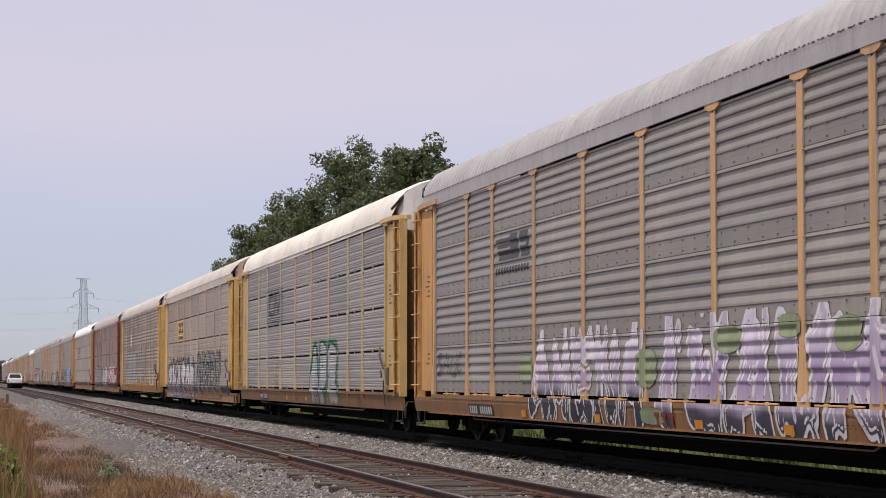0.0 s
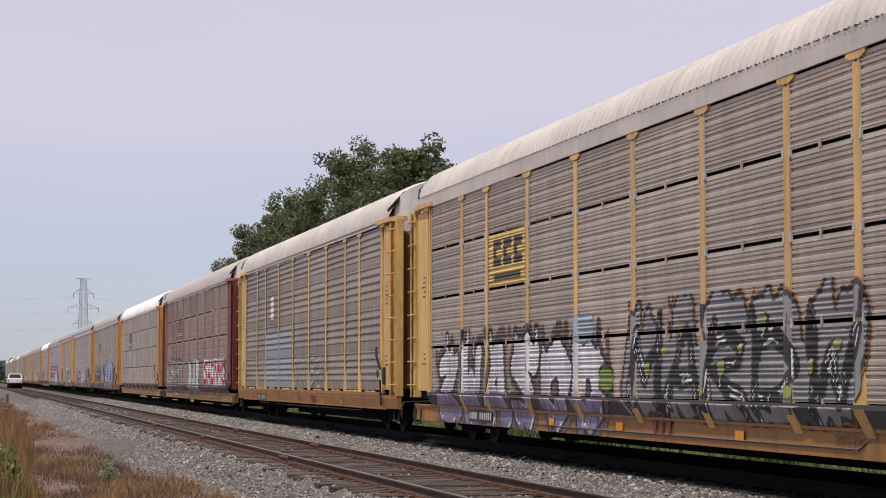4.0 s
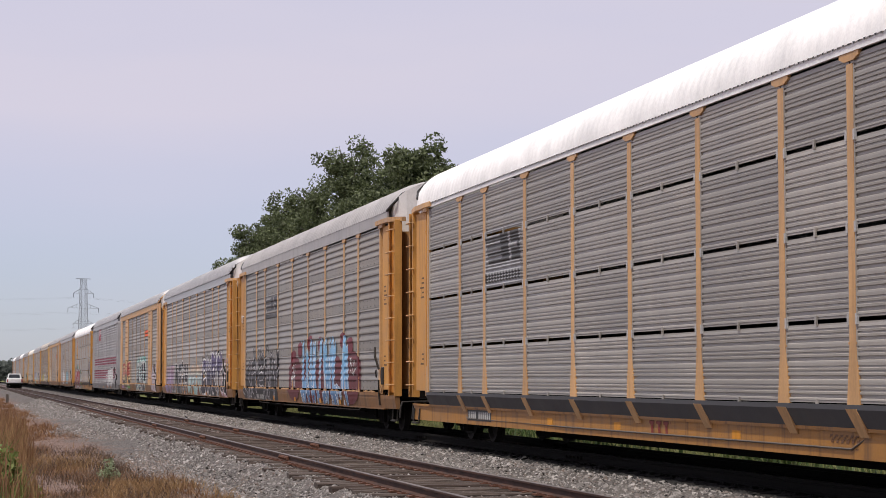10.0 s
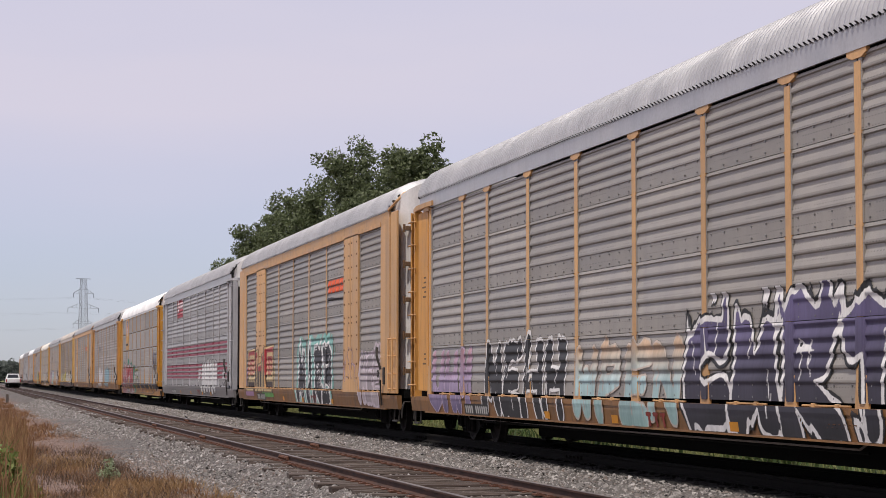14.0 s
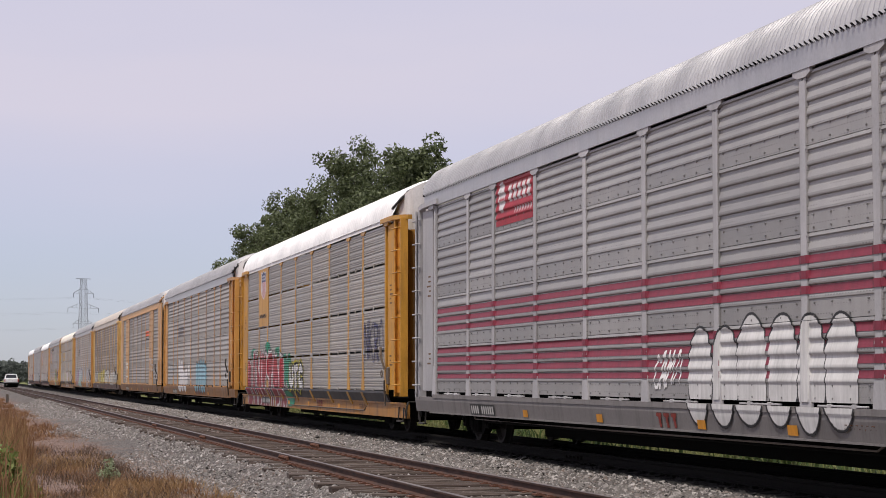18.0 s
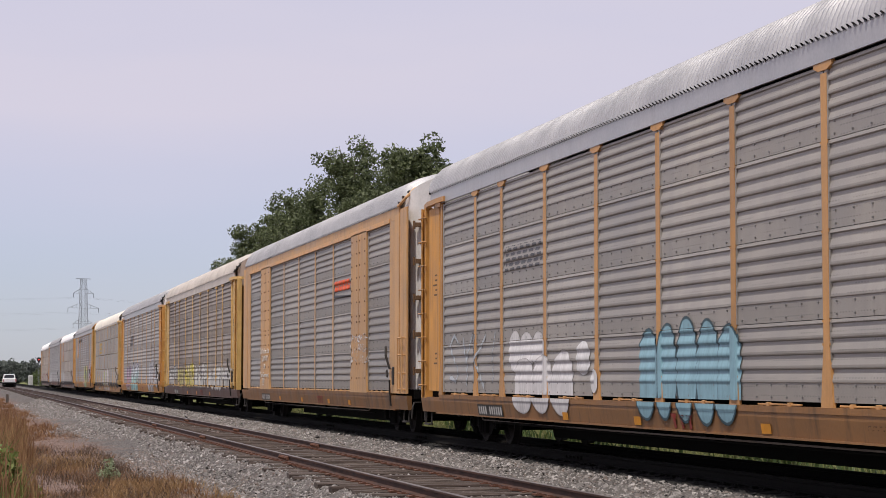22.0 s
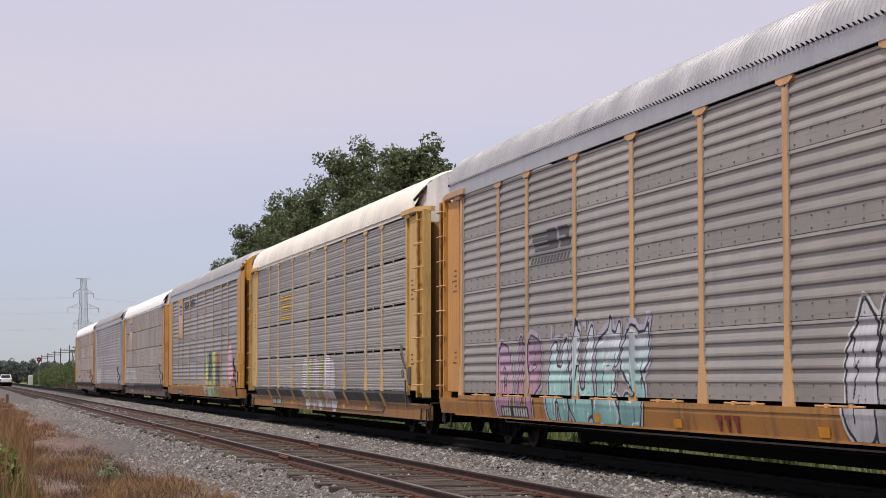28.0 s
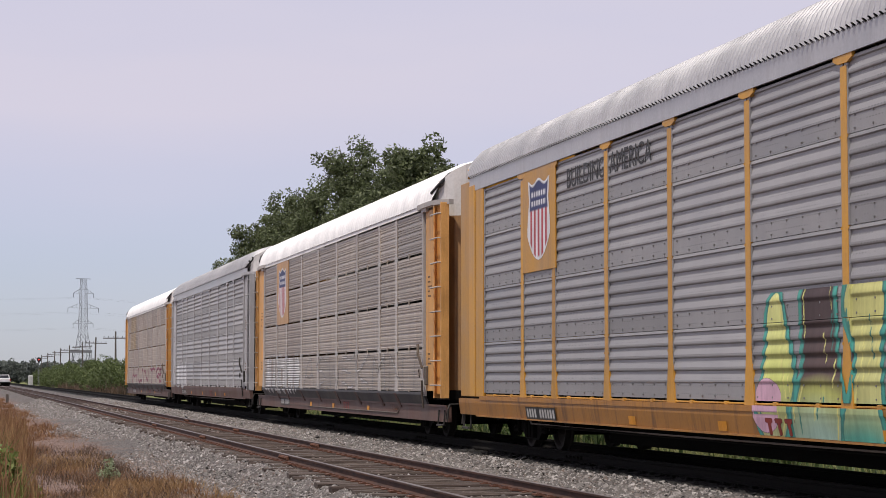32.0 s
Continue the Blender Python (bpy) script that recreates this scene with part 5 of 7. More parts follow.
def letters_at(u, v, w, h, word, seed, slant, fat, spike, wave=0.04):
    """For each letter of a word that fills w by h, a shape function in shares of a letter's cell."""
    r = random.Random(seed)
    u = u + wave * np.sin(v * 4.1 + seed) + 0.4 * wave * np.sin(v * 9.0 + u * 3)
    lw = w / len(word)
    out = []
    for k, letter in enumerate(word):
        lo, hi = r.uniform(0.02, 0.09), r.uniform(0.90, 1.0)
        x = (u / lw - k - 0.5) * r.uniform(1.0, 1.12) + 0.5 - slant * (v / h - 0.5)
        jag = np.abs((x * r.choice((1.5, 2.0, 2.5)) + r.random()) % 1 * 2 - 1)
        z = (v / h - 0.45) * (1 + 1.1 * spike * (jag - 0.35)) + 0.45
        f = np.full(u.shape, -9.0)
        half = 0.125 * fat
        for a, b_, c, d in strokes(letter):
            a, c = half + a * (1 - 2 * half), half + c * (1 - 2 * half)
            b_, d = lo + 0.07 + b_ * (hi - lo - 0.14), lo + 0.07 + d * (hi - lo - 0.14)
            f = np.maximum(f, half * (0.9 + 0.25 * np.sin(5 * z + k)) - seg_dist(x, z * 0.9, a, b_ * 0.9, c, d * 0.9))
        if spike:
            tooth = np.clip(np.sin(u * 9.1 + v + seed) * np.sin(u * 5.3 + 2 * np.sin(v * 2)), 0, 1) ** 1.5 * np.clip(np.abs(2 * z - 1) - 0.35, 0, 1)
            f = f + spike * tooth
        out.append(f)
    return out


def piece(style, car, y1, y0, z0, z1, word, fill, line, seed, halo=None, glint=None, slant=0.1, label="", fat=1.0, edge=0.035, drip=True, cast=0.1, spike=0.0, ground=None, inner=0.02):
    """A graffiti piece: packed letters, each with outline, fill and shine, over an optional halo or solid ground. fill: a colour, colours by height, or a list with one of these for each letter."""
    z1 = z0 + 0.88 * (z1 - z0)
    w, h = y1 - y0, z1 - z0
    pad = 0.16 + (cast if halo else 0)
    bottom = max(0.37 if car.name in FLANGED else 0.56, z0 - pad)
    top = z1 + pad + (0.1 if spike else 0)
    yn, zn = side_grid(style, car, y0 - pad, y1 + pad, bottom, top, 0.04, None)
    yy, zz = np.meshgrid(yn, zn, indexing="ij")
    u, v = y1 - yy, zz - z0
    fs = np.stack([metres(f, yn, zn) for f in letters_at(u, v, w, h, word, seed, slant, fat, spike)])
    order = np.sort(fs, 0)
    best, next_ = order[-1], order[-2] if len(fs) > 1 else order[-1] - 9
    which = np.argmax(fs, 0)
    wob = 0.5 * np.sin(u * 5 + seed) + 0.5 * np.sin(v * 6 + u * 2)
    body = best + edge
    core = np.minimum(best, (best - next_) / 2 - edge * 0.5)
    r = random.Random(seed)
    scratch, bright = np.full(u.shape, 9.0), np.full(u.shape, 9.0)
    for k in range(len(word) if line is not None else 0):
        for n in range(6):
            cx, cz, a = r.uniform(k + 0.12, k + 0.88) * w / len(word), r.uniform(0.02, 0.7) * h, r.uniform(1.15, 1.95)
            e = r.uniform(0.14, 0.34) * h
            d = seg_dist(u, v, cx, cz, cx + e * math.cos(a), cz + e * math.sin(a))
            if n % 2:
                bright = np.minimum(bright, d)
            else:
                scratch = np.minimum(scratch, d)
    core = np.minimum(core, scratch - inner)
    fills = fill if isinstance(fill, list) and isinstance(fill[0], list) else [fill]
    tints = [blend(f, v / h + 0.05 * wob) if isinstance(f, list) else np.broadcast_to(np.array(f), (*u.shape, 3)) for f in fills]
    ink = np.choose((which % len(tints))[..., None], tints) if len(tints) > 1 else tints[0]
    ink = ink * (1 + 0.14 * np.sin(u * 3.3 + which))[..., None]
    coats = {}
    if halo is not None:
        d = best + edge + cast * (1 + 0.4 * wob)
        if ground is not None:
            a, b_, c, e = ground
            box = np.minimum(np.minimum(u / w - a, c - u / w) * w, np.minimum(v / h - b_, e - v / h) * h) + 0.05 * wob
            d = np.maximum(d, box)
        if drip:
            rr = np.random.RandomState(seed)
            for k in range(int(w * 1.0)):
                du, high = rr.uniform(0, w), rr.uniform(0.05, 0.3) * h
                d = np.maximum(d, np.minimum(0.013 - np.abs(u - du), high - v))
        coats["halo"] = (halo, inside(d))
    if line is not None:
        coats["ink"] = (line, inside(body))
    coats["spray"] = (ink, inside(core))
    if glint is not None:
        g = np.minimum(0.02 - np.abs(best - 0.06), 0.06 * np.sin((u * 1.3 + v) * 5 + seed + 2 * which) - 0.005)
        g = np.minimum(core - 0.012, np.maximum(g, 0.02 - bright))
        coats["shine"] = (glint, inside(g, 0.03))
    return lay("graffiti", style, car, yn, zn, coats, label, None)


def tag(style, car, y1, y0, z0, z1, word, line, seed, label="", width=0.022):
    """A thin one-colour scrawl."""
    w, h = y1 - y0, z1 - z0
    yn, zn = side_grid(style, car, y0, y1, z0, z1, 0.035, None)
    yy, zz = np.meshgrid(yn, zn, indexing="ij")
    u, v = y1 - yy, zz - z0
    u2 = u + 0.06 * np.sin(v * 7 + seed) + 0.04 * np.sin(u * 3)
    v2 = v + 0.05 * np.sin(u * 4 + seed)
    lw = w / len(word)
    d = np.full(u.shape, 9.0)
    for k, letter in enumerate(word):
        for a, b_, c, e in strokes(letter):
            d = np.minimum(d, seg_dist(u2, v2, (k + 0.12 + 0.76 * a + 0.1 * b_) * lw, (0.08 + 0.84 * b_) * h, (k + 0.12 + 0.76 * c + 0.1 * e) * lw, (0.08 + 0.84 * e) * h))
    return lay("graffiti", style, car, yn, zn, {"spray": (line, inside(width * (1 + 0.3 * np.sin(u * 5)) - d))}, label, None)


def blob(style, car, y1, y0, z0, z1, fill, line, seed, label="", n=3, edge=0.03):
    """Rounded upright shapes side by side, each with an outline."""
    w, h = y1 - y0, z1 - z0
    yn, zn = side_grid(style, car, y0, y1, z0, z1, 0.04, None)
    yy, zz = np.meshgrid(yn, zn, indexing="ij")
    u, v = y1 - yy, zz - z0
    r = random.Random(seed)
    fs = []
    for k in range(n):
        a, b_, p, q = w * (k + 0.5) / n, h * r.uniform(0.44, 0.5), w / n * r.uniform(0.52, 0.62), h * r.uniform(0.40, 0.48)
        fs.append(metres(1 - (np.abs((u - a) / p) ** 2.1 + np.abs((v - b_) / q) ** 2.1) ** (1 / 2.1) + 0.03 * np.sin(u * 6 + seed) * np.sin(v * 7), yn, zn))
    order = np.sort(np.stack(fs), 0)
    best = order[-1]
    core = best - edge
    if n > 1:
        core = np.minimum(core, (order[-1] - order[-2]) / 2 - edge * 0.4)
    coats = {"spray": (fill, inside(core if line is not None else best))}
    if line is not None:
        coats["ink"] = (line, inside(best))
    return lay("graffiti", style, car, yn, zn, coats, label, None)


def maze_piece(u, v):
    """Two tall blocks with a letter bar between them: red above, dark below, rimmed in cream and black."""
    rgb = np.zeros((*u.shape, 3))
    cream, red, dark = (0.55, 0.42, 0.22), (0.34, 0.03, 0.04), (0.035, 0.02, 0.018)
    on = np.zeros(u.shape, bool)
    for a, b_, top in ((0.03, 0.30, 0.96), (0.36, 0.46, 0.93), (0.46, 0.60, 0.66), (0.60, 0.68, 0.86), (0.68, 0.95, 1.0)):
        t = top - 0.04 * (1 - (u - a) / (b_ - a))
        for e, c in ((0.018, dark), (0.0, cream)):
            m = (u > a - e) & (u < b_ + e) & (v > 0.10 - e) & (v < t + e)
            rgb[m] = c
            on |= m
        m = (u > a + 0.015) & (u < b_ - 0.015) & (v > 0.14) & (v < t - 0.035)
        rgb[m] = dark
        rgb[m & (v > (0.42 if b_ - a > 0.2 else 0.5))] = red
        if b_ - a > 0.2:
            x, z = (u - a) / (b_ - a), v / top
            ring = m & (np.abs(np.maximum(np.abs(x - 0.55) / 0.30, np.abs(z - 0.58) / 0.24) - 1) < 0.16)
            comb = m & (z > 0.30) & (z < 0.48) & (np.sin(x * 42) > 0.35)
            rgb[ring | comb] = cream
            rgb[m & (z > 0.46) & (z < 0.72) & (np.abs(np.abs(x - 0.55) - 0.1) < 0.035)] = cream
        else:
            rgb[m & (np.abs(u - (a + b_) / 2) < 0.008) & (v < t - 0.15)] = cream
    flame = (u > 0.93) & (u < 1.0) & (v > 0.15) & (v < 0.55 + 0.2 * np.sin(u * 160))
    rgb[flame & ~on] = cream
    low = (v < 0.07) & (u > 0.6)
    rgb[low] = (0.12, 0.33, 0.08)
    haze = (v < 0.09) & (u < 0.3)
    rgb[haze] = (0.36, 0.2, 0.34)
    return rgb, on | flame | low | haze


def patch(name, style, car, y1, y0, z0, z1, shapes, label="", plate=None, step=0.03):
    """Plain painted shapes: shapes(u, v) gives colour and cover; with plate they stand on a flat plate of that paint."""
    w, h = y1 - y0, z1 - z0
    if plate is None:
        return decal(name, style, car, y0, y1, z0, z1, lambda u, v: shapes(u / w, v / h), label, step)
    back = put("logo_plate", Build().box(-SIDE - 0.026, -SIDE - 0.004, y0, y1, z0, z1, c=0.004).mesh("logo_plate"), plate, car, label)
    return decal(name, style, back, y0 + 0.01, y1 - 0.01, z0 + 0.01, z1 - 0.01, lambda u, v: shapes(u / w, v / h), "", 0.018, 0.028)


def block(colour):
    def f(u, v):
        rgb = np.zeros((*u.shape, 3))
        rgb[:] = colour
        return rgb, np.ones(u.shape, bool)
    return f


def bars_logo(dark, back=None):
    """Three slanted stripes running into a dark block, with a thin band below."""
    def f(u, v):
        rgb = np.zeros((*u.shape, 3))
        s = u + 0.12 * (v - 0.6)
        stripes = (v > 0.40) & (v < 0.92) & (((v - 0.40) / 0.52 * 4) % 1 < 0.6) & (s > 0.02 + 0.1 * (0.9 - v)) & (s < 0.52)
        blk = (v > 0.40) & (v < 0.94) & (s > 0.45) & (s < 0.97) & ~((np.abs(s - 0.70) < 0.03) | ((np.abs(v - 0.66) < 0.04) & (s > 0.73) & (s < 0.9)))
        words = (v > 0.08) & (v < 0.24) & (np.sin(u * 75) > -0.35)
        on = stripes | blk | words
        if back is not None:
            rgb[:] = back
            rgb[on] = dark
            return rgb, np.ones(u.shape, bool)
        rgb[:] = dark
        return rgb, on
    return f


def box_logo(back, dark):
    """A painted box with three blocky marks and a bar under them."""
    def f(u, v):
        rgb = np.zeros((*u.shape, 3))
        rgb[:] = back
        for a in (0.12, 0.40, 0.68):
            m = (u > a) & (u < a + 0.22) & (v > 0.36) & (v < 0.84) & ~((u > a + 0.09) & (np.abs(v - 0.6) < 0.07))
            rgb[m] = dark
        rgb[(u > 0.14) & (u < 0.86) & (v > 0.1) & (v < 0.22)] = dark
        return rgb, np.ones(u.shape, bool)
    return f


def marks_logo(colour):
    """Three blocky marks over a bar, no ground."""
    def f(u, v):
        rgb = np.zeros((*u.shape, 3))
        rgb[:] = colour
        on = np.zeros(u.shape, bool)
        for a in (0.05, 0.37, 0.68):
            on |= (u > a) & (u < a + 0.26) & (v > 0.35) & (v < 0.95) & ~((u > a + 0.09) & (np.abs(v - 0.66) < 0.07))
        on |= (v > 0.06) & (v < 0.2)
        return rgb, on
    return f


def loop_logo(colour):
    """A thick bent band: an open ring that runs on into a zigzag."""
    def f(u, v):
        d = np.minimum.reduce([seg_dist(u * 1.6, v, *s) for s in ((0.5, 0.85, 0.2, 0.85), (0.2, 0.85, 0.15, 0.35), (0.15, 0.35, 0.55, 0.3), (0.75, 0.3, 0.85, 0.85), (0.85, 0.85, 1.2, 0.35), (1.2, 0.35, 1.4, 0.85))])
        rgb = np.zeros((*u.shape, 3))
        rgb[:] = colour
        return rgb, (d < 0.055) | ((v < 0.14) & (v > 0.04) & (u > 0.3) & (u < 0.8) & (np.sin(u * 60) > 0))
    return f


def shield_logo(u, v):
    """A shield, dark blue above and striped red and white below, edged in white."""
    rgb = np.zeros((*u.shape, 3))
    x, z = (u - 0.5) / 0.36, (v - 0.10) / 0.78
    half = np.where(z > 0.72, 0.80 + 0.4 * (z - 0.72), np.where(z > 0.3, 0.80 + 0.15 * np.sin((0.72 - z) * 3.7), 0.95 * np.sqrt(np.clip(z / 0.3, 0, 1))))
    top = 0.95 + 0.03 * np.cos(np.clip(np.abs(x), 0, 1) * 6.28)
    inside = (np.abs(x) < half - 0.09) & (z > 0.04) & (z < top - 0.03)
    edge = (np.abs(x) < half + 0.02) & (z > -0.01) & (z < top)
    rgb[:] = (0.66, 0.66, 0.68)
    stripe = np.sin(x * 20.0 + 1.57) > 0
    rgb[inside & (z < 0.60) & stripe] = (0.40, 0.045, 0.06)
    rgb[inside & (z >= 0.60)] = (0.03, 0.04, 0.13)
    rows = inside & (((z > 0.655) & (z < 0.715)) | ((z > 0.765) & (z < 0.825))) & (np.abs(x) < 0.62) & ((x * 5.0) % 1 < 0.66)
    rgb[rows] = (0.62, 0.62, 0.66)
    return rgb, edge


def red_board(u, v):
    rgb = np.zeros((*u.shape, 3))
    rgb[:] = (0.36, 0.025, 0.04)
    rgb[((u - 0.16) / 0.09) ** 2 + ((v - 0.55) / 0.3) ** 2 < 1] = (0.7, 0.66, 0.66)
    rgb[(u > 0.1) & (u < 0.24) & (np.abs(v - 0.5) < 0.03)] = (0.36, 0.025, 0.04)
    rgb[(u > 0.32) & (u < 0.95) & (v > 0.42) & (v < 0.72) & (np.sin(u * 52) > -0.4)] = (0.7, 0.66, 0.66)
    rgb[(u > 0.5) & (u < 0.95) & (v > 0.2) & (v < 0.29) & (np.sin(u * 90) > -0.2)] = (0.6, 0.5, 0.5)
    return rgb, np.ones(u.shape, bool)


def orange_mark(u, v):
    """Slanted orange blocks over a dark swoosh."""
    rgb = np.zeros((*u.shape, 3))
    rgb[:] = (0.75, 0.10, 0.015)
    s = u + 0.05 * v
    on = (v > 0.45) & (v < 0.98) & (s > 0.04) & (s < 0.98) & (np.abs(((s - 0.04) * 4.2) % 1 - 0.06) > 0.07)
    on &= ~((np.abs(v - 0.72) < 0.05) & (((s - 0.04) * 4.2) % 1 > 0.35) & (((s - 0.04) * 4.2) % 1 < 0.75))
    sw = (v > 0.06 + 0.1 * (1 - u)) & (v < 0.30 - 0.16 * u)
    rgb[sw] = (0.03, 0.03, 0.035)
    return rgb, on | sw


def white_oval(u, v):
    rgb = np.zeros((*u.shape, 3))
    rgb[:] = (0.72, 0.66, 0.66)
    rgb[(np.abs(u - 0.5) > 0.34)] = (0.6, 0.25, 0.25)
    return rgb, (((u - 0.5) / 0.48) ** 4 + ((v - 0.5) / 0.5) ** 4 < 1)


def number_plate_bars(u, v):
    rgb = np.zeros((*u.shape, 3))
    rgb[:] = (0.018, 0.018, 0.018)
    m = (v > 0.16) & (v < 0.84) & (np.abs(u - 0.5) < 0.46) & (np.abs(u - 0.415) > 0.045) & (((u - 0.04) * 11.6) % 1 < 0.66)
    rgb[m] = (0.46, 0.45, 0.43)
    return rgb, np.ones(u.shape, bool)


def stencil_bars(colour):
    def f(u, v):
        rgb = np.zeros((*u.shape, 3))
        rgb[:] = colour
        return rgb, ((v * 5) % 1 < 0.55) & (np.sin(u * 37 + np.floor(v * 5) * 2.3) > -0.5)
    return f


def lettering(text, size, parent, y, z, mat, label="", out=0.07, name="lettering", lean=0.0):
    """Readable words on the near side, starting at y and running towards the train's head."""
    cu = bpy.data.curves.new("letters", "FONT")
    cu.body, cu.size, cu.extrude, cu.shear = text, size, 0.002, lean
    tmp = bpy.data.objects.new("letters", cu)
    scene.collection.objects.link(tmp)
    me = bpy.data.meshes.new_from_object(tmp.evaluated_get(bpy.context.evaluated_depsgraph_get()))
    bpy.data.objects.remove(tmp)
    me.materials.clear()
    ob = put(name, me, mat, parent, label, kind="stuff")
    turn = Matrix(((0, 0, -1), (-1, 0, 0), (0, 1, 0))).to_4x4()
    ob.matrix_basis = Matrix.Translation((-(SIDE + out), y, z)) @ turn
    return ob


# ---------------------------------------------------------------- building a car
WHEEL_R = 0.419


def wheel_turn(t, y):
    return pose(0, y, WHEEL_R) @ Matrix.Rotation(train_run(t) / WHEEL_R, 4, "X")


def bogie(parent, y):
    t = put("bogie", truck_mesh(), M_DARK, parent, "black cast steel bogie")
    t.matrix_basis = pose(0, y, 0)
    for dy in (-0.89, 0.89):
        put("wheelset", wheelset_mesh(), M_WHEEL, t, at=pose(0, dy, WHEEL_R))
    return t


FLIP = Matrix.Diagonal((1, -1, 1, 1))
FLIPPED = {}


def mirrored(me):
    """The same mesh mirrored end for end."""
    if me not in FLIPPED:
        c = me.copy()
        c.transform(FLIP)
        c.flip_normals()
        FLIPPED[me] = c
    return FLIPPED[me]


def both_ends(name, me, mat, parent, label=""):
    return [put(name, me, mat, parent, label), put(name, mirrored(me), mat, parent, label)]


def autorack(i, style, panel, post, roof, roof_style, end, cap, sill, label, ends="ladder", flange=None, bulge=False):
    """One covered car carrier, all its visible parts, with its own paint."""
    plated = ends == "plated"
    t = root("autorack_car", pose(TRACK_MAIN, car_y(i, train_run(0)), 0), label, "railway car", "autorack train")
    if plated:
        PLATED.add(t.name)
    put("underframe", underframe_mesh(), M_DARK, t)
    put("brake_pipe", brake_pipe_mesh(), M_ROD, t)
    put("roof", roof_mesh(roof_style), roof, t)
    put("fascia", fascia_mesh(4.89 if roof_style == "smooth" else 5.05), post if ends == "plated" else roof, t)
    put("eave_teeth", eave_teeth_mesh(), M_FLANGE, t, kind="stuff", at=pose(-0.006, 0, -0.178 if roof_style == "smooth" else 0))
    both_ends("roof_seal", seal_mesh(), M_BLACK if ends == "ladder" else post, t)
    put("far_side_wall", far_wall_mesh(), M_FASCIA, t)
    # Recess strips and ladder-end doors use the end paint's copy darkened for shade.
    both_ends("end_panel", end_wall("side"), DOOR.get(end, end), t)
    both_ends("end_door", end_wall(True), DOOR.get(end, end) if ends == "ladder" else CAP_WHITE if plated else post, t)
    both_ends("end_cap", end_wall(False), cap, t)
    if ends != "ladder":
        for k in range(5):
            put("hinge", hinge_mesh(), M_STEP if ends == "flush" else M_RIVET, t, at=pose(0, 0, 1.35 + 0.8 * k))
    put("side_sill", sill_mesh(style, bulge), sill, t)
    if style == "rib":
        for a, c in BAYS:
            if not (plated and 7.0 < abs(a + c) / 2 < 9.1):
                size = round(c - a - 0.34, 2) if plated or i == 16 else min(1.3, round(c - a - 0.5, 2))
                put("sill_bar", sill_bar_mesh(size, 4 if plated else 2), post, t, at=pose(0, (a + c) / 2, 0))
    if style == "slot":
        if bulge:
            FLANGED.add(t.name)
            put("lower_flange", flange_mesh(), M_FLANGE, t)
        for p in POSTS:
            put("gusset", gusset_mesh(bulge), post if bulge and i < 17 else sill, t, at=pose(0, p, 0))
    for k in range(9):
        if plated and k in (1, 7):
            continue
        for r in range(4):
            put("side_panel", sheet_mesh(style, r, k), [panel, M_BOLT], t)
    for p in POSTS:
        if plated and abs(p) > 6.5:
            continue
        put("post", post_mesh("flush" if plated else style, i in (2, 4, 5, 10, 15)), [post, M_CLIP], t, at=pose(0, p, 0))
    if plated:
        both_ends("plate_column", plate_column_mesh(), [post, M_RIVET], t)
        put("top_rail", Build().box(-SIDE - 0.05, -SIDE + 0.02, -SIDE_END, SIDE_END, 4.76, 4.86).mesh("top_rail"), post, t)
    if ends == "ladder":
        both_ends("corner_post", corner_post_mesh(), post, t)
        both_ends("top_bracket", bracket_mesh(), post, t)
        for rear in (1, 0):
            flip = (lambda me: me) if rear else mirrored
            put("flat_panel", flip(flat_panel_mesh(rear)), end, t)
            for k, (z, h, w) in enumerate(((2.9, 0.5, 0.36), (1.5, 0.3, 0.3))):
                put("stencil", flip(stencil_mesh(z, h, w)), INK_FAINT, t, "faded stencil lines")
            ld = put("ladder", flip(ladder_mesh(rear)), end, t)
            put("stile", flip(stile_mesh(rear)), end, ld)
            if not rear:
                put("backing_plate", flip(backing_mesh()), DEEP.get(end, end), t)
            for k in range(8):
                put("rung", flip(rung_mesh(rear)), end if end is MAROON else post, ld, at=pose(0, 0, 1.10 + 0.497 * k))
    else:
        for k in range(3):
            both_ends("end_plate", flush_end_mesh(k), post, t)
        put("grab_rail", mirrored(grab_mesh()), post, t)
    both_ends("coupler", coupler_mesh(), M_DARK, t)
    both_ends("cut_lever", cut_lever_mesh(), M_STEP, t)
    both_ends("step", step_mesh(), M_STEP, t)
    put("brake_lever", mirrored(brake_mesh()), M_STEP if style == "rib" else M_ROD, t)
    for y in (-10.06, 10.06):
        bogie(t, y)
    return t


COUPLING = 30.59 - 2.17


def car_y(i, s):
    """Where car i's middle lies once the train has rolled s metres."""
    return COUPLING + PITCH * i - s


DOOR = {}
M_FASCIA = paint("grey_fascia", (0.34, 0.33, 0.33), amount=0.4)
M_CLIP = plain("galvanised_clip", (0.46, 0.455, 0.45), 0.5, 0.2)
M_RIVET = plain("rusty_rivet", (0.16, 0.09, 0.045), 0.6, 0.2)
M_BOLT = plain("bolt_steel", (0.21, 0.205, 0.205), 0.5, 0.3)
INK_FAINT = plain("faded_stencil_paint", (0.14, 0.075, 0.03), 0.7)
M_FLANGE = paint("dark_flange", (0.05, 0.05, 0.055), amount=0.3)

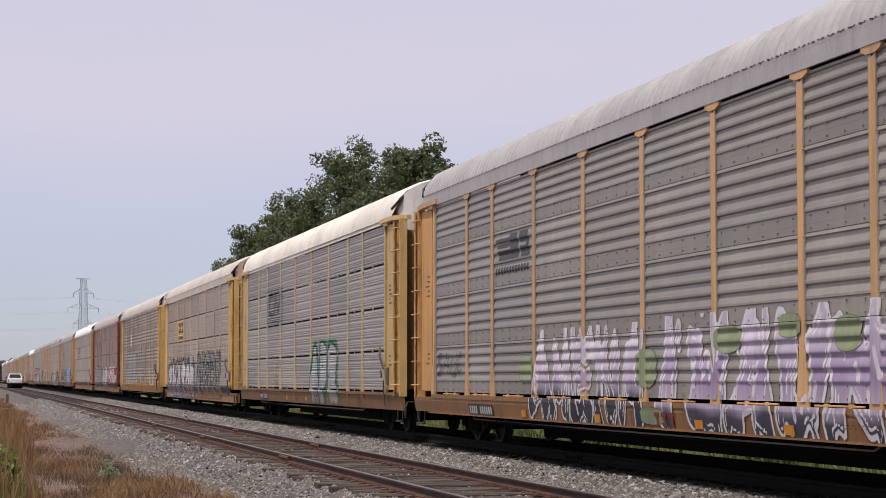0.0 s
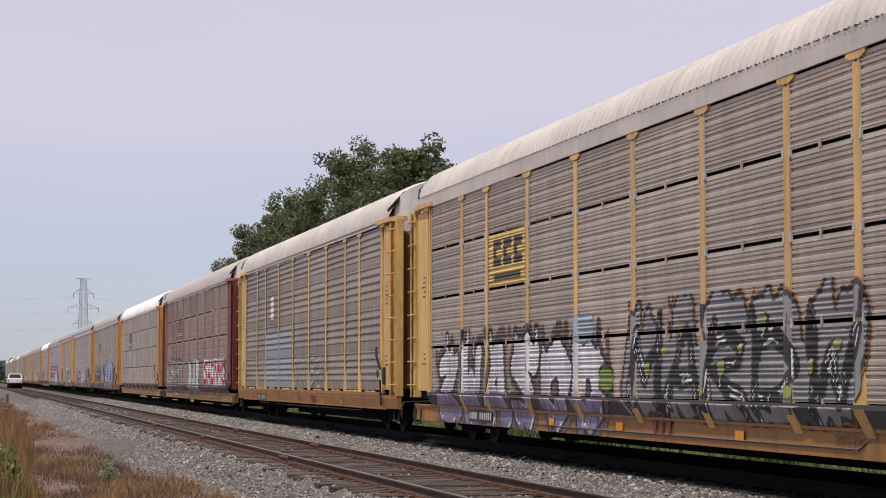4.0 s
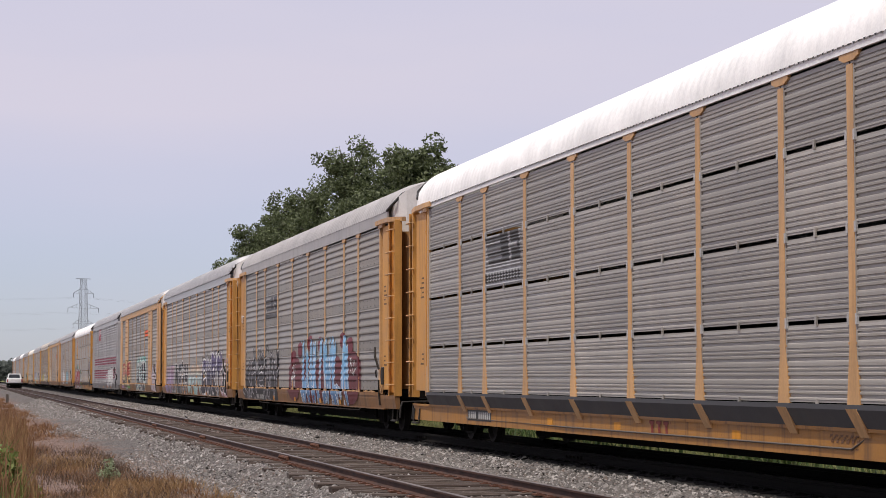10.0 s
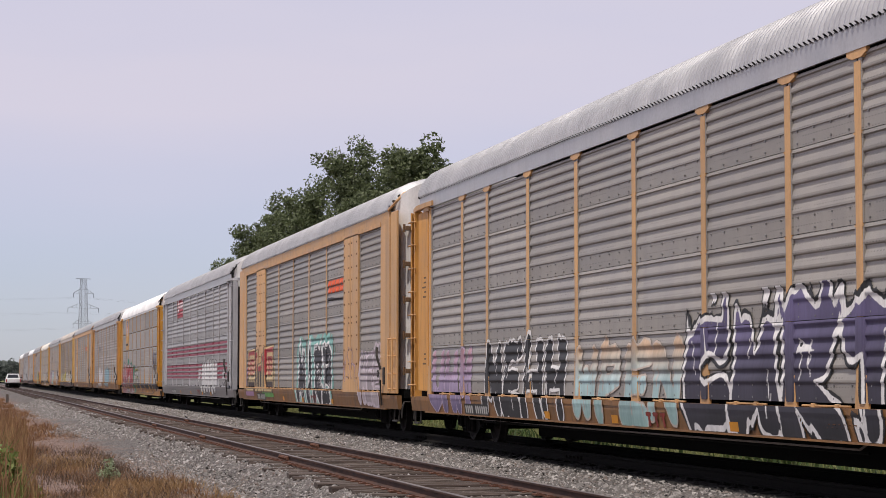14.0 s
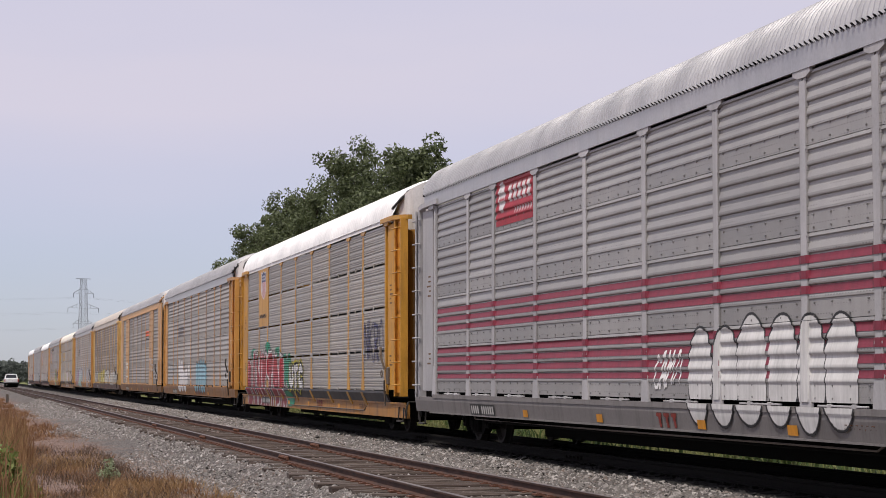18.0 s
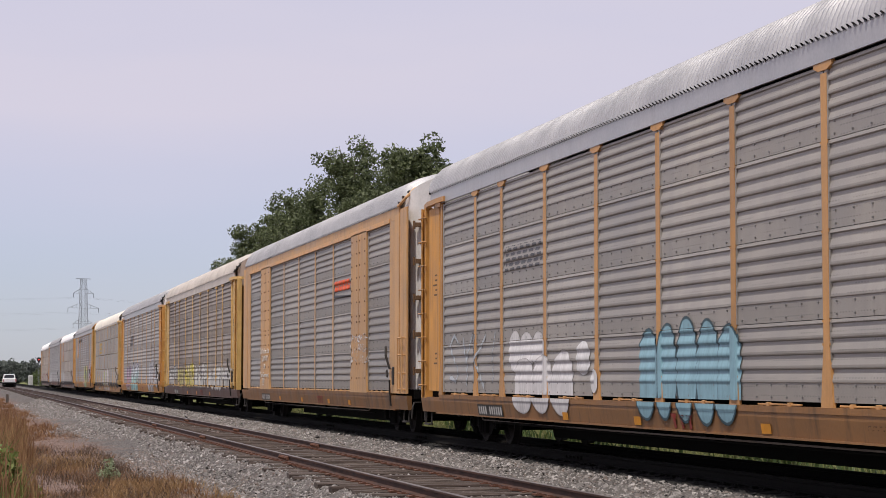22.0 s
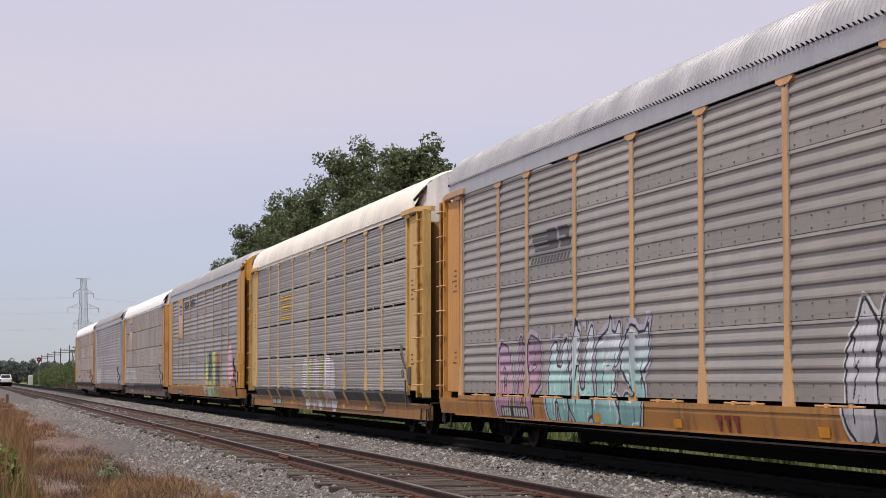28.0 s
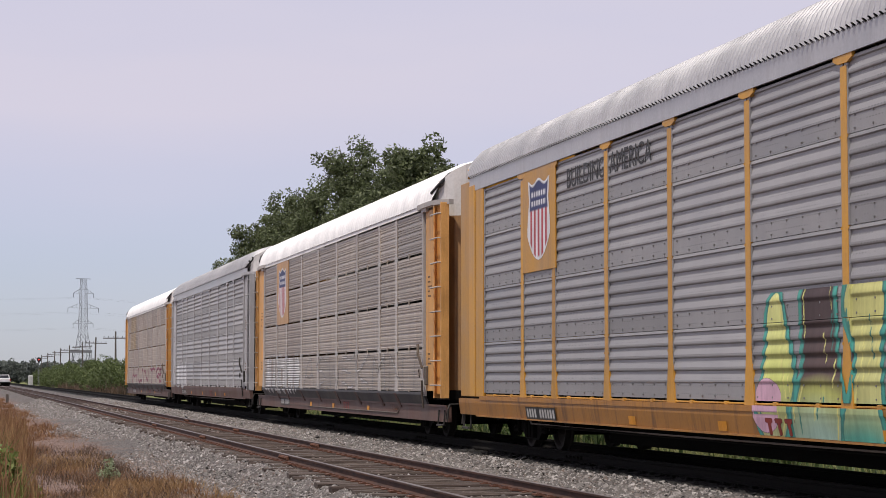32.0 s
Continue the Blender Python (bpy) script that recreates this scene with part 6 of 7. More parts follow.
RUSTY = (0.10, 0.055, 0.03)
YELLOW = paint("faded_orange_yellow", (0.54, 0.31, 0.135), RUSTY, 0.45, 0.5)
TAN = paint("faded_tan_yellow", (0.55, 0.38, 0.16), RUSTY, 0.3, 0.5)
AMBER = paint("amber_yellow", (0.46, 0.24, 0.085), RUSTY, 0.35, 0.5)
BRIGHT = paint("lemon_yellow", (0.60, 0.37, 0.12), RUSTY, 0.5, 0.5)
GOLDEN = paint("golden_yellow", (0.48, 0.24, 0.03), RUSTY, 0.4, 0.45)
MAROON = paint("maroon_red", (0.13, 0.024, 0.019), (0.05, 0.02, 0.015), 0.4, 0.55)
BRICK = paint("faded_red", (0.34, 0.085, 0.06), (0.08, 0.03, 0.02), 0.4, 0.6)
PALE_POST = paint("pale_grey_post", (0.42, 0.39, 0.37), (0.15, 0.12, 0.1), 0.4, 0.6)
SILVERY = paint("silver_grey_paint", (0.40, 0.39, 0.40), (0.1, 0.08, 0.07), 0.35, 0.5)
ROOF_GREY = paint("grey_roof", (0.40, 0.385, 0.38), (0.16, 0.13, 0.11), 0.4, 0.5, 0.2, random_tone=0)
ROOF_SILVER = paint("silver_roof", (0.44, 0.435, 0.445), (0.2, 0.18, 0.17), 0.25, 0.38, 0.45, random_tone=0)
ROOF_TAN = paint("pale_tan_roof", (0.50, 0.455, 0.42), (0.25, 0.2, 0.16), 0.4, 0.6, random_tone=0)
ROOF_ROSE = paint("rosy_grey_roof", (0.42, 0.375, 0.36), (0.22, 0.18, 0.16), 0.4, 0.6, random_tone=0)
ROOF_WHITE = paint("white_roof", (0.86, 0.85, 0.84), (0.5, 0.46, 0.42), 0.07, 0.5, random_tone=0)
ROOF_CREAM = paint("cream_roof", (0.74, 0.69, 0.60), (0.4, 0.34, 0.26), 0.2, 0.5, random_tone=0)
CAP_WHITE = paint("pale_end_cap", (0.60, 0.58, 0.57), (0.2, 0.15, 0.12), 0.4, 0.5)
CAP_TAN = paint("tan_end_cap", (0.40, 0.31, 0.25), (0.15, 0.1, 0.08), 0.4, 0.6)
SILL_BROWN = paint("rusty_brown_sill", (0.215, 0.103, 0.035), (0.035, 0.028, 0.02), 0.85, 0.6)
SILL_YELLOW = paint("rusty_yellow_sill", (0.33, 0.15, 0.03), (0.075, 0.036, 0.02), 1.0, 0.55)
SILL_GREY = paint("grey_sill", (0.19, 0.175, 0.17), (0.05, 0.045, 0.04), 0.6, 0.6)
SILL_RED = paint("dark_red_brown_sill", (0.105, 0.058, 0.046), (0.035, 0.03, 0.025), 0.6, 0.6)

# Door paints: the end colours darkened for grime and the shade between cars.
for key, tone in ((YELLOW, (0.285, 0.158, 0.065)), (TAN, (0.270, 0.180, 0.075)), (AMBER, (0.285, 0.143, 0.045)), (BRIGHT, (0.255, 0.158, 0.053)), (GOLDEN, (0.360, 0.180, 0.027)), (MAROON, (0.105, 0.026, 0.019)), (SILVERY, (0.150, 0.138, 0.135))):
    DOOR[key] = paint("grimy_" + key.name, tone, (0.05, 0.03, 0.02), 0.8, 0.6)
P_GREY_RIB = panel_metal("grey_ribbed_sheet", (0.272, 0.243, 0.212), (0.155, 0.16, 0.15), 0.55, True)
P_LIGHT_RIB = panel_metal("light_grey_ribbed_sheet", (0.312, 0.286, 0.256), (0.19, 0.178, 0.172), 0.45, True)
P_SILVER_RIB = panel_metal("silver_ribbed_sheet", (0.302, 0.292, 0.286), (0.20, 0.192, 0.19), 0.4, True)
P_BROWN_RIB = panel_metal("browned_ribbed_sheet", (0.250, 0.200, 0.150), (0.10, 0.066, 0.046), 0.9, True)
P_GREY = panel_metal("grey_slotted_sheet", (0.352, 0.325, 0.292), (0.26, 0.245, 0.24), 0.45, False)
P_BROWN = panel_metal("browned_slotted_sheet", (0.42, 0.36, 0.295), (0.27, 0.19, 0.15), 0.8, False)
P_UMBER = panel_metal("umber_slotted_sheet", (0.315, 0.236, 0.18), (0.105, 0.055, 0.037), 1.0, False)
P_TAN = panel_metal("tan_slotted_sheet", (0.40, 0.352, 0.30), (0.26, 0.2, 0.17), 0.7, False)
P_BLUE_RIB = panel_metal("bluish_grey_ribbed_sheet", (0.256, 0.250, 0.254), (0.2, 0.195, 0.195), 0.4, True)

GRIMY, DEEP = {}, {}
for key, tone in ((YELLOW, (0.56, 0.29, 0.09)), (TAN, (0.50, 0.33, 0.13)), (AMBER, (0.54, 0.26, 0.06)), (BRIGHT, (0.57, 0.36, 0.12)), (GOLDEN, (0.55, 0.265, 0.03))):
    GRIMY[key] = paint("grimy_end_" + key.name, tone, (0.16, 0.075, 0.03), 0.6, 0.55, scale=1.6)
    DOOR[GRIMY[key]] = DOOR[key]
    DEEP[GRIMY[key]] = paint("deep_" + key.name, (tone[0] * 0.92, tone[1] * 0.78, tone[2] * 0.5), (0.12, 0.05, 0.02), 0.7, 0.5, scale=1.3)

INK = plain("black_stencil_paint", (0.03, 0.03, 0.032), 0.6)
CHALK = plain("white_chalk_paint", (0.66, 0.64, 0.60), 0.8)

WHITE, BLACK = (0.74, 0.72, 0.71), (0.02, 0.02, 0.022)
GREEN, WINE = (0.03, 0.25, 0.12), (0.13, 0.025, 0.03)

CARS = [
    # style, sheets, posts, roof, roof style, ends, end cap, sill, label, end form
    ("rib", P_GREY_RIB, YELLOW, ROOF_GREY, "mid", YELLOW, CAP_WHITE, SILL_BROWN, "grey ribbed autorack car with orange posts and purple graffiti", "ladder"),
    ("slot", P_GREY, TAN, ROOF_CREAM, "smooth", TAN, CAP_WHITE, SILL_BROWN, "grey autorack car with cream roof and green graffiti", "ladder"),
    ("slot", P_BROWN, BRIGHT, ROOF_TAN, "mid", BRIGHT, CAP_TAN, SILL_YELLOW, "weathered autorack car with yellow posts and large graffiti", "ladder"),
    ("rib", P_BROWN_RIB, BRIGHT, ROOF_TAN, "smooth", BRIGHT, CAP_WHITE, SILL_YELLOW, "browned ribbed autorack car with yellow posts and white scrawls", "ladder"),
    ("slot", P_UMBER, BRICK, ROOF_ROSE, "smooth", MAROON, CAP_WHITE, SILL_YELLOW, "browned autorack car with red posts and red-white graffiti", "ladder"),
    ("slot", P_GREY, YELLOW, ROOF_WHITE, "smooth", AMBER, CAP_WHITE, SILL_YELLOW, "grey autorack car with white roof and golden ends", "ladder"),
    ("rib", P_GREY_RIB, YELLOW, ROOF_GREY, "mid", AMBER, CAP_WHITE, SILL_BROWN, "grey ribbed autorack car with blue and wine-red graffiti", "ladder"),
    ("rib", P_LIGHT_RIB, YELLOW, ROOF_SILVER, "deep", AMBER, CAP_WHITE, SILL_BROWN, "light grey ribbed autorack car with many-coloured graffiti", "ladder"),
    ("rib", P_GREY_RIB, YELLOW, ROOF_SILVER, "deep", YELLOW, CAP_WHITE, SILL_BROWN, "orange plated autorack car with teal and black graffiti", "plated"),
    ("rib", P_SILVER_RIB, SILVERY, ROOF_SILVER, "deep", SILVERY, CAP_WHITE, SILL_GREY, "silver-grey autorack car with dark red stripes", "ladder"),
    ("slot", P_GREY, GOLDEN, ROOF_WHITE, "smooth", GOLDEN, CAP_WHITE, SILL_YELLOW, "grey autorack car with golden posts, white roof and red graffiti", "ladder"),
    ("rib", P_LIGHT_RIB, AMBER, ROOF_SILVER, "deep", AMBER, CAP_WHITE, SILL_BROWN, "grey ribbed autorack car with white and pale blue graffiti", "ladder"),
    ("rib", P_GREY_RIB, YELLOW, ROOF_SILVER, "deep", YELLOW, CAP_WHITE, SILL_BROWN, "orange plated autorack car with chalked words", "plated"),
    ("rib", P_BROWN_RIB, BRIGHT, ROOF_TAN, "deep", BRIGHT, CAP_TAN, SILL_RED, "browned ribbed autorack car with yellow and white graffiti", "ladder"),
    ("rib", P_LIGHT_RIB, YELLOW, ROOF_SILVER, "deep", AMBER, CAP_WHITE, SILL_YELLOW, "grey ribbed autorack car with pink, aqua and white graffiti", "ladder"),
    ("slot", P_GREY, BRIGHT, ROOF_CREAM, "smooth", BRIGHT, CAP_WHITE, SILL_YELLOW, "grey autorack car with cream roof and pale yellow ends", "ladder"),
    ("rib", P_BLUE_RIB, GOLDEN, ROOF_SILVER, "deep", SILVERY, GOLDEN, SILL_YELLOW, "grey ribbed autorack car with golden ends and green graffiti", "flush"),
    ("slot", P_TAN, PALE_POST, ROOF_WHITE, "smooth", YELLOW, CAP_WHITE, SILL_RED, "pinkish grey autorack car with white roof and white scrawls", "ladder"),
    ("rib", P_SILVER_RIB, SILVERY, ROOF_SILVER, "deep", SILVERY, CAP_WHITE, SILL_RED, "silver autorack car with pale posts", "ladder"),
    ("slot", P_BROWN, PALE_POST, ROOF_WHITE, "smooth", AMBER, CAP_WHITE, SILL_RED, "tan autorack car with white roof at the train's tail", "ladder"),
]
TRAIN = []
for i, spec in enumerate(CARS):
    spec = (*spec[:5], GRIMY.get(spec[5], spec[5]), *spec[6:])
    TRAIN.append(autorack(i, *spec[:9], ends=spec[9], bulge=i in (2, 4, 5, 10, 15, 17, 19)))
STYLE = [c[0] for c in CARS]



def bars_mark(u, v):
    """Three slanted block marks."""
    rgb = np.zeros((*u.shape, 3))
    rgb[:] = (0.22, 0.03, 0.02)
    s = (u + 0.06 * v) * 3
    on = (s % 1 > 0.12) & (s % 1 < 0.9) & ((v > 0.68) | (np.abs(s % 1 - 0.5) < 0.16))
    return rgb, on & (v > 0.05) & (v < 0.95)


# ---------------------------------------------------------------- logos, lettering and graffiti
# dark red bands along the silver-grey car
for z0, z1 in ((1.24, 1.33), (1.40, 1.50), (1.57, 1.67), (1.745, 1.845), (2.20, 2.295), (2.375, 2.47), (2.55, 2.645)):
    patch("stripe", "rib", TRAIN[9], SIDE_END - 0.05, -SIDE_END + 0.05, z0, z1, lambda u, v: (np.zeros((*u.shape, 3)) + (0.21, 0.027, 0.048), np.abs(v - 0.5) < 2), "dark red painted band")
EXCESS_BACK = plain("white_sign", (0.6, 0.58, 0.56), 0.6)
for i, t in enumerate(TRAIN):
    if i in (3, 4, 7, 8, 12, 13, 16):
        sign = put("sign", Build().box(-0.98, -0.1, -13.60, -13.59, 4.62, 4.95).mesh("sign"), EXCESS_BACK, t, "white sign on the car's end")
        cu = bpy.data.curves.new("letters", "FONT")
        cu.body, cu.size, cu.extrude = "EXCESS\nHEIGHT", 0.15, 0.001
        tmp = bpy.data.objects.new("letters", cu)
        scene.collection.objects.link(tmp)
        me = bpy.data.meshes.new_from_object(tmp.evaluated_get(bpy.context.evaluated_depsgraph_get()))
        bpy.data.objects.remove(tmp)
        me.materials.clear()
        put("lettering", me, INK, sign, at=pose(-0.92, -13.605, 4.81, 90, 0, 0))
lettering("BUILDING", 0.45, TRAIN[16], 6.36, 4.28, INK, "dark faded words", 0.012)
lettering("AMERICA", 0.46, TRAIN[16], 4.1, 4.3, INK, "dark faded words", 0.012)
for k, (words, size, y) in enumerate((("Do You Love Your", 0.25, 8.98), ("COUNTRY", 0.27, 8.65), ("OR", 0.25, 8.2), ("Your Government", 0.24, 8.95), ("????", 0.33, 8.5))):
    lettering(words, size, TRAIN[12], y, 2.04 - 0.255 * k, CHALK, "white hand-chalked words", 0.062, lean=0.2)
lettering("BUILDING AMERICA", 0.17, TRAIN[10], 8.78, 3.2, INK, "small dark words", 0.036)

LILAC_FADE = [(0.0, (0.03, 0.03, 0.04)), (0.30, (0.06, 0.055, 0.075)), (0.40, (0.30, 0.26, 0.33)), (0.55, (0.46, 0.36, 0.48)), (1.0, (0.60, 0.54, 0.60))]
PURPLE_FADE = [(0.0, (0.04, 0.04, 0.05)), (0.13, (0.06, 0.05, 0.08)), (0.24, (0.44, 0.36, 0.46)), (0.55, (0.30, 0.22, 0.36)), (1.0, (0.52, 0.45, 0.55))]
GREEN_MIST = (0.24, 0.28, 0.16)
patch("logo", STYLE[0], TRAIN[0], 6.82, 4.54, 3.03, 3.85, bars_logo((0.05, 0.05, 0.055)), "dark striped railway logo")
patch("logo_ground", STYLE[1], TRAIN[1], 7.12, 3.92, 2.82, 4.05, block((0.25, 0.25, 0.255)), "grey painted ground of a logo")
patch("logo", STYLE[1], TRAIN[1], 6.97, 4.06, 2.9, 3.97, loop_logo((0.06, 0.06, 0.065)), "dark looped railway logo")
patch("logo", STYLE[2], TRAIN[2], 6.92, 4.37, 2.9, 3.9, box_logo((0.70, 0.50, 0.16), (0.06, 0.05, 0.045)), "yellow box logo with dark marks")
patch("repaint", STYLE[3], TRAIN[3], 6.99, 1.49, 0.9, 2.7, block((0.255, 0.265, 0.275)), "fresh bluish grey repainted area")
patch("logo", STYLE[3], TRAIN[3], 6.1, 5.25, 3.06, 3.81, white_oval, "white oval mark with red edge")
patch("logo", STYLE[4], TRAIN[4], 7.01, 4.27, 2.91, 3.91, bars_logo((0.12, 0.09, 0.08), (0.36, 0.25, 0.20)), "brown box with dark striped logo")
patch("logo", STYLE[5], TRAIN[5], 6.99, 4.55, 2.91, 3.95, bars_logo((0.07, 0.07, 0.07), (0.38, 0.38, 0.385)), "dark striped railway logo on grey")
patch("logo", STYLE[6], TRAIN[6], 6.93, 4.43, 3.08, 3.84, bars_logo((0.05, 0.05, 0.055)), "dark striped railway logo")
patch("logo", STYLE[8], TRAIN[8], -4.47, -6.88, 3.2, 3.84, orange_mark, "orange slanted block logo over dark swoosh")
patch("logo", STYLE[9], TRAIN[9], 6.9, 4.37, 3.98, 4.92, red_board, "red board with white emblem")
patch("logo", STYLE[10], TRAIN[10], 8.96, 6.95, 2.92, 4.9, lambda u, v: shield_logo((u - 0.5) * 1.2 + 0.5, (v - 0.38) / 0.6), "yellow plate with red, white and blue shield", GOLDEN)
patch("logo", STYLE[11], TRAIN[11], 6.85, 4.48, 3.14, 3.58, stencil_bars((0.09, 0.09, 0.1)), "faded dark lettering")
patch("logo", STYLE[12], TRAIN[12], -4.42, -6.78, 3.25, 3.77, orange_mark, "orange slanted block logo over dark swoosh")
patch("logo", STYLE[14], TRAIN[14], 6.82, 4.5, 3.12, 3.75, bars_logo((0.06, 0.06, 0.065)), "dark striped railway logo")
patch("logo", STYLE[15], TRAIN[15], 6.49, 4.66, 2.97, 3.79, marks_logo((0.62, 0.40, 0.02)), "yellow block marks over a bar")
patch("logo", STYLE[16], TRAIN[16], 8.95, 6.95, 3.04, 4.84, shield_logo, "golden plate with red, white and blue shield", GOLDEN)
patch("logo", STYLE[17], TRAIN[17], 8.99, 6.72, 2.88, 4.85, shield_logo, "faded plate with red, white and blue shield", YELLOW)
patch("logo", STYLE[19], TRAIN[19], 9.68, 5.99, 2.9, 4.92, block((0.42, 0.33, 0.22)), "tan painted plate")


def on(i, *a, **k):
    return piece(STYLE[i], TRAIN[i], *a, **k)


def scrawl(i, *a, **k):
    return tag(STYLE[i], TRAIN[i], *a, **k)


def bubbles(i, *a, **k):
    return blob(STYLE[i], TRAIN[i], *a, **k)


on(0, 4.47, -1.55, 0.62, 1.95, "AMENA", LILAC_FADE, (0.62, 0.59, 0.62), 3, glint=(0.68, 0.65, 0.67), slant=0.05, fat=1.25, edge=0.05, cast=0.03, spike=0.3, inner=0.035, label="lilac and white graffiti letters, black below")
on(0, -1.7, -10.9, 0.60, 2.0, "IWAUNM", PURPLE_FADE, (0.62, 0.59, 0.62), 8, glint=(0.68, 0.65, 0.67), slant=0.05, fat=1.4, edge=0.07, cast=0.05, spike=0.3, inner=0.045, label="purple and white graffiti letters, black below")
for k, (a, c, z0, z1) in enumerate(((5.3, 4.3, 1.15, 1.7), (-1.1, -2.0, 1.1, 1.7), (-1.4, -2.4, 0.58, 0.86), (-4.3, -5.2, 1.55, 1.95), (-6.4, -7.1, 1.7, 2.05), (-8.0, -8.7, 1.5, 2.0))):
    bubbles(0, a, c, z0, z1, GREEN_MIST, None, 4 + k, "pale green spray patch", 1)
scrawl(0, 11.63, 9.33, 1.28, 1.76, "SAUC", (0.1, 0.1, 0.11), 21, label="thin dark scrawl")
on(1, -1.34, -5.66, 0.60, 2.17, "APR", [(0.0, (0.20, 0.20, 0.20)), (0.22, (0.36, 0.36, 0.37)), (1.0, (0.44, 0.44, 0.45))], (0.03, 0.035, 0.035), 5, halo=GREEN, fat=1.8, edge=0.09, cast=0.13, slant=0.02, label="silver and black graffiti letters edged in green")
scrawl(1, 11.76, 9.2, 1.0, 1.8, "NEM", (0.5, 0.5, 0.5), 22, width=0.03, label="faint white scrawl")
scrawl(1, 5.6, 4.6, 0.98, 2.0, "RI", (0.60, 0.5, 0.3), 23, width=0.045, label="faded cream scrawl")
on(2, 11.21, -0.2, 0.40, 2.0, "ZWASOD", [(0.0, (0.16, 0.14, 0.22)), (0.35, (0.34, 0.28, 0.44)), (0.5, (0.60, 0.58, 0.60)), (1.0, (0.62, 0.62, 0.64))], BLACK, 7, halo=(0.15, 0.10, 0.09), glint=WHITE, fat=1.45, edge=0.075, cast=0.12, spike=0.2, label="white, lilac and black graffiti letters on dark brown")
bubbles(2, 0.25, -0.45, 0.98, 1.5, (0.22, 0.30, 0.06), (0.02, 0.03, 0.02), 5, "lime green graffiti shape", 1, 0.06)
bubbles(2, 1.6, 0.5, 1.75, 2.3, (0.36, 0.43, 0.48), (0.32, 0.42, 0.49), 6, "pale blue spray patch", 1, 0.05)
on(2, -0.95, -9.26, 0.84, 2.25, "MARDW", (0.27, 0.27, 0.275), (0.05, 0.05, 0.05), 9, fat=1.9, edge=0.07, spike=0.16, halo=(0.42, 0.17, 0.03), cast=0.02, drip=False, label="grey graffiti ground edged in orange")
bubbles(2, -1.2, -9.1, 0.86, 1.85, (0.27, 0.27, 0.275), None, 77, "grey graffiti ground", 6)
on(2, -1.15, -9.1, 0.80, 2.1, "MARDW", (0.025, 0.025, 0.025), (0.05, 0.05, 0.05), 19, glint=(0.6, 0.6, 0.62), fat=0.68, edge=0.03, spike=0.3, drip=False, label="spiky black graffiti letters on grey")
for k in range(11):
    a, z = -1.2 - 0.72 * k, 1.0 + 0.27 * (k * 5 % 4)
    bubbles(2, a, a - 0.16 - 0.05 * (k % 3), z, z + 0.17 + 0.06 * (k % 2), (0.28, 0.32, 0.10), None, 60 + k, "lime spray fleck", 1)
scrawl(3, 11.68, 9.84, 0.98, 1.8, "UO", (0.48, 0.46, 0.45), 31, width=0.024, label="white scrawl")
scrawl(3, 9.12, 7.27, 0.98, 1.91, "AHR", (0.40, 0.39, 0.38), 32, width=0.018, label="white scrawl")
scrawl(3, 1.3, -0.88, 0.98, 1.88, "SOR", (0.48, 0.46, 0.45), 33, width=0.028, label="white outline graffiti")
scrawl(3, -1.63, -4.22, 0.98, 1.88, "BEN", (0.48, 0.46, 0.45), 34, width=0.03, label="white outline graffiti")
on(4, 11.82, 4.17, 0.72, 2.12, "ROPATY", [(0.0, (0.22, 0.22, 0.22)), (0.5, (0.36, 0.35, 0.34)), (1.0, (0.30, 0.28, 0.27))], BLACK, 12, fat=1.7, edge=0.075, glint=WHITE, spike=0.06, label="grey and black graffiti letters")
bubbles(4, 8.3, 7.4, 0.98, 1.35, (0.42, 0.34, 0.08), BLACK, 7, "yellow graffiti shape", 1, 0.05)
on(4, 1.81, -2.44, 0.68, 2.07, "BAR", [(0.0, (0.24, 0.24, 0.24)), (0.3, (0.55, 0.55, 0.55)), (1.0, (0.56, 0.56, 0.56))], BLACK, 13, fat=1.75, edge=0.06, label="white and black graffiti letters")
on(4, -4.23, -11.2, 0.94, 2.13, "SADNMC", (0.40, 0.03, 0.075), (0.22, 0.03, 0.05), 14, halo=(0.68, 0.64, 0.64), ground=(-0.01, 0.02, 0.97, 1.0), fat=0.62, edge=0.02, cast=0.03, slant=0.05, spike=0.12, label="red graffiti letters on a white ground")
on(6, 11.9, 3.9, 0.57, 2.2, "KREWY", (0.022, 0.02, 0.022), (0.58, 0.56, 0.57), 15, fat=0.85, halo=(0.022, 0.02, 0.022), ground=(0.02, -0.02, 0.98, 0.66), edge=0.04, spike=0.3, cast=0.04, label="black graffiti letters outlined in white")
bubbles(6, 2.0, -9.4, 0.56, 2.0, WINE, None, 16, "wine-red graffiti ground", 5)
for k, (a, z) in enumerate(((0.3, 2.05), (-1.5, 2.2), (-3.2, 2.15), (-6.6, 2.2), (-7.6, 2.05), (1.4, 1.85))):
    bubbles(6, a, a - 0.75, z - 0.22, z + 0.28, (0.16, 0.02, 0.03), None, 80 + k, "wine-red spray dot", 1)
on(6, -0.45, -7.9, 0.60, 2.28, "UMIWLA", [(0.0, (0.07, 0.14, 0.27)), (0.3, (0.14, 0.30, 0.52)), (1.0, (0.22, 0.44, 0.66))], (0.55, 0.60, 0.66), 17, fat=1.3, glint=WHITE, edge=0.035, spike=0.4, slant=0.08, label="blue graffiti letters outlined in white")
scrawl(6, -7.9, -8.9, 1.31, 1.76, "YUP", WHITE, 36, label="white scrawl")
scrawl(6, 1.35, 0.75, 0.98, 1.72, "AH", WHITE, 38, label="white scrawl")
scrawl(6, 12.92, 12.1, 3.17, 3.47, "AE", WHITE, 37, label="white scrawl")
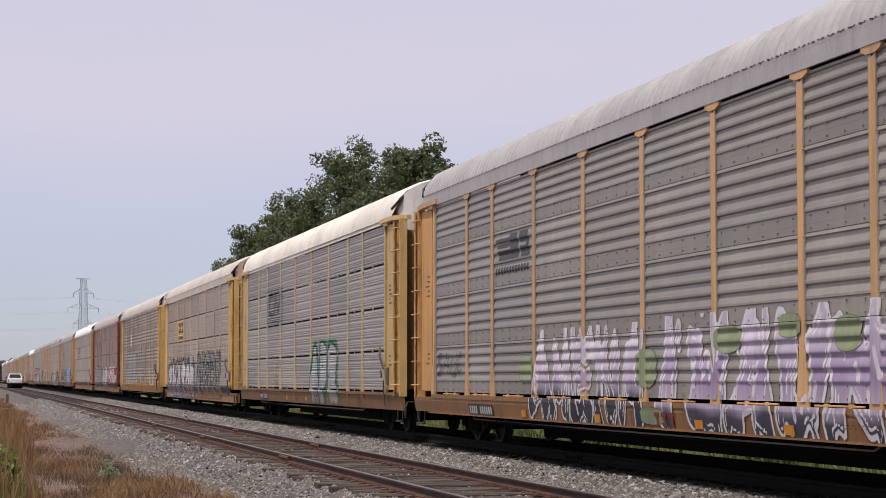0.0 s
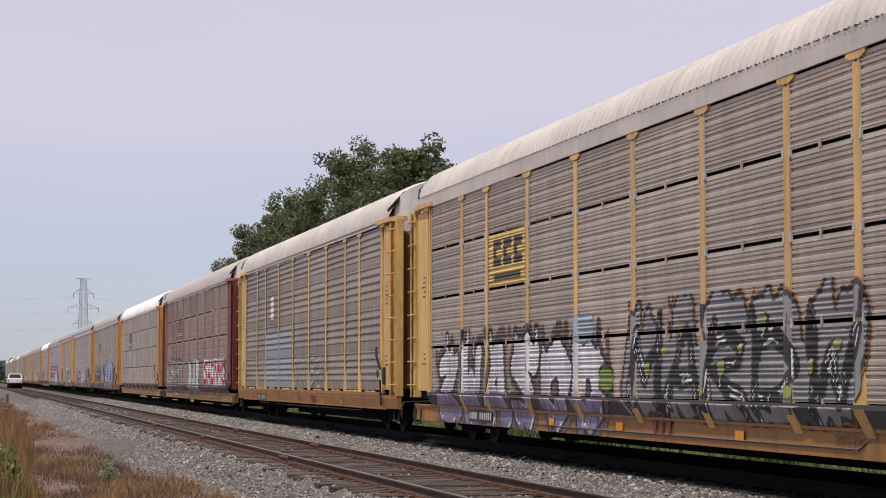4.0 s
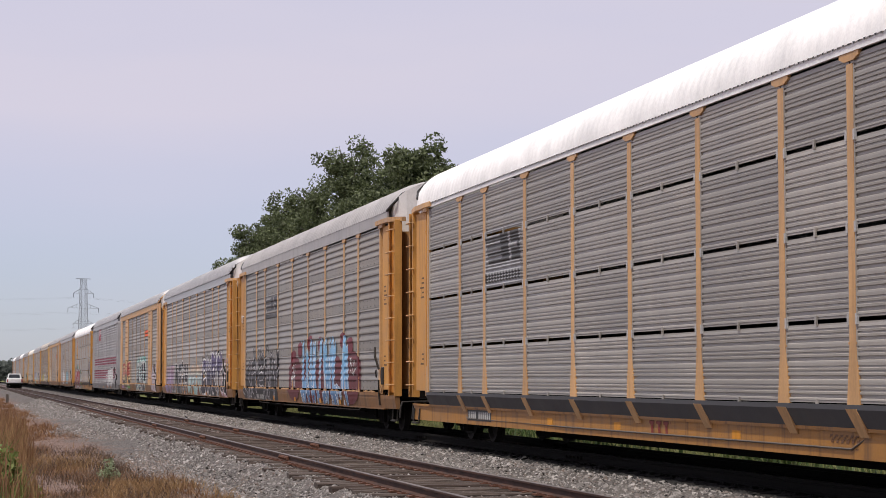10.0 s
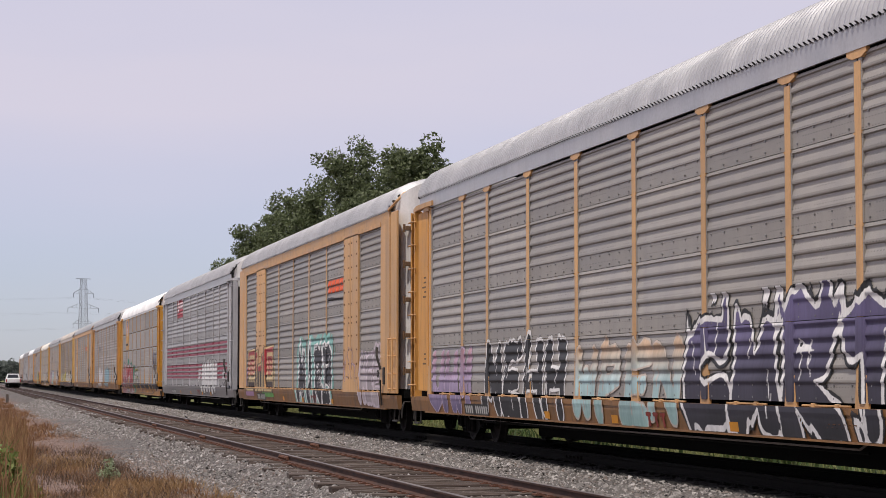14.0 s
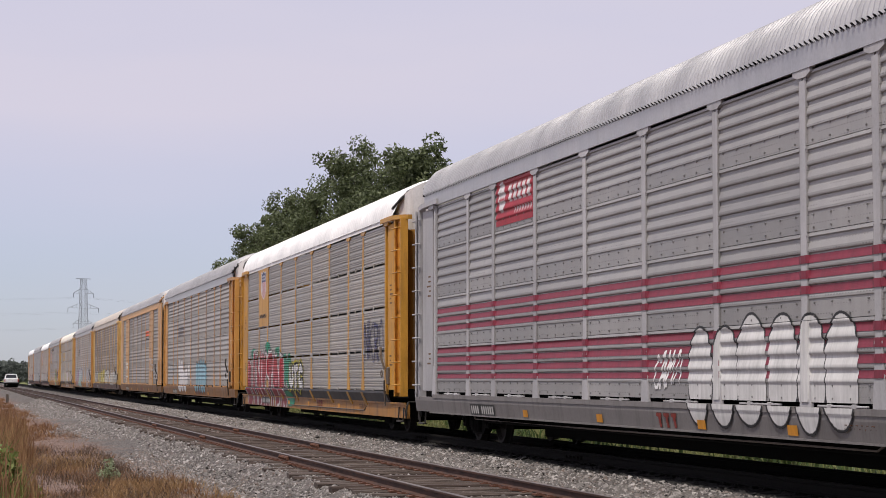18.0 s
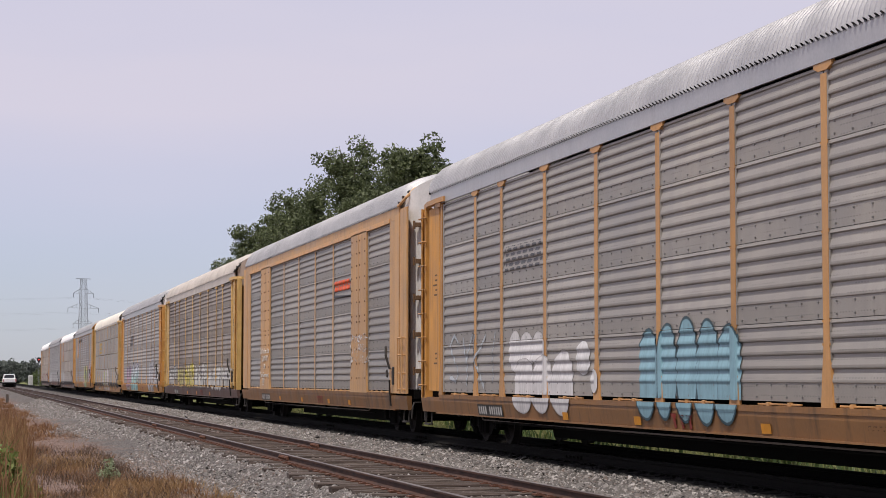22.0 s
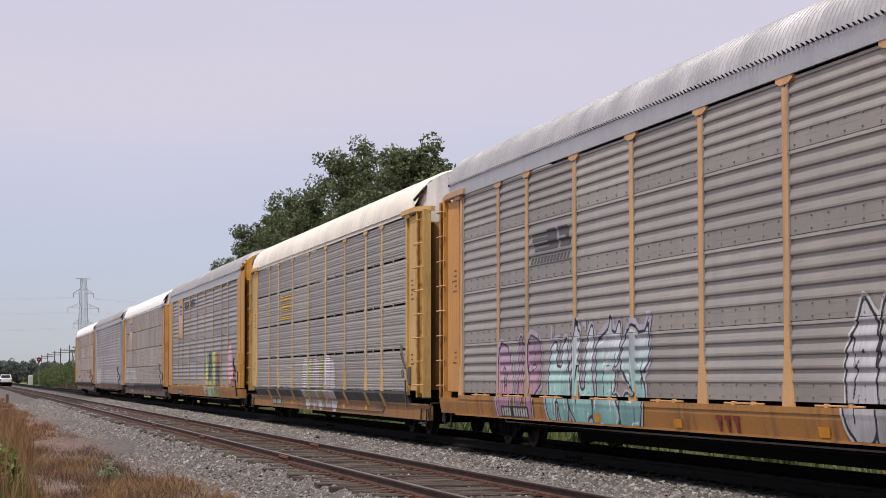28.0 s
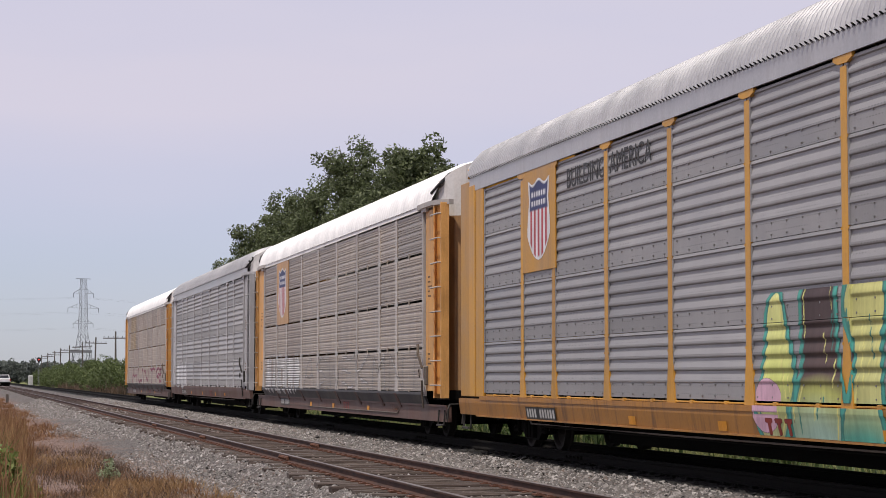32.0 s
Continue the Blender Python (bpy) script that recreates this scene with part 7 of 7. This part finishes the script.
on(7, 11.73, 8.2, 0.62, 1.94, "UHM", [(0.0, (0.16, 0.13, 0.24)), (0.5, (0.36, 0.28, 0.42)), (1.0, (0.42, 0.24, 0.28))], (0.46, 0.36, 0.48), 18, fat=1.3, label="purple graffiti letters")
on(7, 7.3, 2.0, 0.57, 2.06, "MEHH", (0.03, 0.03, 0.033), WHITE, 19, fat=1.15, edge=0.06, spike=0.12, slant=0.02, label="black graffiti letters outlined in white")
on(7, 1.6, -3.4, 0.62, 1.85, "WPEN", [(0.0, (0.3, 0.46, 0.44)), (0.5, (0.40, 0.55, 0.57)), (1.0, (0.52, 0.36, 0.24))], (0.5, 0.42, 0.36), 20, fat=1.2, spike=0.1, label="pale blue and orange graffiti letters")
on(7, -3.5, -10.2, 0.58, 2.22, "CMRT", [(0.0, (0.03, 0.03, 0.035)), (0.45, (0.05, 0.045, 0.07)), (1.0, (0.12, 0.10, 0.2))], WHITE, 24, halo=BLACK, fat=1.35, edge=0.08, cast=0.05, spike=0.22, slant=0.02, label="dark violet graffiti letters with wide white outlines")
on(7, -10.3, -12.04, 0.74, 1.95, "SE", BLACK, WHITE, 25, halo=(0.50, 0.32, 0.36), fat=1.2, edge=0.05, cast=0.1, label="black and white graffiti on a pink ground")
patch("graffiti", STYLE[8], TRAIN[8], 11.5, 5.1, 0.66, 2.3, maze_piece, "red and cream maze-like graffiti outlined in black", step=0.03)
scrawl(8, 11.9, 11.2, 0.98, 1.6, "I", (0.40, 0.22, 0.38), 90, width=0.06, label="mauve spray stroke")
on(8, 0.5, -5.25, 0.57, 2.18, "MIRB", (0.025, 0.025, 0.03), WHITE, 27, halo=(0.20, 0.42, 0.38), fat=1.4, glint=WHITE, edge=0.10, cast=0.2, spike=0.1, slant=0.0, label="black and white graffiti letters on teal")
on(8, -9.15, -11.6, 0.70, 2.0, "HEE", [(0.0, (0.40, 0.34, 0.36)), (1.0, (0.30, 0.27, 0.28))], (0.56, 0.48, 0.53), 30, fat=1.3, edge=0.09, spike=0.06, label="pale pinkish white graffiti letters")
scrawl(8, -6.9, -8.7, 1.15, 2.05, "WSH", (0.50, 0.36, 0.42), 38, width=0.02, label="pink scrawl")
scrawl(9, -1.81, -2.95, 1.09, 1.63, "CAMA", WHITE, 39, width=0.03, label="white scrawl")
bubbles(9, -3.2, -5.9, 0.58, 2.1, (0.60, 0.59, 0.58), BLACK, 4, "white bubble graffiti letters outlined in black", 3, 0.035)
bubbles(9, -6.0, -8.5, 0.58, 2.14, (0.60, 0.59, 0.58), BLACK, 6, "white bubble graffiti letters outlined in black", 3, 0.035)
bubbles(9, -10.2, -11.0, 0.98, 1.7, (0.40, 0.39, 0.39), BLACK, 8, "outlined bubble graffiti letter", 1, 0.03)
for k, (a, c, z0, z1) in enumerate(((12.3, 11.4, 0.4, 1.9), (10.9, 9.9, 1.85, 2.3), (7.6, 6.5, 1.9, 2.45), (5.4, 4.6, 1.9, 2.25), (3.9, 2.2, 0.95, 2.1), (3.6, 2.0, 0.38, 0.95))):
    bubbles(10, a, c, z0, z1, (0.03, 0.24, 0.14), None, 70 + k, "green spray mist", 1 if k != 4 else 2)
on(10, 12.05, 3.4, 0.38, 2.08, "SINKTDR", [(0.0, (0.16, 0.018, 0.024)), (0.4, (0.30, 0.028, 0.04)), (1.0, (0.38, 0.04, 0.045))], (0.64, 0.62, 0.62), 28, halo=(0.02, 0.022, 0.022), fat=1.65, edge=0.085, cast=0.04, spike=0.08, slant=0.02, drip=False, label="red graffiti letters outlined in white and black")
on(10, 2.6, 0.0, 0.97, 1.72, "UTC", (0.60, 0.59, 0.58), BLACK, 29, halo=(0.46, 0.40, 0.05), fat=1.35, edge=0.075, cast=0.05, slant=0.0, drip=False, label="white graffiti letters outlined in black on yellow")
scrawl(10, -9.21, -11.59, 1.6, 2.65, "NKRO", (0.10, 0.10, 0.19), 40, width=0.04, label="dark blue scrawl")
scrawl(11, 11.3, 7.32, 1.04, 2.13, "SYKI", (0.42, 0.45, 0.48), 41, width=0.035, label="faint white scrawl")
bubbles(11, 6.6, 4.3, 1.35, 2.15, (0.62, 0.60, 0.60), (0.5, 0.48, 0.48), 7, "white overpainted patch", 3, 0.025)
bubbles(11, 6.2, 2.7, 0.58, 1.75, (0.62, 0.60, 0.60), (0.48, 0.46, 0.46), 8, "white overpainted patch", 3, 0.025)
bubbles(11, 2.5, 1.8, 1.25, 1.9, (0.62, 0.61, 0.61), None, 9, "white overpainted patch", 1)
bubbles(11, 1.75, 1.35, 1.0, 1.42, (0.62, 0.61, 0.61), None, 10, "white overpainted patch", 1)
bubbles(11, -0.6, -4.5, 0.57, 2.16, (0.22, 0.38, 0.45), (0.04, 0.08, 0.10), 8, "pale blue bubble graffiti letters", 5, 0.04)
for k in range(3):
    scrawl(12, -6.78, -9.28, 2.11 - 0.25 * k, 2.32 - 0.25 * k, ("CATRASH", "MIRANDO", "SENTIDA")[k], WHITE, 60 + k, width=0.018, label="white hand-chalked line")
on(13, 11.5, 8.0, 0.95, 1.80, "NUP", (0.40, 0.39, 0.37), (0.10, 0.09, 0.085), 43, fat=1.5, edge=0.04, label="grey graffiti letters")
on(13, 7.6, 5.0, 0.95, 1.78, "FOX", (0.46, 0.40, 0.16), (0.16, 0.14, 0.08), 42, fat=1.5, edge=0.035, label="grey and yellow graffiti letters")
on(13, 4.3, 0.6, 0.95, 1.88, "OSOR", (0.50, 0.42, 0.06), (0.10, 0.09, 0.05), 44, fat=1.6, edge=0.035, glint=WHITE, label="yellow graffiti letters")
on(13, 0.3, -4.2, 0.95, 1.84, "RASH", (0.52, 0.51, 0.48), (0.08, 0.075, 0.07), 45, fat=1.6, edge=0.04, label="white and black graffiti letters")
on(13, -4.57, -12.29, 0.93, 1.64, "BONDES", (0.46, 0.45, 0.43), (0.30, 0.29, 0.27), 46, fat=2.0, edge=0.03, label="silvery graffiti letters")
on(14, 9.0, 6.1, 0.62, 2.03, "DIP", [(0.0, (0.3, 0.16, 0.24)), (0.35, (0.52, 0.30, 0.38)), (1.0, (0.30, 0.22, 0.32))], (0.05, 0.04, 0.05), 47, halo=(0.42, 0.36, 0.44), fat=1.4, edge=0.04, cast=0.07, label="pink and violet graffiti letters with a dark outline")
on(14, 5.8, 0.7, 0.57, 2.02, "HUES", [(0.0, (0.20, 0.42, 0.42)), (0.5, (0.36, 0.58, 0.55)), (1.0, (0.50, 0.52, 0.58))], BLACK, 48, halo=(0.44, 0.42, 0.50), fat=1.55, glint=WHITE, edge=0.045, cast=0.08, spike=0.14, label="aqua graffiti letters with a dark outline")
on(14, -5.95, -9.0, 0.58, 2.26, "GPRK", [(0.0, (0.36, 0.35, 0.37)), (0.5, (0.50, 0.49, 0.52)), (1.0, (0.42, 0.42, 0.44))], BLACK, 49, halo=(0.55, 0.54, 0.56), fat=1.5, edge=0.05, cast=0.05, label="white and black graffiti letters")
on(14, -9.25, -12.0, 0.92, 1.95, "KUMX", (0.50, 0.50, 0.52), BLACK, 50, fat=1.6, edge=0.05, spike=0.1, label="white and black graffiti letters")
bubbles(15, 2.4, -2.9, 0.37, 1.9, (0.58, 0.55, 0.55), None, 11, "pale white graffiti cloud", 5)
on(15, 1.6, -2.2, 0.62, 1.86, "EPOS", [[(0.0, (0.30, 0.34, 0.14)), (1.0, (0.46, 0.50, 0.26))], [(0.0, (0.44, 0.40, 0.40)), (1.0, (0.62, 0.58, 0.60))]], (0.50, 0.26, 0.36), 51, fat=1.9, edge=0.035, drip=False, label="lime, white and pink graffiti letters")
on(16, -1.66, -6.61, 0.58, 2.24, "IMIO", [[(0.0, (0.36, 0.38, 0.2)), (0.4, (0.46, 0.50, 0.14)), (1.0, (0.55, 0.56, 0.22))], [(0.0, (0.30, 0.44, 0.36)), (0.35, (0.40, 0.42, 0.12)), (0.5, (0.08, 0.05, 0.045)), (1.0, (0.06, 0.04, 0.04))], [(0.0, (0.10, 0.38, 0.30)), (0.3, (0.5, 0.5, 0.2)), (1.0, (0.55, 0.54, 0.2))], [(0.0, (0.30, 0.32, 0.14)), (0.35, (0.08, 0.05, 0.045)), (0.7, (0.09, 0.05, 0.045)), (1.0, (0.42, 0.14, 0.05))]], (0.05, 0.20, 0.17), 52, halo=(0.06, 0.30, 0.25), fat=2.9, edge=0.035, cast=0.06, slant=0.0, glint=(0.6, 0.58, 0.2), label="lime, brown and orange graffiti letters edged in teal")
bubbles(16, -1.62, -2.4, 0.57, 1.3, (0.58, 0.36, 0.46), None, 10, "pink graffiti shape", 1)
bubbles(16, -9.15, -10.25, 0.96, 2.75, (0.60, 0.38, 0.45), (0.48, 0.16, 0.12), 12, "pink graffiti figure edged in red", 1, 0.05)
bubbles(16, -10.1, -10.6, 1.15, 1.75, (0.60, 0.40, 0.46), (0.48, 0.16, 0.12), 13, "pink graffiti shape edged in red", 1, 0.045)
scrawl(16, -10.5, -11.4, 1.1, 1.7, "S", (0.45, 0.10, 0.05), 14, width=0.07, label="red spray stroke")
on(17, 11.3, 4.6, 0.94, 1.92, "NIEUMH", (0.52, 0.51, 0.50), (0.40, 0.38, 0.37), 53, fat=2.1, edge=0.03, spike=0.15, label="white graffiti letters")
scrawl(17, 4.0, -11.85, 0.98, 1.85, "ASWEKMNI", (0.42, 0.40, 0.39), 54, width=0.03, label="faint pale scrawl")
on(18, 11.3, 7.26, 0.95, 2.02, "SU", (0.52, 0.52, 0.53), (0.45, 0.45, 0.46), 55, fat=1.8, label="white graffiti letters")
scrawl(19, 8.84, -10.15, 0.98, 1.81, "HUNTR", (0.28, 0.06, 0.12), 56, width=0.06, label="magenta scrawl")

# number plates and small stencils on the sills and ends, as plain bars
for i, t in enumerate(TRAIN):
    st = STYLE[i]
    zs = (0.58, 0.78) if st == "slot" else (0.55, 0.76)
    patch("number_plate", st, t, 8.75, 6.95, zs[0], zs[1], number_plate_bars, "black number plate with white marks", step=0.014)
    patch("stencil", st, t, -8.2, -9.0, zs[0] + 0.02, zs[1] - 0.02, stencil_bars((0.16, 0.07, 0.03)), "small dark stencils")
    patch("maker_mark", st, t, -2.0, -2.9, zs[0], zs[1] + 0.03, bars_mark, "worn red block mark")
    for y in ((3.2, -0.4, -5.2) if i % 3 else (5.0, 0.8, -3.6, -6.6)):
        patch("reflector", st, t, y, y - 0.3, zs[0] + 0.03, zs[0] + 0.15, block((0.62, 0.26, 0.02)), "orange reflector")

# ---------------------------------------------------------------- what moves


def motions():
    # wheels: one turning wheelset for each place in a bogie, its keys shared by the alike ones
    n = 32 * FPS
    bogies = [o for o in scene.objects if o.name.split(".")[0] == "bogie"]
    for dy in (-0.89, 0.89):
        sets = [w for b_ in bogies for w in b_.children if abs(w.location.y - dy) < 0.01]
        walk(sets[0], [(k / FPS, wheel_turn(k / FPS, dy)) for k in range(n + 1)])
        src = sets[0].animation_data
        for w in sets[1:]:
            w.rotation_mode = "QUATERNION"
            keys = w.animation_data_create()
            keys.action = src.action
            keys.action_slot = src.action_slot
    # cars
    for i, t in enumerate(TRAIN):
        walk(t, [(s, pose(TRACK_MAIN, car_y(i, train_run(s)), 0)) for s in range(0, 33)])
    # the pickup stands, then rolls away slowly
    rows = ((0, 266), (5, 266), (7.5, 267), (10, 270), (13, 276), (16, 284), (19, 293), (23, 308), (28, 331), (32, 345))
    walk(PICKUP, [(s, pose(TRACK_SIDE, y, 0)) for s, y in rows])
    # crowns sway in the wind
    for k, (t, crown) in enumerate(TREES):
        r = random.Random(500 + k)
        walk(crown, [(s, pose(0, 0, 0, 0.35 * math.sin(s * 1.15 + k) + r.uniform(-0.15, 0.15), 0.4 * math.sin(s * 0.83 + 2.1 * k) + r.uniform(-0.15, 0.15), 0)) for s in range(0, 33)])


motions()
